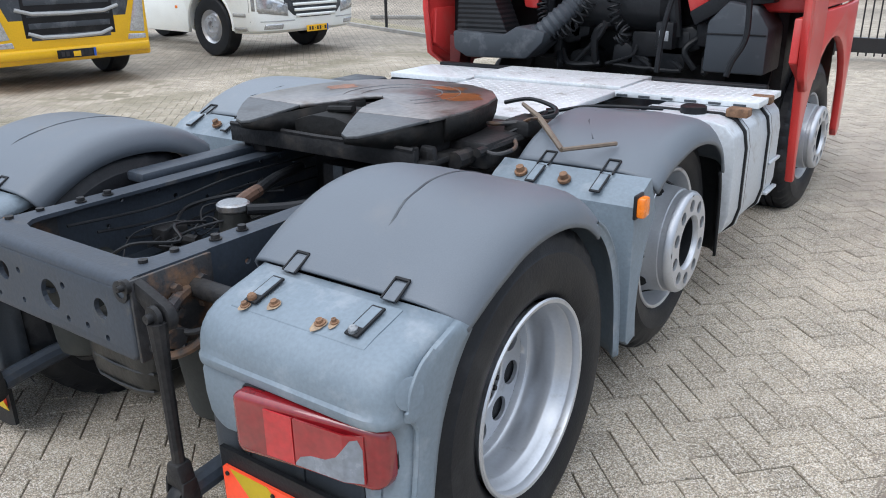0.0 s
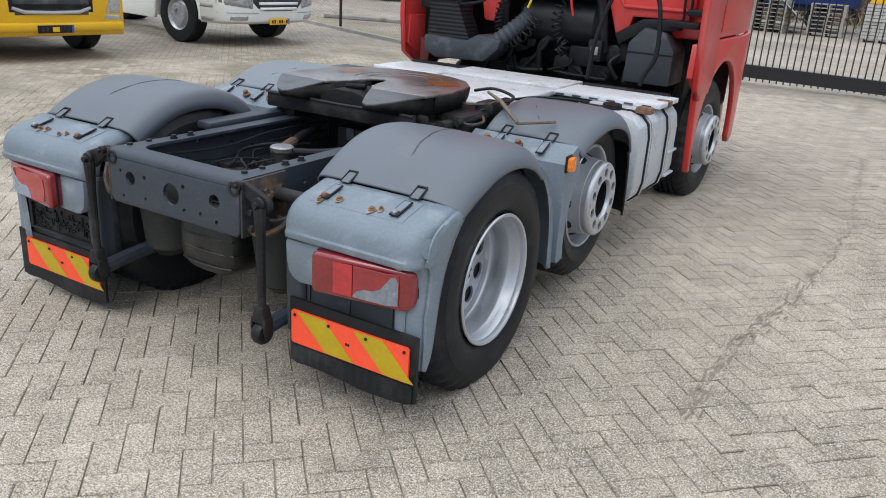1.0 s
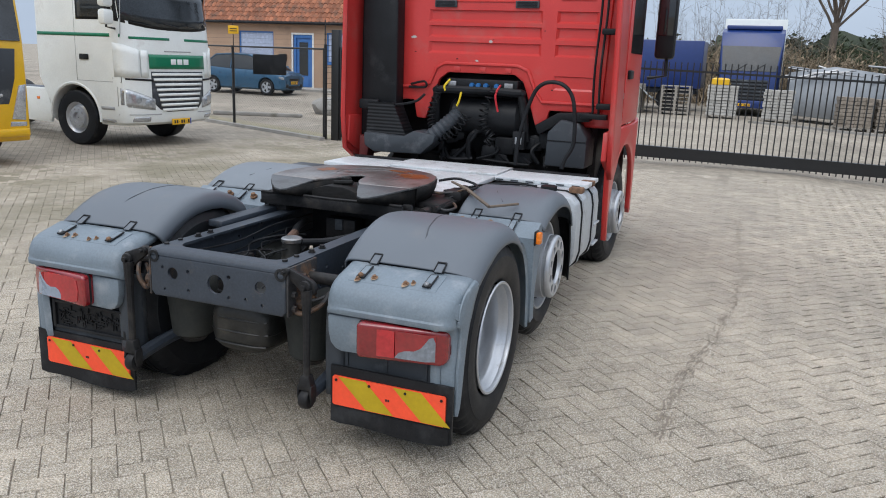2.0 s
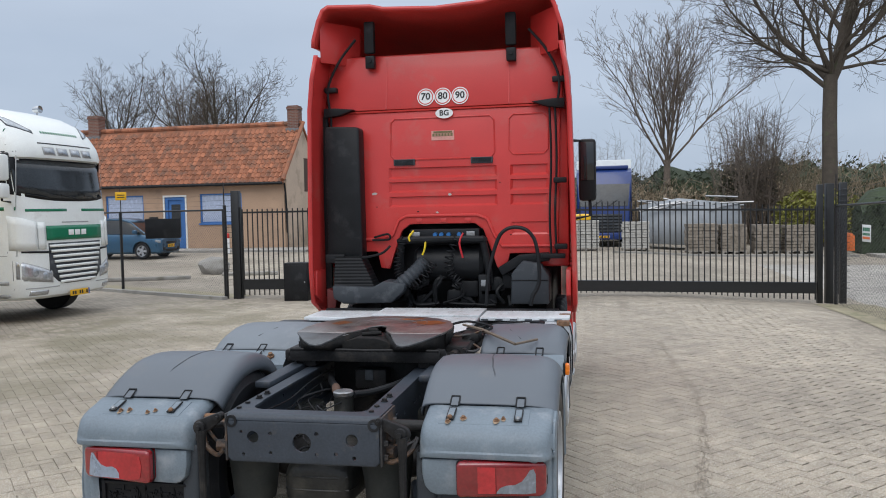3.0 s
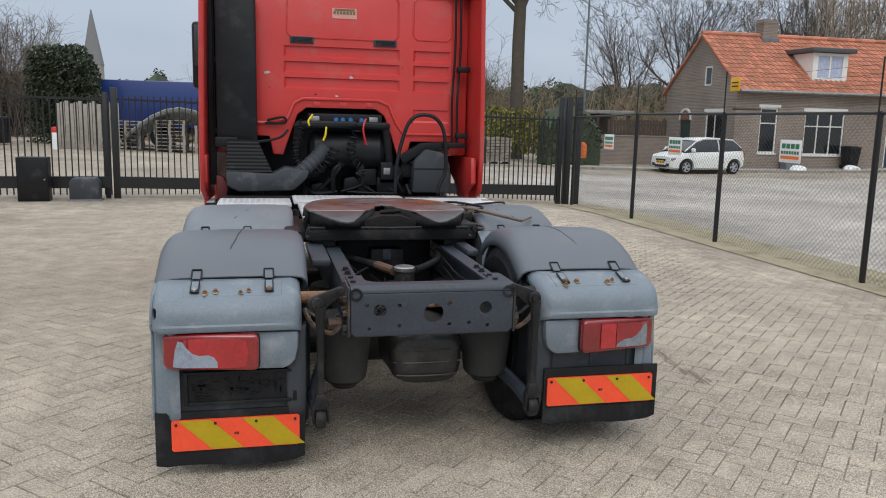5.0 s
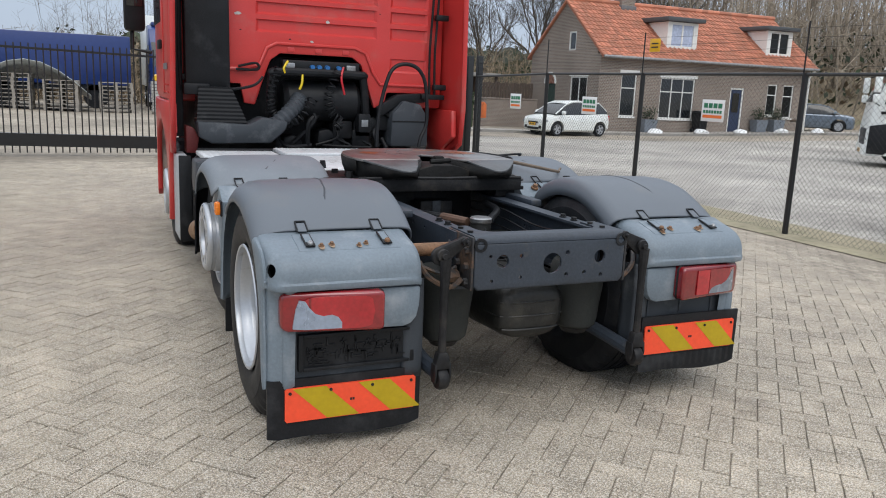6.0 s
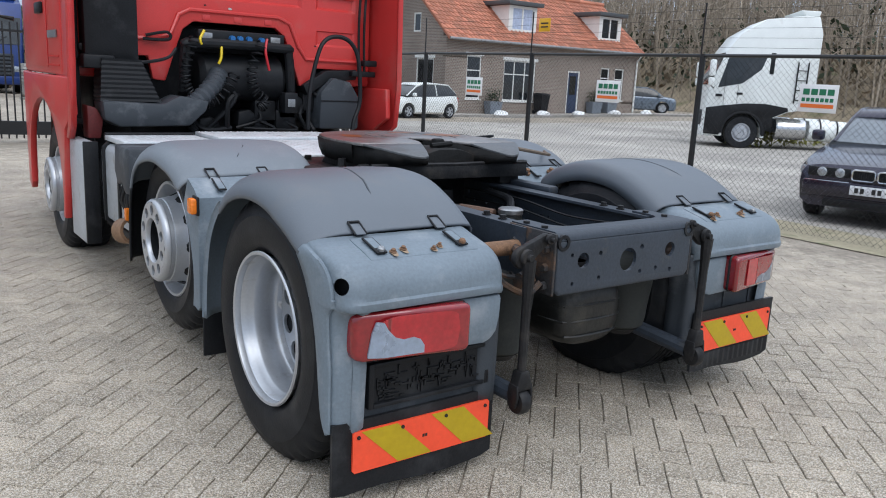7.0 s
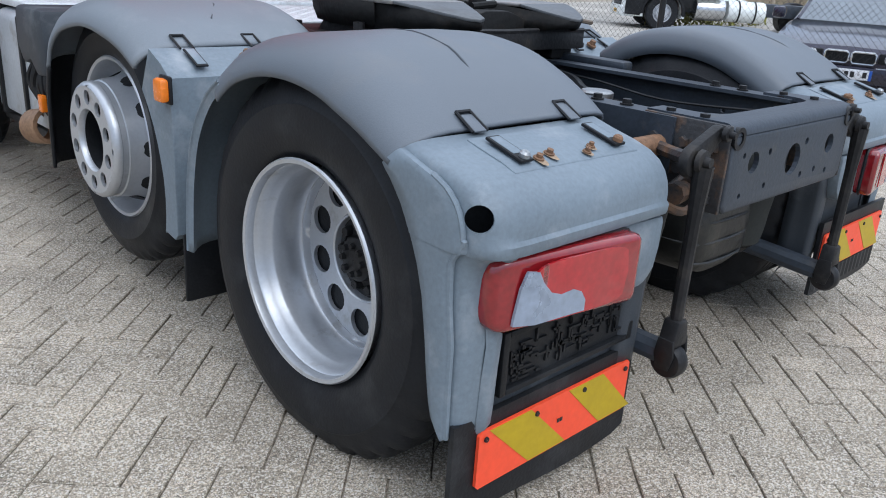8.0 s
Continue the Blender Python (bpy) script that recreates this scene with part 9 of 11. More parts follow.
        sheet("lamp_surround", SLOT, ys(0.64, 1.222), ramp(0.64, 0.700, 1.222, 0.775), ramp(0.64, 0.905, 1.222, 1.125), 0.004, 0.004)
        bowl = sheet("headlamp", LAMP_BOWL, ys(0.665, 1.205), ramp(0.665, 0.720, 1.205, 0.800), ramp(0.665, 0.890, 1.205, 1.100), 0.010, 0.006, label="clear headlamp in a grey bowl")
        for y, z, r in ((0.80, 0.835, 0.062), (0.97, 0.90, 0.075)):
            bm = B()
            lathe(bm, [(0.001, 0.012), (r * 0.7, 0.012), (r, 0.0)], 18, pose(cab_front(y, z) + 0.008, sgn * y, z, 0, 90, sgn * 14))
            part("reflector", bm, HEADLAMP, bowl)
        sheet("bumper_groove", SLOT, ys(0.50, 1.215), at(0.615), at(0.632), 0.004, 0.004)
        sheet("fog_lamp", LAMP_BOWL, ys(0.74, 1.06), at(0.495), at(0.575), 0.006, 0.006)
        sheet("marker_bezel", DARK, ys(0.66, 1.03), ramp(0.66, 3.36, 1.03, 3.48), ramp(0.66, 3.42, 1.03, 3.73), 0.004, 0.004)
        sheet("roof_marker", HEADLAMP, ys(0.70, 1.01), ramp(0.70, 3.38, 1.01, 3.50), ramp(0.70, 3.43, 1.01, 3.70), 0.010, 0.006)

        # flank: window, stripes, seams, handle, steps
        def side_piece(name, material, xs, low, high, proud):
            bm = B()
            grid = [[bm.verts.new((x, sgn * (cab_flank(x, z) + proud), z)) for z in (low, (low + high) / 2, high)] for x in xs]
            for a, b in zip(grid, grid[1:]):
                for k in range(2):
                    bm.faces.new((a[k], b[k], b[k + 1], a[k + 1]) if sgn < 0 else (a[k + 1], b[k + 1], b[k], a[k]))
            ob = part(name, bm, material, t)
            thick(ob, 0.004, -1)
            return ob

        side_piece("window_surround", BLACK, span(0.16, 1.10, 8), 2.29, 3.02, 0.003)
        side_piece("side_window", GLASS_LORRY, span(0.21, 1.05, 8), 2.335, 2.98, 0.007)
        side_piece("stripe", GREEN, span(-0.84, 1.12, 10), 1.995, 2.055, 0.004)
        side_piece("stripe", GREEN, span(-0.84, 0.92, 8), 3.365, 3.425, 0.005)
        for x in (0.10, 1.12):
            side_piece("door_line", SLOT, (x, x + 0.010), 1.20, 3.03, 0.002)
        side_piece("door_line", SLOT, span(0.10, 1.12, 6), 1.20, 1.21, 0.002)
        side_piece("roof_seam", SLOT, span(-0.84, 1.0, 8), 3.13, 3.142, 0.002)
        bm = B()
        box(bm, 0.20, 0.42, *sorted((sgn * 1.235, sgn * 1.262)), 1.58, 1.68, 0.012)
        part("door_handle", bm, BLACK, t)
        bm = B()
        tube(bm, [(0.63 * math.cos(radians(a)), sgn * 1.236, 0.52 + 0.63 * math.sin(radians(a))) for a in range(-5, 186, 10)], 0.022, 6)
        part("arch_lip", bm, WHITE, t)
        for za, zb in ((0.46, 0.53), (0.70, 0.76)):
            side_piece("step", SLOT, span(0.66, 0.98, 4), za, zb, 0.004)
        road_wheel(t, 0, sgn * 1.22, 0.51, 0.30, sgn, 0.29, SILVER, truck=True)
        road_wheel(t, -4.3, sgn * 1.22, 0.51, 0.55, sgn, 0.29, SILVER, truck=True)
        bm = B()
        prism(bm, [(-3.4, 0.42), (-0.70, 0.38), (-0.66, 0.60), (-0.74, 1.02), (-3.4, 1.02)], sgn * 1.12, sgn * 1.20, "y", 0.02)
        skirt = part("side_skirt", bm, WHITE, t)
        bm = B()
        box(bm, -1.02, -0.95, *sorted((sgn * 1.198, sgn * 1.212)), 0.80, 0.85, 0.006)
        part("reflector", bm, AMBER, skirt)
    # mirrors on the near flank
    bm = B()
    tube(bm, [(1.02, -1.19, 2.98), (1.12, -1.46, 2.96), (1.12, -1.46, 2.16), (1.06, -1.21, 2.14)], 0.020, 6)
    arm = part("mirror_arm", bm, BLACK, t)
    for za, zb in ((2.50, 2.95), (2.20, 2.46)):
        bm = B()
        box(bm, 1.04, 1.20, -1.58, -1.34, za, zb, 0.05)
        part("mirror", bm, WHITE, arm)
    bm = B()
    box(bm, -5.5, 0.9, -0.45, 0.45, 0.55, 0.95, 0.02)
    part("chassis", bm, CHASSIS, t)
    bm = B()
    box(bm, -0.62, 0.62, -0.9, 0.9, 0.7, 1.15, 0.02)
    part("wheel_well", bm, BLACK, t)
    plate(t, 1.412, 0.465, 0.52, 0.11, PLATE_Y, PLATE_B)
    # lamps under the roof lip, dark slit, print and roof fittings
    for y in (-0.50, -0.17, 0.17, 0.50):
        sheet("lamp_bezel", SLOT, span(y - 0.135, y + 0.135, 2), at(2.985), at(3.125), 0.006, 0.006, rows=2)
        sheet("roof_lamp", HEADLAMP, span(y - 0.11, y + 0.11, 2), at(3.005), at(3.105), 0.014, 0.010, rows=2)
    sheet("roof_slit", BLACK, span(-0.70, 0.70, 6), at(3.182), at(3.202), 0.005, 0.005)
    for k in range(15):
        sheet("print_bar", GREENINK, (-0.48 + k * 0.066, -0.44 + k * 0.066), at(3.385), at(3.425), 0.004, 0.003, rows=1)
    bm = B()
    tube(bm, [(-0.5, -0.86, 3.93), (-0.1, -0.86, 3.97), (0.42, -0.86, 3.86)], 0.028, 8)
    part("roof_rail", bm, DARK, t)
    for y in (-0.72, 0.78):
        bm = B()
        tube(bm, [(0.0, y, 3.84), (0.0, y, 3.99)], 0.02, 6)
        lathe(bm, [(0.001, -0.1), (0.05, -0.09), (0.075, 0.0), (0.075, 0.06), (0.001, 0.05)], 12, pose(0.02, y, 4.01, 0, 90, 0))
        part("roof_horn", bm, CHROME, t)


white_lorry()
V_PROF = [(1.36, 0.36), (1.42, 0.55), (1.40, 1.3), (1.34, 1.85), (1.02, 2.8), (0.8, 3.2), (0.4, 3.5), (-0.85, 3.5), (-0.95, 0.95), (-0.70, 0.80), (-0.70, 0.36)]
yaw = math.degrees(math.atan2(-0.15, 0.99))
t = lorry("yellow_lorry", "yellow lorry tractor with a black grille", pose(-9.68, 5.26, 0, 0, 0, yaw), YELLOW, V_PROF, 1.41, ((1.345, 1.85), (1.04, 2.75)),
          [(0.95, 1.98), (0.05, 1.98), (0.05, 2.75), (0.80, 2.75), (0.95, 2.4)], (0.66, 1.70, 0.60, DARK, 7), plate_m=BLACK, headlamp=((0.98, 1.0), (0.80, 1.25)), mirrors=(), chin=(0.425, 0.575))
bm = B()
prism(bm, [(-0.66, 0.585), (0.66, 0.585), (0.72, 0.70), (0.90, 1.30), (0.94, 1.74), (-0.94, 1.74), (-0.90, 1.30), (-0.72, 0.70)], 0.0, 0.045, "y", 0.012)
bmesh.ops.transform(bm, matrix=pose(1.41, 0, 0, 0, 0, 90), verts=bm.verts)
part("grille_panel", bm, DARK, t, "dark grey grille panel")
for z, half in ((0.70, 0.56), (1.00, 0.68)):
    bm = B()
    tube(bm, [(1.405, -half, z + 0.06), (1.42, -half * 0.7, z), (1.425, 0, z - 0.01), (1.42, half * 0.7, z), (1.405, half, z + 0.06)], 0.026, 8)
    part("grille_ridge", bm, SLOT, t)
for s in (-1, 1):
    for name, poly in (("headlamp_bowl", ((0.80, 0.70), (1.02, 0.68), (1.055, 1.22), (0.95, 1.20))), ("fog_lamp", ((0.76, 0.59), (1.03, 0.59), (1.03, 0.655), (0.78, 0.665)))):
        bm = B()
        prism(bm, [(s * y, z) for y, z in poly], 0.0, 0.035, "y", 0.008)
        bmesh.ops.transform(bm, matrix=pose(1.425, 0, 0, 0, 0, 90), verts=bm.verts)
        part(name, bm, LAMP_BOWL, t, "clear lamp glass over a grey bowl")
bm = B()
box(bm, 1.46, 1.475, -0.05, 0.05, 0.43, 0.50, 0.004)
part("tow_cover", bm, YELLOW, t)

I_PROF = [(1.16, 0.36), (1.20, 0.55), (1.18, 1.2), (1.10, 1.9), (0.72, 3.0), (0.35, 3.55), (-0.35, 4.0), (-1.5, 4.15), (-1.9, 4.12), (-2.05, 3.6), (-2.05, 1.35), (-1.3, 1.2), (-0.70, 0.9), (-0.70, 0.36)]
hx, hy = -0.70, 0.714
yaw = math.degrees(math.atan2(hy, hx))
t = lorry("parked_lorry", "white lorry tractor with black lower panels on the road", pose(21.15, 13.75, lay(21, 13.5), 0, 0, yaw), WHITE, I_PROF, 1.19, ((1.10, 1.95), (0.74, 2.95)),
          [(0.86, 1.88), (0.15, 2.03), (-0.38, 2.48), (-0.52, 2.90), (0.62, 2.86)], (0.62, 1.15, 0.70, BLACK, 4), lower=BLACK, headlamp=((0.80, 1.0), (0.70, 1.0)), back=6.0)
for s in (-1, 1):
    bm = B()
    for x in (-1.75, -1.45):
        tube(bm, [(x, s * 1.27, 1.5), (x, s * 1.27, 2.75)], 0.02, 6)
    for z in (1.6, 1.9, 2.2, 2.5):
        tube(bm, [(-1.75, s * 1.27, z), (-1.45, s * 1.27, z)], 0.014, 6)
    part("ladder", bm, BLACK, t)
    bm = B()
    box(bm, -0.75, -0.62, *sorted((s * 1.236, s * 1.244)), 2.35, 3.0)
    part("side_slot", bm, BLACK, t)
    bm = B()
    box(bm, 0.10, 0.28, *sorted((s * 1.238, s * 1.262)), 1.68, 1.75, 0.008)
    part("door_handle", bm, BLACK, t)
    bm = B()
    arch = [(0.62 * math.cos(radians(a)), 0.52 + 0.62 * math.sin(radians(a))) for a in range(188, -10, -11)]
    prism(bm, [(-1.32, 1.24), (-0.72, 0.95), (-0.70, 0.44)] + arch + [(0.70, 0.40), (1.17, 0.42), (1.16, 1.24), (0.70, 1.32), (0.0, 1.42), (-0.6, 1.44), (-1.30, 1.34)], s * 1.236, s * 1.262, "y", 0.004)
    part("lower_panel", bm, BLACK, t, "black lower cab panel")
bm = B()
prism(bm, [(-1.9, 4.12), (-1.5, 4.15), (-1.35, 4.32), (-1.95, 4.30)], -1.1, 1.1, "y", 0.03)
part("roof_spoiler", bm, WHITE, t)
LOW_PROF = [(1.36, 0.36), (1.40, 0.55), (1.38, 1.25), (1.34, 1.80), (1.06, 2.72), (0.9, 2.92), (-0.85, 2.95), (-0.95, 0.95), (-0.70, 0.80), (-0.70, 0.36)]
B_PROF = [(1.36, 0.36), (1.40, 0.55), (1.38, 1.25), (1.34, 1.80), (1.06, 2.85), (0.75, 3.4), (0.30, 3.58), (-0.85, 3.6), (-0.95, 0.95), (-0.70, 0.80), (-0.70, 0.36)]
t = lorry("blue_lorry", "dark blue lorry standing behind the gate", pose(1.75, 34.2, lay(2, 34), 0, 0, -91), BLUE, B_PROF, 1.39, ((1.345, 1.85), (1.075, 2.85)),
          [(0.95, 1.98), (0.05, 1.98), (0.05, 2.75), (0.80, 2.75), (0.95, 2.4)], (0.66, 1.5, 0.8, BLACK, 6), bumper=BLUE, mirrors=())
bm = B()
box(bm, -0.9, 0.5, -1.1, 1.1, 3.55, 3.72, 0.05)
part("roof_cap", bm, BLUE, t)
bm = B()
box(bm, -6.5, -1.0, -1.27, 1.27, 1.0, 4.06, 0.03)
part("cargo_box", bm, WHITE, t, "white cargo box")
t = lorry("blue_lorry", "blue lorry with a yellow bumper and orange roof sign", pose(30.5, 10.6, lay(30, 10), 0, 0, 200), BLUE, LOW_PROF, 1.39, ((1.345, 1.85), (1.10, 2.66)),
          [(0.95, 1.98), (0.05, 1.98), (0.05, 2.6), (0.80, 2.6), (0.95, 2.4)], (0.66, 1.5, 0.8, BLACK, 6), bumper=YELLOW)
bm = B()
box(bm, -0.6, 0.7, -1.0, 1.15, 2.96, 3.85, 0.1)
part("roof_sign", bm, ORANGEBOX, t)
bm = B()
box(bm, 1.33, 1.40, -1.2, 1.2, 1.62, 1.80, 0.02)
part("band", bm, YELLOW, t)


# ---- yard clutter beyond the gate ----
def pallet_stack(x, y, rz, layers, w=1.2, d=1.0, tall=0.145, material=WOOD):
    p = thing("pallet_stack", "stack of weathered grey pallets and slabs", "pallets", "stacks beyond the gate", pose(x, y, lay(x, y), 0, 0, rz))
    rng = random.Random(int(x * 100) + int(y * 10))
    for k in range(layers):
        # deck boards joined by three bearers
        bm = B()
        z = k * tall
        dx = rng.uniform(-0.02, 0.02)
        ys = [-d / 2 + q for q in (0, 0.1, 0.225, 0.325, 0.45, 0.55, 0.675, 0.775, 0.9, 1.0)]
        xs = [-w / 2 + dx + q for q in (0, 0.1, 0.55, 0.65, 1.1, 1.2)]
        for j in range(9):
            for i in range(5):
                if i % 2 == 0:
                    box(bm, xs[i], xs[i + 1], ys[j], ys[j + 1], z, z + tall - 0.004 - (0.026 if j % 2 else 0.0))
                elif j % 2 == 0:
                    box(bm, xs[i], xs[i + 1], ys[j], ys[j + 1], z + tall - 0.03, z + tall - 0.004)
        bmesh.ops.remove_doubles(bm, verts=bm.verts, dist=0.0005)
        part("pallet", bm, material, p)


def slab_stack(x, y, w, tall, layers, material, label, seed):
    """A pallet with flat layers stacked on it, each a little out of line."""
    rng = random.Random(seed)
    p = thing("slab_stack", label, "stack", "stacks beyond the gate", pose(x, y, lay(x, y), 0, 0, rng.uniform(-4, 4)))
    bm = B()
    for q in (-0.42, 0.0, 0.42):
        box(bm, q * w - 0.05, q * w + 0.05, -0.5, 0.5, 0, 0.10)
    box(bm, -w / 2, w / 2, -0.5, 0.5, 0.10, 0.125)
    part("pallet", bm, WOOD, p)
    d = (tall - 0.13) / layers
    for k in range(layers):
        bm = B()
        o, u = rng.uniform(-0.025, 0.025), rng.uniform(-0.025, 0.025)
        n = 4
        for i in range(n):
            xa = -w / 2 + 0.03 + o + i * (w - 0.06) / n
            h = d - 0.010 - rng.uniform(0, 0.012)
            box(bm, xa + 0.006, xa + (w - 0.06) / n - 0.006, -0.47 + u + rng.uniform(-0.015, 0.015), 0.47 + u, 0.13 + k * d, 0.13 + k * d + h)
        part("slab_layer", bm, material, p)


for x, w, n, h in ((5.62, 1.22, 8, 1.24), (6.84, 1.05, 9, 1.22), (8.14, 1.02, 8, 1.18), (9.4, 1.2, 8, 1.16)):
    slab_stack(x, 30.5, w, h, n, SLAB, "pallet stacked with weathered brown paving slabs", int(x * 10))
for x, w, n, h in ((0.94, 1.18, 10, 1.28), (2.98, 1.15, 10, 1.22)):
    slab_stack(x, 30.5, w, h, n, SLAB_PALE, "pallet stacked with pale grey boards", int(x * 10))
bm = B()
lathe(bm, [(0.001, 0.0), (0.30, 0.0), (0.32, 0.03), (0.30, 0.20), (0.22, 0.26), (0.001, 0.27)], 16, pose(0, 0, 0) @ Matrix.Diagonal((1.2, 0.8, 1, 1)))
solid("yellow_sack", bm, YELLOW, "yellow sack lying on the pale stack", "sack", m=pose(0.8, 30.45, lay(0.9, 30.5) + 1.285))
rng = random.Random(31)
for x, y, n in ((-2.8, 30.8, 8), (-4.4, 31.0, 9), (-6.2, 31.4, 8), (-0.9, 31.2, 8)):
    pallet_stack(x, y, rng.uniform(-5, 5), n)
t = thing("metal_pile", "heap of galvanised frames under grey sheeting", "scrap")
rng = random.Random(8)
for k in range(26):
    bm = B()
    x, y = rng.uniform(3.6, 7.4), rng.uniform(32.3, 34.2)
    z = rng.uniform(1.7, 2.2)
    a = rng.uniform(-0.5, 0.5)
    tube(bm, [(x - 0.7 * math.cos(a), y - 0.7 * math.sin(a), z + rng.uniform(-0.3, 0.1)), (x + 0.7 * math.cos(a), y + 0.7 * math.sin(a), z + rng.uniform(-0.3, 0.1))], 0.04, 5)
    part("frame_bar", bm, STEEL, t)
bm = B()
loft(bm, [[(3.3, 32.2 + 0.5 * j, 0.2 + 1.7 * math.sin(math.pi * j / 5) ** 0.5) for j in range(6)], [(5.0, 32.2 + 0.5 * j, 0.1 + 2.1 * math.sin(math.pi * j / 5) ** 0.5) for j in range(6)], [(7.6, 32.2 + 0.5 * j, 0.1 + 1.8 * math.sin(math.pi * j / 5) ** 0.5) for j in range(6)]], closed=False, caps=False)
thick(part("sheeting", bm, TARP, t), 0.03)
t = thing("covered_load", "pale translucent sheet over stacked slabs behind the gate", "tarpaulin")
bm = B()
loft(bm, [[(-6.2 + i * 0.55, 30.2 + j * 0.9, max(0.02, (0.4 + 1.5 * math.sin(math.pi * (i + 0.5) / 9)) * (1.0 - 0.12 * j))) for i in range(9)] for j in range(4)], closed=False, caps=False)
thick(part("sheet", bm, mat("pale sheet", (0.42, 0.46, 0.47), 0.3, var=0.25, scale=3, bump=0.2), t), 0.02)
t = thing("blue_container", "dark blue tarpaulin trailer behind the gate", "trailer")
bm = B()
box(bm, -7.6, -0.2, 34.0, 36.4, 1.0, 3.05, 0.04)
part("cover", bm, BLUE, t)
bm = B()
box(bm, -7.4, -0.4, 34.3, 36.1, 0.75, 0.995, 0.02)
part("chassis", bm, CHASSIS, t)
for x in (-6.5, -5.2, -1.6):
    bm = B()
    lathe(bm, [(0.05, -0.3), (0.5, -0.3), (0.5, 0), (0.05, 0)], 20, pose(x, 34.3, 0.5 + lay(x, 34.3), 90, 0, 0), cap=True)
    part("wheel", bm, RUBBER, t)
bm = B()
for k in range(14):
    box(bm, -8.3 + k * 0.16, -8.16 + k * 0.16, 28.9, 28.95, lay(-8, 29), lay(-8, 29) + 1.7 + 0.05 * (k % 3), 0.005)
solid("plank_screen", bm, WOOD, "grey weathered plank screen behind the gate", "fence")
bm = B()
lathe(bm, [(0.02, 0), (0.11, 0), (0.11, 0.75), (0.10, 0.8), (0.02, 0.82)], 16)
bo = solid("bollard", bm, WHITE_MATT, "white bollard with a red top beside the footway", "bollard", "bollards", m=pose(-12.9, 25.2, lay(-12.9, 25.2)))
bm = B()
lathe(bm, [(0.111, 0.62), (0.113, 0.63), (0.113, 0.79), (0.102, 0.81), (0.02, 0.83)], 16)
part("top", bm, REDINK, bo)
copy_thing(bo, pose(-8.2, 28.2, lay(-8.2, 28.2)))
bm = B()
bmesh.ops.create_icosphere(bm, subdivisions=3, radius=0.5)
for v in bm.verts:
    v.co = V(v.co.x * 1.0, v.co.y * 0.7, v.co.z * 0.62) * (1 + 0.25 * noise.noise(v.co * 3))
solid("boulder", bm, STONE, "rough grey boulder lying on the paving", "stone", m=pose(-9.9, 18.4, lay(-9.9, 18.4) + 0.2))
for x, y, l, rz in ((-8.6, 18.0, 1.6, 14), (-11.2, 16.6, 2.6, 18)):
    bm = B()
    box(bm, -l / 2, l / 2, -0.08, 0.08, 0, 0.1, 0.02)
    solid("loose_kerbstone", bm, STONE, "loose concrete kerbstone on the ground", "stone", m=pose(x, y, lay(x, y), 0, 0, rz))


def bin_(x, y, rz):
    t = thing("wheelie_bin", "dark plastic wheelie bin by the house wall", "bin", "bins", pose(x, y, lay(x, y) + (0.1 if y < 29 else 0.0), 0, 0, rz))
    bm = B()
    loft(bm, [[(-0.22, -0.24, 0.06), (0.22, -0.24, 0.06), (0.22, 0.24, 0.06), (-0.22, 0.24, 0.06)], [(-0.28, -0.34, 0.98), (0.28, -0.34, 0.98), (0.28, 0.34, 0.98), (-0.28, 0.34, 0.98)]])
    part("tub", bm, BLACK, t)
    bm = B()
    prism(bm, [(-0.36, 0.985), (0.38, 0.985), (0.36, 1.04), (0.0, 1.08), (-0.34, 1.04)], -0.3, 0.3, "x", 0.01)
    part("lid", bm, BLACK, t)
    for s in (-1, 1):
        bm = B()
        lathe(bm, [(0.02, -0.03), (0.1, -0.03), (0.1, 0.03), (0.02, 0.03)], 14, pose(s * 0.25, 0.25, 0.1, 0, 90, 0))
        part("wheel", bm, RUBBER, t)


bin_(26.2, 28.6, 0)
bin_(-10.6, 30.2, 90)


def planter(x, y):
    t = thing("planter", "grey zinc planter with a small shrub by the wall", "planter", "planters before the house", pose(x, y, lay(x, y) + 0.1))
    bm = B()
    loft(bm, [[(-0.32, -0.22, 0), (0.32, -0.22, 0), (0.32, 0.22, 0), (-0.32, 0.22, 0)], [(-0.4, -0.27, 0.62), (0.4, -0.27, 0.62), (0.4, 0.27, 0.62), (-0.4, 0.27, 0.62)]])
    part("pot", bm, mat("zinc", (0.22, 0.25, 0.29), 0.5, metal=0.3), t)
    bm = B()
    rng = random.Random(int(x * 10))
    for k in range(240):
        p = V(rng.gauss(0, 0.2), rng.gauss(0, 0.16), 0.85 + rng.gauss(0, 0.18))
        leaf(bm, p, 0.06, rng)
    part("shrub", bm, LEAF, t)


def leaf(bm, p, s, rng):
    a = Vector((rng.uniform(-1, 1), rng.uniform(-1, 1), rng.uniform(-1, 1))).normalized()
    b = a.orthogonal().normalized()
    c = a.cross(b)
    bm.faces.new([bm.verts.new(p + s * b), bm.verts.new(p + 0.45 * s * c), bm.verts.new(p - s * b), bm.verts.new(p - 0.45 * s * c)])


for x in (23.1, 30.3, 31.5):
    planter(x, 28.75)
rng = random.Random(77)
for x in (22.9, 25.7, 28.2, 31.0, 33.6):
    bm = B()
    bmesh.ops.create_icosphere(bm, subdivisions=2, radius=0.3)
    for v in bm.verts:
        v.co = V(v.co.x * 1.3, v.co.y, max(-0.05, v.co.z * 0.7)) * (1 + 0.3 * noise.noise(v.co * 4 + V(x, 0, 0)))
    solid("marker_stone", bm, WHITE_MATT, "white painted boulder on the footway edge", "stone", "white stones", m=pose(x, 27.85, lay(x, 27.8) + 0.12))


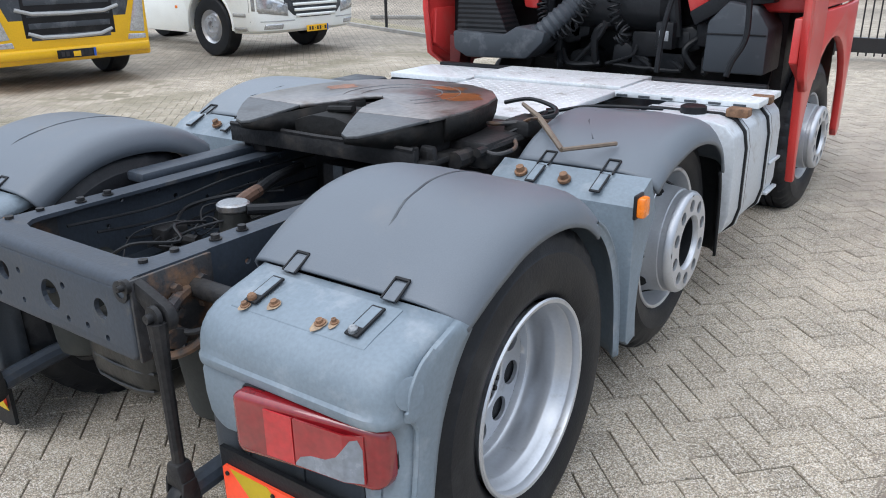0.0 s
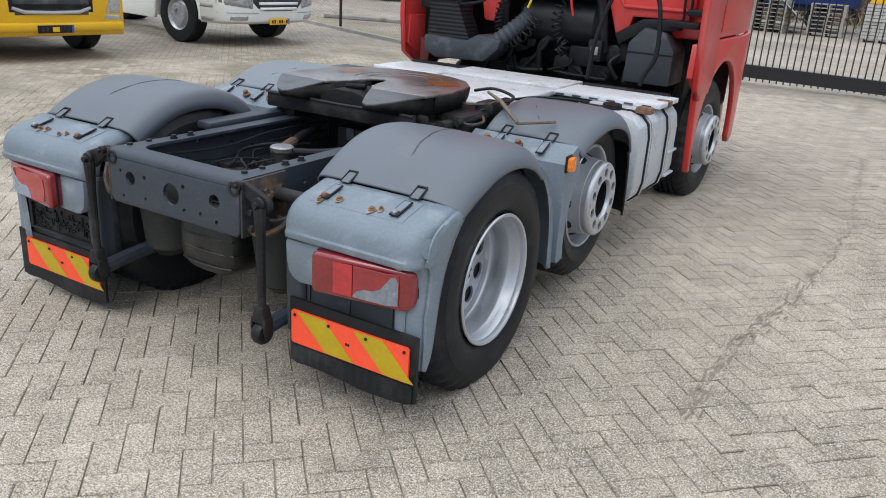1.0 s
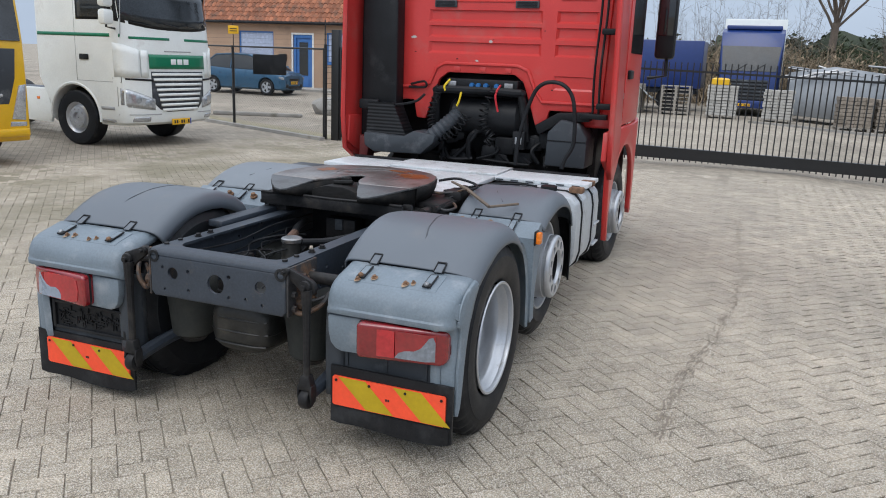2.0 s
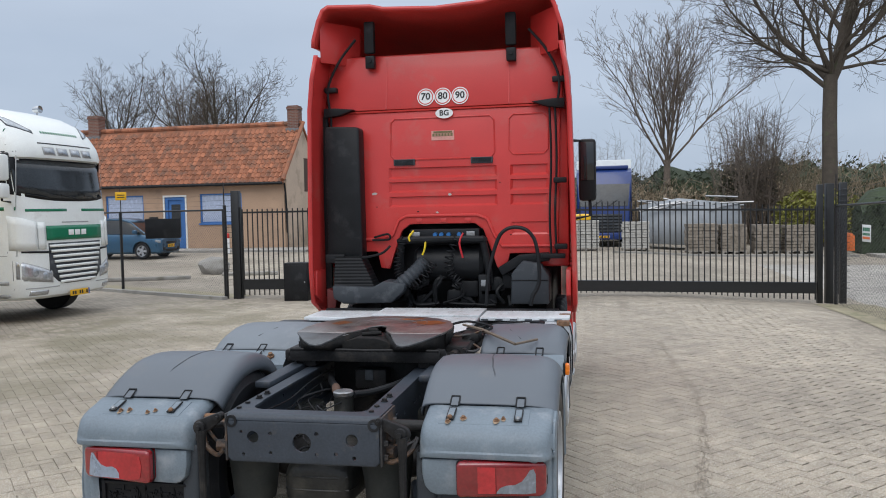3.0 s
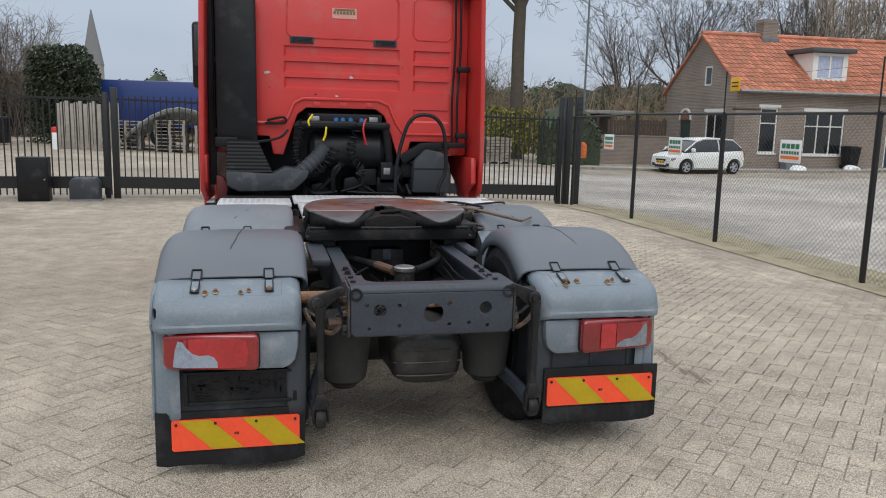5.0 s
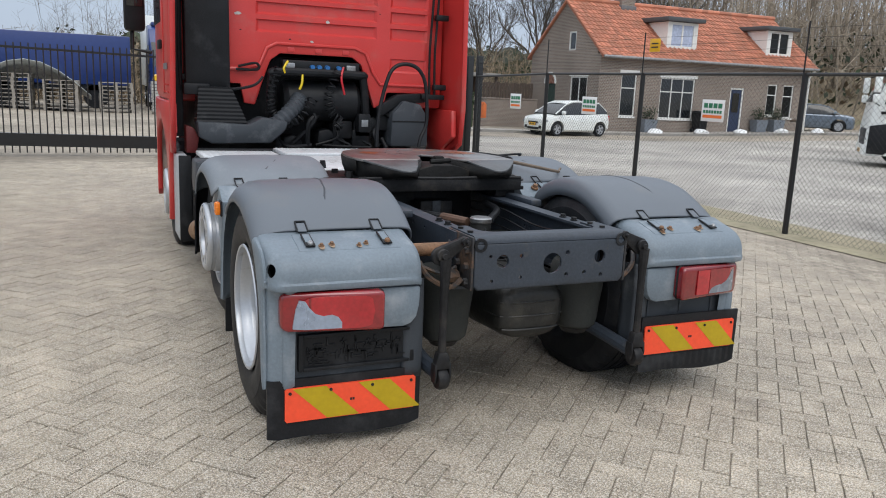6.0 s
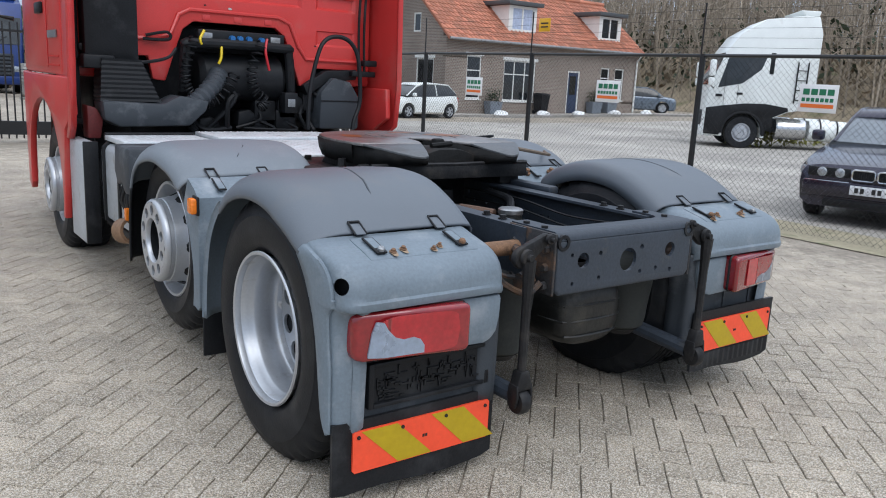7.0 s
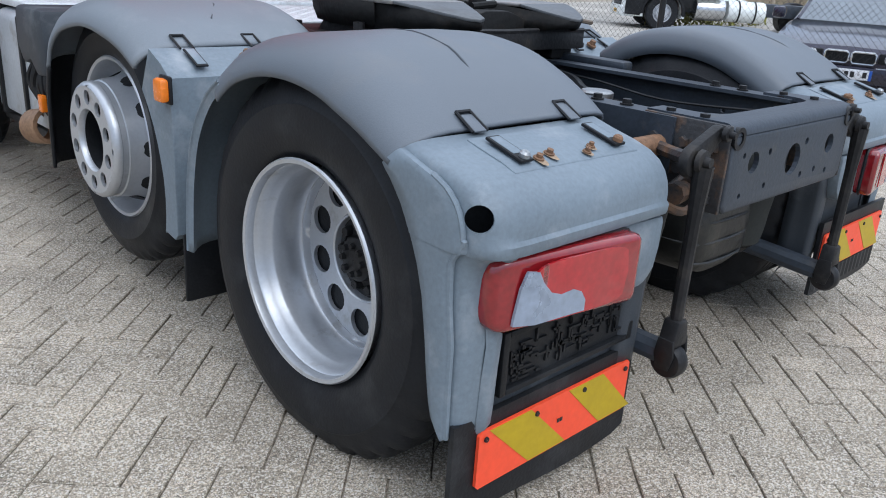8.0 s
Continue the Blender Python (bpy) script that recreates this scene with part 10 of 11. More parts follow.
# ---- street lamp ----
def street_lamp(x, y):
    t = thing("street_lamp", "tall grey steel street lamp with a curved arm", "lamp", m=pose(x, y, lay(x, y)))
    bm = B()
    tube(bm, [(0, 0, -0.3), (0, 0, 1.2), (0, 0, 1.3), (0, 0, 7.7)], [0.080, 0.080, 0.055, 0.042], 10)
    tube(bm, spline([(0, 0, 7.7), (0.02, 0, 8.25), (0.14, -0.02, 8.56), (0.30, -0.04, 8.65), (0.46, -0.06, 8.52), (0.53, -0.08, 8.15)], 6), 0.030, 8)
    part("pole", bm, mat("grey green steel", (0.10, 0.13, 0.13), 0.5), t)
    bm = B()
    eight = [k * math.pi / 4 for k in range(8)]
    loft(bm, [[(0.57 + 0.20 * math.cos(a), -0.09 + 0.12 * math.sin(a), 7.86) for a in eight], [(0.60 + 0.37 * math.cos(a), -0.09 + 0.16 * math.sin(a), 7.96) for a in eight],
              [(0.56 + 0.22 * math.cos(a), -0.09 + 0.11 * math.sin(a), 8.10) for a in eight], [(0.53 + 0.05 * math.cos(a), -0.08 + 0.05 * math.sin(a), 8.20) for a in eight]])
    part("lamp_head", bm, mat("lamp head", (0.22, 0.22, 0.22), 0.4), t)


street_lamp(13.74, 31.1)


# ---- trees, hedges, far woods ----
def branch(bm, p, d, length, r, level, rng, fork=46.0, rise=0.05, full=1.0):
    """A wavy tapering limb with side branches down to twigs."""
    segs = max(3, min(9, int(length / 0.55))) if level < 3 else 3 if level == 3 else 2
    pts, rs = [p.copy()], [r]
    q, dd = p.copy(), d.copy()
    wob = (0.11, 0.14, 0.17, 0.19, 0.20)[min(level, 4)]
    for k in range(segs):
        dd = (dd + V(rng.gauss(0, wob), rng.gauss(0, wob), rng.gauss(0, wob) * 0.8 + rise)).normalized()
        q = q + dd * (length / segs)
        pts.append(q.copy())
        rs.append(max(0.008, r * (1 - 0.84 * (k + 1) / segs)))
    tube(bm, pts, rs, (8, 6, 4, 3, 3)[min(level, 4)], False)
    if level >= 4 or length < 0.3:
        return
    n = max(2, int(length * (1.9, 2.4, 2.9, 3.4)[level] * full))
    spin = rng.uniform(0, 6.28)
    for k in range(n):
        u = 0.16 + 0.83 * (k + rng.random()) / n
        i = min(int(u * segs), segs - 1)
        a = pts[i].lerp(pts[i + 1], u * segs - i)
        ax = (pts[i + 1] - pts[i]).normalized()
        out = ax.orthogonal().normalized()
        spin += 2.4 + rng.gauss(0, 0.4)
        out.rotate(Matrix.Rotation(spin, 3, ax))
        t = radians(fork * rng.uniform(0.65, 1.25))
        nd = (ax * math.cos(t) + out * math.sin(t)).normalized()
        branch(bm, a, nd, max(0.32, length * (1.05 - 0.62 * u) * rng.uniform(0.34, 0.62)), max(0.008, rs[i] * rng.uniform(0.36, 0.56)), level + 1, rng, fork, rise, full)


def tree(x, y, trunk, r, seed, limbs, label="bare deciduous tree with spreading limbs", group="bare trees", fork=46.0, rise=0.05, full=1.0, bark=None):
    """limbs: (round, up, length, thickness, height of the fork)."""
    rng = random.Random(seed)
    base = lay(x, y) - 0.1
    t = thing("bare_tree", label, "tree", group, pose(x, y, base))
    bm = B()
    top = trunk - base
    tube(bm, [(0, 0, 0), (0.03, 0, top * 0.1), (0.02, 0, top * 0.4), (0.0, 0.02, top * 0.75), (0.03, 0.0, top)], [r * 1.35, r * 1.08, r, r * 0.95, r * 0.88], 14, False)
    part("trunk", bm, bark or BARK, t)
    bm = B()
    for turn, up, length, thickness, z in limbs:
        a, e = radians(turn), radians(up)
        branch(bm, V(0.03, 0, z - base), V(math.cos(a) * math.cos(e), math.sin(a) * math.cos(e), math.sin(e)), length, thickness, 0, rng, fork, rise, full)
    tagged(part("crown", bm, bark or BARK, t, "bare grey-brown branches"), kind="stuff")
    return t


def fan(seed, n, low, high, length, thickness, z):
    """Limbs that spread evenly round a fork."""
    rng = random.Random(seed)
    return [(360 * (k * 0.382 + 0.08 * rng.random()), low + (high - low) * ((k + 0.5) / n), length * rng.uniform(0.8, 1.1), thickness * rng.uniform(0.8, 1.15), z + rng.uniform(-0.5, 0.4)) for k in range(n)]


tree(12.05, 36.0, 7.7, 0.34, 23, [
    (95, 87, 8.8, 0.270, 7.3), (178, 32, 7.6, 0.125, 7.0), (172, 48, 8.0, 0.160, 7.4), (196, 26, 6.2, 0.090, 7.8), (188, 60, 7.4, 0.120, 7.9), (150, 28, 6.4, 0.085, 8.0),
    (8, 62, 8.6, 0.190, 7.2), (352, 42, 8.0, 0.130, 8.2), (2, 8, 7.6, 0.085, 7.9), (20, 30, 7.0, 0.095, 8.1), (262, 45, 6.2, 0.110, 7.6), (290, 28, 6.0, 0.090, 8.0), (80, 42, 6.6, 0.110, 7.5)],
    "very large bare tree with a thick trunk and wide limbs", fork=42, rise=0.028)
tree(5.75, 48.0, 4.7, 0.22, 31, fan(1, 16, 52, 86, 8.6, 0.070, 4.6), "bare tree with many upright stems", fork=22, rise=0.050, full=0.72, bark=TWIG)
tree(-31.2, 46.0, 5.6, 0.26, 14, fan(2, 8, 44, 86, 6.4, 0.085, 5.6), fork=38, rise=0.07)
tree(-24.0, 47.0, 5.2, 0.30, 15, fan(3, 12, 30, 86, 6.9, 0.10, 5.2), fork=40, rise=0.06)
tree(-27.3, 49.0, 4.6, 0.20, 26, fan(4, 12, 50, 86, 6.6, 0.06, 4.8), "bare clump of slim upright stems", fork=28, rise=0.08, bark=TWIG)
tree(-50.0, 50.0, 3.5, 0.22, 16, fan(5, 8, 40, 84, 6.2, 0.09, 3.4), fork=38, rise=0.07)
tree(-19.0, 60.0, 3.0, 0.18, 17, fan(6, 8, 45, 84, 5.4, 0.08, 2.9), fork=36, rise=0.07)
tree(25.5, 52.0, 3.2, 0.18, 18, fan(7, 8, 45, 84, 6.4, 0.08, 3.1), fork=34, rise=0.07)
tree(30.6, 52.5, 4.0, 0.20, 19, fan(8, 9, 42, 86, 8.2, 0.09, 3.9), fork=36, rise=0.07)
tree(39.5, 50.0, 4.0, 0.20, 20, fan(9, 9, 42, 86, 8.6, 0.09, 3.9), fork=36, rise=0.07)


def thicket(name, x0, x1, y0, y1, h, n, material, label, seed, lean=0.25, r=0.02, twig=5):
    """Upright sticks with short twigs: brush and young woods."""
    rng = random.Random(seed)
    bm = B()
    for k in range(n):
        x, y = rng.uniform(x0, x1), rng.uniform(y0, y1)
        hh = h * rng.uniform(0.55, 1.1)
        d = V(rng.gauss(0, lean), rng.gauss(0, lean), 1).normalized()
        p = V(x, y, lay(x, y))
        q = p + d * hh
        mid = p.lerp(q, 0.5) + V(rng.gauss(0, 0.12), rng.gauss(0, 0.12), 0)
        tube(bm, [p, mid, q], [r, r * 0.7, r * 0.25], 3, False)
        for j in range(twig):
            u = rng.uniform(0.25, 0.98)
            a = p.lerp(q, u)
            e = a + V(rng.gauss(0, 0.5), rng.gauss(0, 0.5), rng.uniform(0.1, 0.9)) * hh * 0.18
            tube(bm, [a, e], [r * 0.4, r * 0.15], 3, False)
    return solid(name, bm, material, label, "shrubs", kind="stuff")


def foliage(name, cx, cy, rx, ry, z0, z1, n, s, material, label, seed, category="hedge"):
    """An uneven mass of small leaves."""
    rng = random.Random(seed)
    bm = B()
    for k in range(n):
        u, v = rng.uniform(-1, 1), rng.uniform(-1, 1)
        x, y = cx + rx * u, cy + ry * v
        top = z0 + (z1 - z0) * (0.75 + 0.35 * noise.noise(V(x * 0.5, y * 0.5, seed)))
        top *= (1 - 0.25 * abs(u) ** 4)
        z = z0 + (top - z0) * rng.random() ** 0.7
        leaf(bm, V(x, y, z + lay(x, y)), s * rng.uniform(0.6, 1.3), rng)
    if category == "hedge":
        # dense twiggy heart of the hedge
        nx = max(6, int(rx * 2 / 0.8))
        loops = []
        for k in range(nx + 1):
            u = -0.97 + 1.94 * k / nx
            x = cx + rx * u
            top = (z0 + (z1 - z0) * (0.80 + 0.34 * noise.noise(V(x * 0.5, cy * 0.5, seed)))) * (1 - 0.25 * abs(u) ** 4)
            g = lay(x, cy)
            loops.append([V(x, cy - ry * 0.8, g), V(x, cy - ry * 0.8, g + top * 0.8), V(x, cy - ry * 0.3, g + top), V(x, cy + ry * 0.3, g + top), V(x, cy + ry * 0.8, g + top * 0.8), V(x, cy + ry * 0.8, g)])
        loft(bm, loops)
    return solid(name, bm, material, label, category, kind="stuff")


foliage("evergreen_bush", -8.9, 33.2, 1.3, 1.2, 0, 5.5, 9500, 0.10, LEAF, "dark evergreen bush beside the cottage", 3, "bush")
foliage("hedge", 12.9, 30.6, 1.3, 0.8, 0, 2.9, 3200, 0.10, LEAF, "clipped green hedge beside the road", 4)
foliage("yellow_shrub", 11.2, 34.2, 1.9, 0.8, 0.3, 3.0, 2600, 0.11, LEAF_Y, "yellow-green shrub above the stacked pallets", 5, "bush")
foliage("far_hedge", 24, 62, 26, 2.0, 0, 6.2, 30000, 0.17, LEAF, "dark evergreen hedge far behind the yard", 6)
foliage("far_hedge", -18, 66, 22, 2.0, 0, 4.8, 18000, 0.22, LEAF, "dark evergreen hedge far behind the cottage", 7)
foliage("evergreen_bush", 9.0, 39.2, 1.25, 1.0, 0, 5.4, 9000, 0.13, OLIVE, "dark evergreen bush among the brushwood", 22, "bush")
foliage("brown_bush", 9.0, 38.6, 1.35, 1.1, 0, 6.4, 1300, 0.07, BRUSH, "dense russet bush beyond the gate", 21, "bush")
thicket("brushwood", 8.0, 10.3, 37.4, 39.8, 6.6, 150, TWIG, "dense bare brushwood beyond the gate", 8, 0.14, 0.024, 22)
thicket("brushwood", 10.4, 11.8, 38.0, 40.0, 5.0, 60, BRUSH, "pale bare brushwood beside the large trunk", 33, 0.15, 0.018, 20)
thicket("brushwood", -15.2, -11.2, 39.0, 42.0, 5.6, 170, TWIG, "bare brushwood behind the cottage gable", 28, 0.2, 0.022, 18)
foliage("brown_bush", -13.0, 41.0, 2.2, 1.2, 0, 3.6, 2600, 0.11, LEAF, "dark ivy bush behind the cottage gable", 29, "bush")
thicket("brushwood", -4.5, 5.0, 49.0, 52.0, 6.4, 110, TWIG, "thin bare brushwood behind the yard", 37, 0.18, 0.016, 20)
thicket("brushwood", -6, 8, 40, 46, 3.4, 420, BRUSH, "brown undergrowth on the bank", 9, 0.4, 0.03, 8)
thicket("brushwood", 12, 34, 44, 50, 5.0, 520, BRUSH, "brown undergrowth behind the houses", 10, 0.35, 0.03, 8)
foliage("bank", 3.5, 45.2, 12, 1.4, 0, 4.0, 5200, 0.15, BRUSH, "brown bramble bank behind the yard", 34, "bank")
foliage("bank", 3.5, 45.6, 12, 1.4, 0, 4.1, 3600, 0.15, OLIVE, "olive green bramble bank behind the yard", 35, "bank")
foliage("bank", 3, 47, 22, 3, 0, 2.6, 6000, 0.22, BRUSH, "brown leafy bank behind the yard", 11, "bank")
foliage("bank", -16, 44, 12, 3, 0, 3.0, 4000, 0.22, BRUSH, "brown leafy bank behind the cottage", 12, "bank")
# woods along the road on the east side
thicket("woods", 39, 84, 41, 58, 14, 900, WOODS, "bare brown woodland behind the road", 13, 0.10, 0.07, 14)
thicket("woods", 46, 82, 8, 41, 13, 900, WOODS, "bare brown woodland beside the road", 14, 0.10, 0.07, 14)
foliage("undergrowth", 58, 50, 24, 8, 0, 6.5, 9000, 0.34, BRUSH, "brown and ivy-green undergrowth of the woodland", 15, "bush")
foliage("undergrowth", 62, 25, 14, 16, 0, 6.0, 9000, 0.34, BRUSH, "brown undergrowth of the woodland", 16, "bush")
foliage("undergrowth", 64, 38, 18, 14, 0, 9.5, 3000, 0.34, LEAF, "ivy on the woodland trees", 17, "bush")
foliage("verge_grass", 24.5, 13.6, 3.2, 0.7, 0, 0.9, 1500, 0.10, LEAF_Y, "green weeds along the road edge", 18, "grass")


def leafy_bank():
    """A long low slope of leaf litter under the woodland."""
    bm = B()
    rows = []
    for i in range(30):
        y = 4 + i * 2.2
        row = []
        for q, h in ((0, -0.3), (2, 0.9), (5, 2.4), (9, 3.8), (15, 4.8), (30, 5.0)):
            x = 46.5 + q + 2.0 * math.sin(y * 0.13) - 0.4 * max(0.0, y - 40)
            row.append(bm.verts.new((x, y, h * (1 + 0.25 * noise.noise(V(x * 0.2, y * 0.2, 0))))))
        rows.append(row)
    for a, b in zip(rows, rows[1:]):
        for k in range(5):
            bm.faces.new((a[k], a[k + 1], b[k + 1], b[k]))
    solid("leafy_bank", bm, mat("leaf litter", (0.27, 0.22, 0.15), 0.95, var=0.4, scale=1.5, fine=14, bump=0.5, dirt=(0.13, 0.14, 0.06), dirt_amount=0.3, dirt_scale=0.6, bump_dist=0.05), "brown bank of leaf litter under the woodland", "bank", kind="structure")


leafy_bank()


def steeple():
    t = thing("church_tower", "distant grey church tower with a pointed spire", "church", m=pose(-37.6, 190, -3))
    bm = B()
    box(bm, -1.9, 1.9, -1.9, 1.9, 0, 15)
    part("tower", bm, STONE, t)
    bm = B()
    loft(bm, [[(-2.0, -2.0, 15), (2.0, -2.0, 15), (2.0, 2.0, 15), (-2.0, 2.0, 15)], [(-0.1, -0.1, 27), (0.1, -0.1, 27), (0.1, 0.1, 27), (-0.1, 0.1, 27)]])
    part("spire", bm, mat("slate", (0.17, 0.175, 0.18), 0.7), t)


steeple()


# ---- paving stones, laid herringbone at 45 degrees ----
PL, PW, GAP, DEEP = 0.212, 0.106, 0.0038, 0.011


def paver_mat():
    m = bpy.data.materials.new("paving stone")
    m.use_nodes = True
    nd, ln = m.node_tree.nodes, m.node_tree.links
    p = nd["Principled BSDF"]
    p.inputs["Roughness"].default_value = 0.85
    tc, geo = nd.new("ShaderNodeTexCoord"), nd.new("ShaderNodeNewGeometry")
    info = nd.new("ShaderNodeObjectInfo")
    rnd = nd.new("ShaderNodeMath")
    rnd.operation = "ADD"
    ln.new(geo.outputs["Random Per Island"], rnd.inputs[0])
    ln.new(info.outputs["Random"], rnd.inputs[1])
    frac = nd.new("ShaderNodeMath")
    frac.operation = "FRACT"
    ln.new(rnd.outputs[0], frac.inputs[0])
    ramp = nd.new("ShaderNodeValToRGB")
    for e, c in zip(ramp.color_ramp.elements, ((0.288, 0.246, 0.188, 1), (0.350, 0.300, 0.232, 1))):
        e.color = c
    ln.new(frac.outputs[0], ramp.inputs["Fac"])
    last, grain = ramp.outputs["Color"], None
    for scale, detail, lo, hi in ((0.35, 5, 0.78, 1.22), (4.0, 6, 0.76, 1.24), (110.0, 3, 0.48, 1.52), (320.0, 4, 0.18, 1.76)):
        ns, rg, vm = nd.new("ShaderNodeTexNoise"), nd.new("ShaderNodeMapRange"), nd.new("ShaderNodeVectorMath")
        ns.inputs["Scale"].default_value, ns.inputs["Detail"].default_value = scale, detail
        rg.inputs["From Min"].default_value, rg.inputs["From Max"].default_value = 0.3, 0.7
        rg.inputs["To Min"].default_value, rg.inputs["To Max"].default_value = lo, hi
        vm.operation = "SCALE"
        ln.new(geo.outputs["Position"], ns.inputs["Vector"])
        ln.new(ns.outputs["Fac"], rg.inputs["Value"])
        ln.new(last, vm.inputs[0])
        ln.new(rg.outputs["Result"], vm.inputs["Scale"])
        last, grain = vm.outputs["Vector"], ns
    # pale chips of the aggregate and a few dark stains
    vor, cut_, mx = nd.new("ShaderNodeTexVoronoi"), nd.new("ShaderNodeMapRange"), nd.new("ShaderNodeMix")
    vor.inputs["Scale"].default_value = 270.0
    ln.new(geo.outputs["Position"], vor.inputs["Vector"])
    sep = nd.new("ShaderNodeSeparateColor")
    ln.new(vor.outputs["Color"], sep.inputs[0])
    cut_.inputs["From Min"].default_value, cut_.inputs["From Max"].default_value = 0.74, 0.84
    ln.new(sep.outputs[0], cut_.inputs["Value"])
    mx.data_type = "RGBA"
    mx.inputs[7].default_value = (0.70, 0.655, 0.58, 1)
    fade = nd.new("ShaderNodeMath")
    fade.operation = "MULTIPLY"
    fade.inputs[1].default_value = 0.80
    ln.new(cut_.outputs["Result"], fade.inputs[0])
    ln.new(fade.outputs[0], mx.inputs["Factor"])
    ln.new(last, mx.inputs[6])
    st, sr, mx2 = nd.new("ShaderNodeTexNoise"), nd.new("ShaderNodeMapRange"), nd.new("ShaderNodeMix")
    st.inputs["Scale"].default_value, st.inputs["Detail"].default_value = 1.3, 9.0
    sr.inputs["From Min"].default_value, sr.inputs["From Max"].default_value = 0.66, 0.80
    sr.inputs["To Max"].default_value = 0.6
    ln.new(geo.outputs["Position"], st.inputs["Vector"])
    ln.new(st.outputs["Fac"], sr.inputs["Value"])
    mx2.data_type = "RGBA"
    mx2.inputs[7].default_value = (0.10, 0.088, 0.07, 1)
    ln.new(sr.outputs["Result"], mx2.inputs["Factor"])
    ln.new(mx.outputs[2], mx2.inputs[6])
    # moss and dirt gather in the corner of the yard where the lorries stand
    pos, edge, ms, mr, mm, mx3 = (nd.new(k) for k in ("ShaderNodeSeparateXYZ", "ShaderNodeMapRange", "ShaderNodeTexNoise", "ShaderNodeMapRange", "ShaderNodeMath", "ShaderNodeMix"))
    ln.new(geo.outputs["Position"], pos.inputs[0])
    edge.inputs["From Min"].default_value, edge.inputs["From Max"].default_value = -1.5, -5.5
    ln.new(pos.outputs["X"], edge.inputs["Value"])
    ms.inputs["Scale"].default_value, ms.inputs["Detail"].default_value = 0.9, 8.0
    mr.inputs["From Min"].default_value, mr.inputs["From Max"].default_value, mr.inputs["To Max"].default_value = 0.35, 0.6, 0.75
    ln.new(geo.outputs["Position"], ms.inputs["Vector"])
    ln.new(ms.outputs["Fac"], mr.inputs["Value"])
    mm.operation = "MULTIPLY"
    ln.new(edge.outputs["Result"], mm.inputs[0])
    ln.new(mr.outputs["Result"], mm.inputs[1])
    mx3.data_type = "RGBA"
    mx3.inputs[7].default_value = (0.17, 0.155, 0.10, 1)
    ln.new(mm.outputs[0], mx3.inputs["Factor"])
    ln.new(mx2.outputs[2], mx3.inputs[6])
    ln.new(mx3.outputs[2], p.inputs["Base Color"])
    b = nd.new("ShaderNodeBump")
    b.inputs["Strength"].default_value, b.inputs["Distance"].default_value = 0.8, 0.004
    ln.new(grain.outputs["Fac"], b.inputs["Height"])
    ln.new(b.outputs["Normal"], p.inputs["Normal"])
    return m


PAVER = paver_mat()
JOINT = mat("dirt in the joints", (0.15, 0.13, 0.098), 0.95, var=0.4, scale=5, fine=90, bump=0.3, dirt=(0.20, 0.175, 0.13), dirt_amount=0.45, dirt_scale=3)


def herringbone():
    """Stones as (centre x, centre y, turn), those of a pattern at 45 degrees inside the near field."""
    c45 = math.sqrt(0.5)
    x0, x1, y0, y1 = NEAR
    span = int((max(x1 - x0, y1 - y0) * 1.6) / PW)
    cx, cy = (x0 + x1) / 2, (y0 + y1) / 2
    for a in range(-span, span):
        for b in range(-span, span):
            k = (a - b) % 4
            if k not in (0, 3):
                continue
            u, v = ((a + 1) * PW, (b + 0.5) * PW) if k == 0 else ((a + 0.5) * PW, (b + 1) * PW)
            x, y = cx + (u - v) * c45, cy + (u + v) * c45
            if x0 < x < x1 and y0 < y < y1:
                yield x, y, 45.0 if k == 0 else 135.0


def stone_points(rng):
    l, w = PL / 2 - GAP / 2, PW / 2 - GAP / 2
    e = 0.0028
    return [(-l, -w), (l, -w), (l, w), (-l, w)], [(-l + e, -w + e), (l - e, -w + e), (l - e, w - e), (-l + e, w - e)]


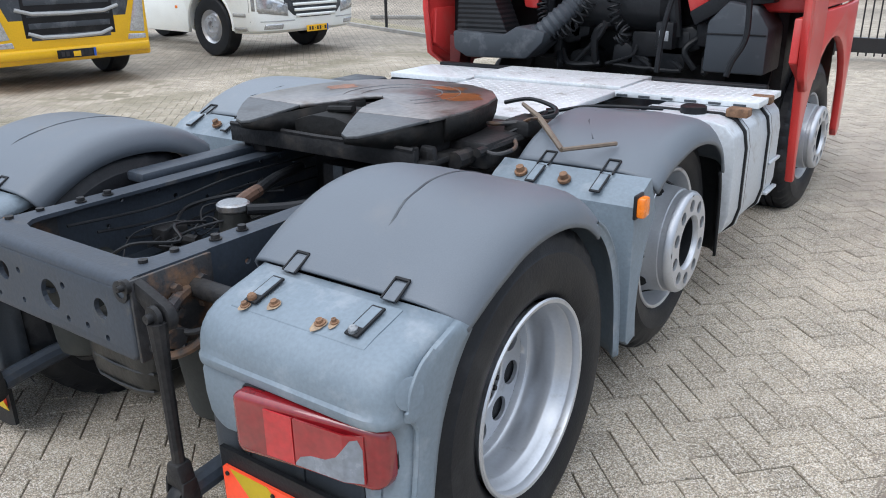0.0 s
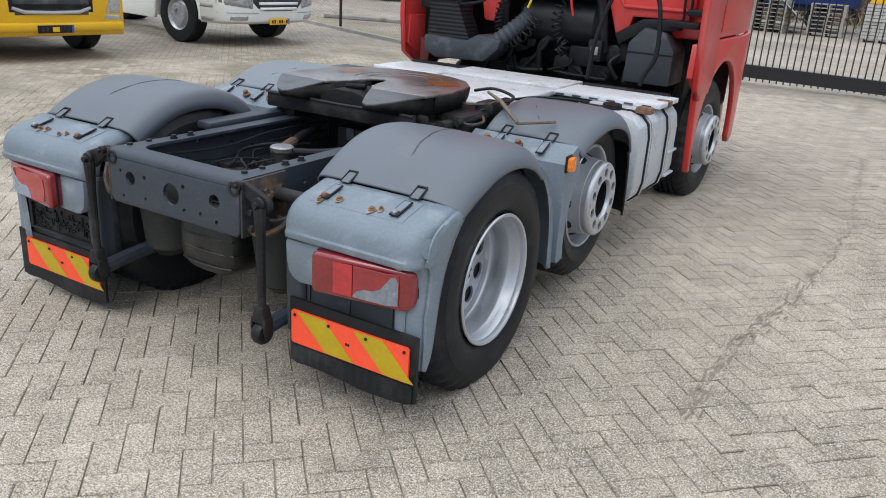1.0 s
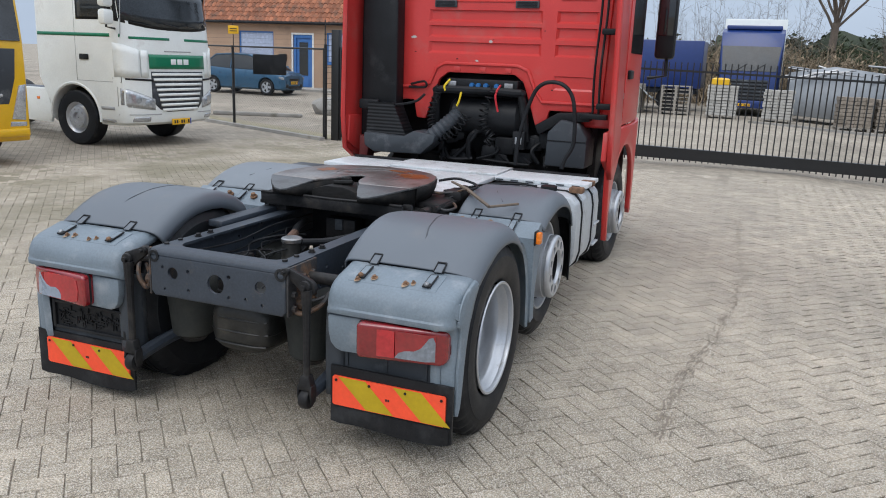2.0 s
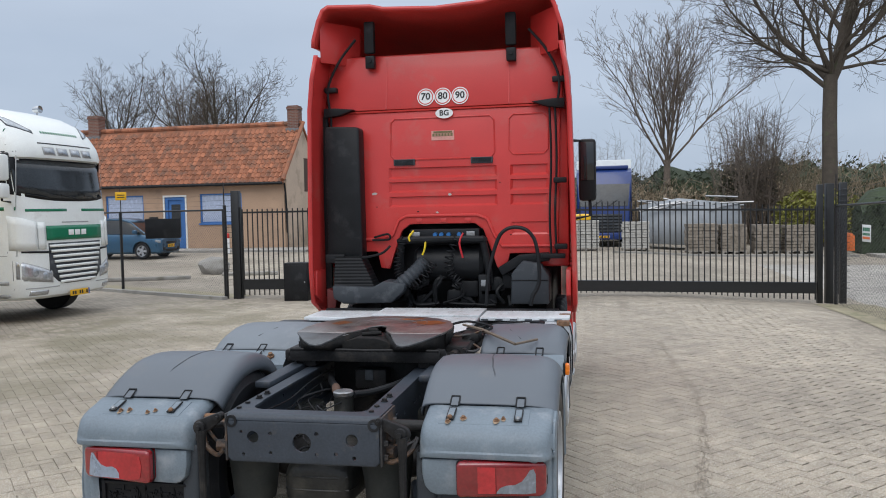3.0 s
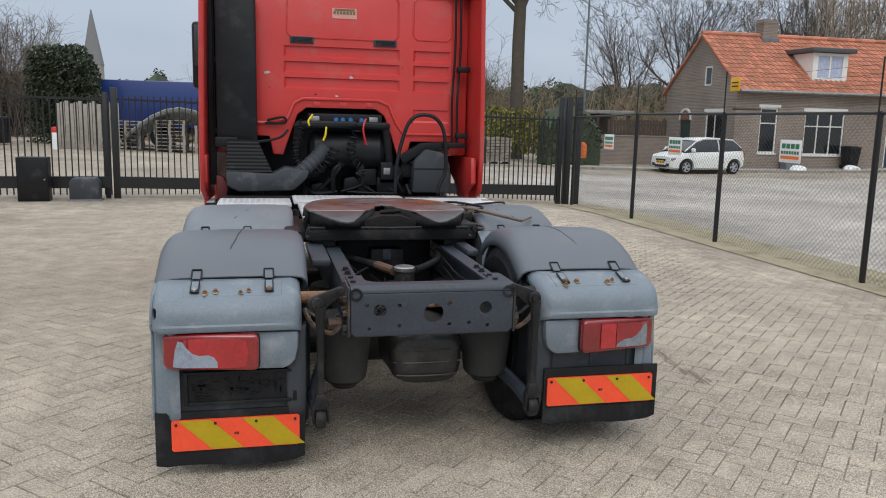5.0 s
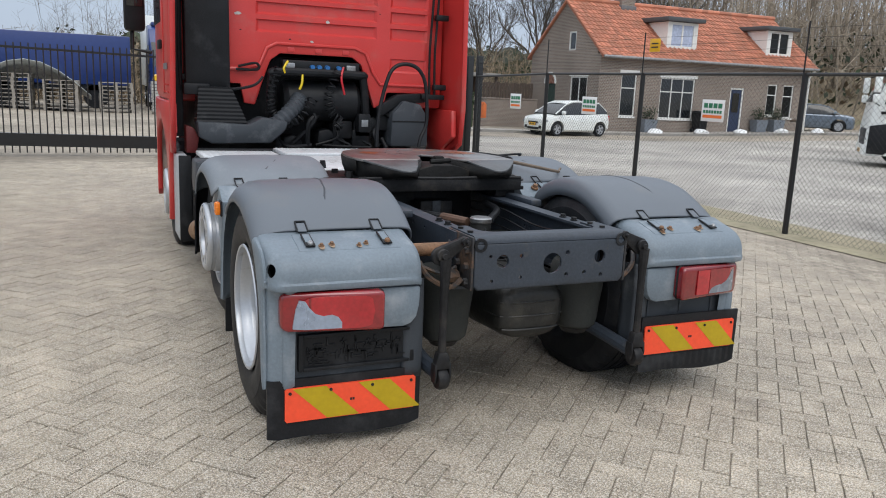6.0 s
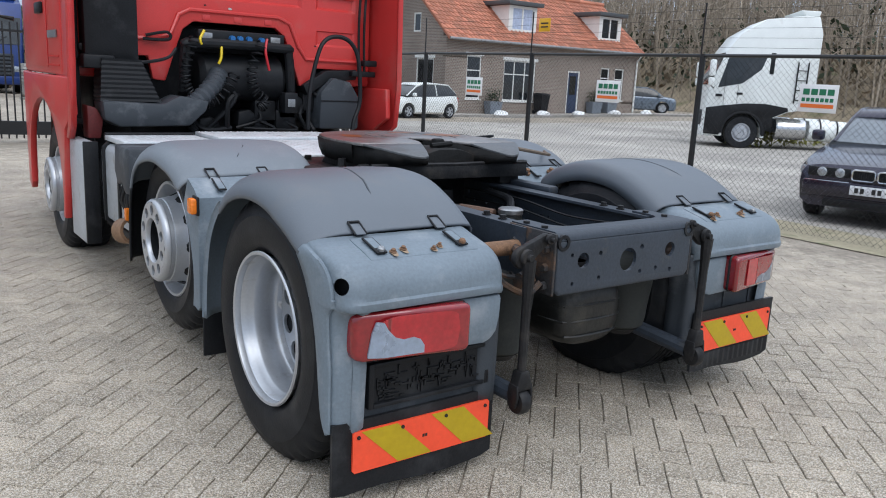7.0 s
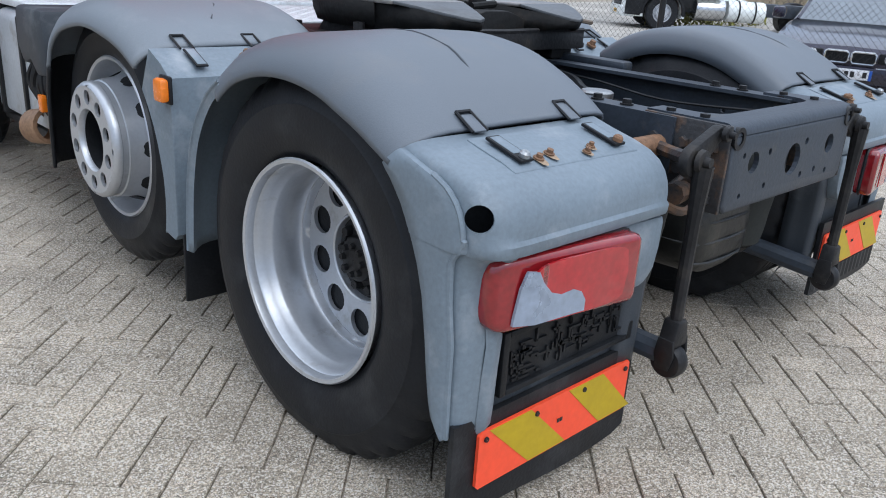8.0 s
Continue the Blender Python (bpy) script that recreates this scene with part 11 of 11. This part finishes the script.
def lay_paving():
    rng = random.Random(1)
    near, far = [], []
    for s in herringbone():
        d = min((s[0] - px) ** 2 + (s[1] - py) ** 2 for px, py in ((0.9, -0.45), (-1.6, 0.1), (-0.4, -0.9), (1.6, 0.6)))
        near.append((d, *s))
    near.sort()
    far, near = near[300:], near[:300]
    rim, top = stone_points(rng)
    meshes = []
    for k in range(6):
        bm = B()
        lo = [bm.verts.new((x, y, -DEEP)) for x, y in rim]
        mid = [bm.verts.new((x + rng.uniform(-0.001, 0.001), y + rng.uniform(-0.001, 0.001), -0.005)) for x, y in rim]
        hi = [bm.verts.new((x + rng.uniform(-0.0022, 0.0022), y + rng.uniform(-0.0022, 0.0022), rng.uniform(-0.0008, 0.0012))) for x, y in top]
        for i in range(4):
            j = (i + 1) % 4
            bm.faces.new((lo[i], lo[j], mid[j], mid[i]))
            bm.faces.new((mid[i], mid[j], hi[j], hi[i]))
        for f in list(bm.faces)[::2]:
            f.material_index = 1
        bm.faces.new(hi)
        me = finish("paving_stone", bm, PAVER, 20)
        me.materials.append(JOINT)
        meshes.append(me)
    field = tagged(new("yard_paving"), "grey-beige herringbone concrete block paving", "paving", kind="structure")
    for d, x, y, turn in near:
        ob = new("paving_stone", meshes[rng.randrange(6)])
        ob.parent = field
        ob.matrix_world = pose(x, y, lay(x, y) + rng.uniform(-0.0015, 0.0015), rng.uniform(-0.4, 0.4), rng.uniform(-0.4, 0.4), turn)
    verts, faces = [], []
    for d, x, y, turn in far:
        t = radians(turn + rng.uniform(-0.7, 0.7))
        c, s = math.cos(t), math.sin(t)
        z = lay(x, y) + rng.uniform(-0.002, 0.002)
        tx, ty = rng.uniform(-0.008, 0.008), rng.uniform(-0.008, 0.008)
        n = len(verts)
        for ring, h in ((rim, -DEEP), (rim, -0.005), (top, 0.0)):
            for u, v in ring:
                verts.append((x + u * c - v * s, y + u * s + v * c, z + h + u * tx + v * ty))
        for i in range(4):
            j = (i + 1) % 4
            faces.append((n + i, n + j, n + 4 + j, n + 4 + i))
            faces.append((n + 4 + i, n + 4 + j, n + 8 + j, n + 8 + i))
        faces.append((n + 8, n + 9, n + 10, n + 11))
    me = bpy.data.meshes.new("paving_stones")
    me.from_pydata(verts, [], faces)
    me.materials.append(PAVER)
    me.materials.append(JOINT)
    for k, f in enumerate(me.polygons):
        f.material_index = 1 if k % 9 in (0, 2, 4, 6) else 0
    ob = new("paving_stones", me)
    ob.parent = field
    tagged(ob, "worn herringbone paving stones", kind="stuff")


lay_paving()


def tyre_mark(line, width, n, seed):
    """Dark rubber smears along a curve on the stones."""
    rng = random.Random(seed)
    bm = B()
    pts = spline([(x, y, 0) for x, y in line], 20)
    for k in range(n):
        i = rng.randrange(len(pts) - 1)
        p, d = pts[i].lerp(pts[i + 1], rng.random()), (pts[i + 1] - pts[i]).normalized()
        side = V(-d.y, d.x, 0)
        c = p + side * rng.gauss(0, width / 2.5)
        a, b = rng.uniform(0.012, 0.055), rng.uniform(0.002, 0.008)
        ring = []
        for j in range(6):
            t = 2 * math.pi * j / 6
            q = c + d * a * math.cos(t) * rng.uniform(0.6, 1.2) + side * b * math.sin(t) * rng.uniform(0.5, 1.3)
            ring.append(bm.verts.new((q.x, q.y, lay(q.x, q.y) + 0.0042 + k * 2e-6)))
        bm.faces.new(ring)
    solid("tyre_mark", bm, mat("rubber smear", (0.225, 0.19, 0.15), 0.85, var=0.3), "dark curved tyre mark on the paving", "stain", kind="stuff")


tyre_mark([(2.22, 7.4), (2.26, 6.6), (2.34, 5.0), (2.32, 3.9), (2.22, 2.75), (2.10, 2.0), (2.05, 1.5), (2.03, 0.9)], 0.060, 380, 1)
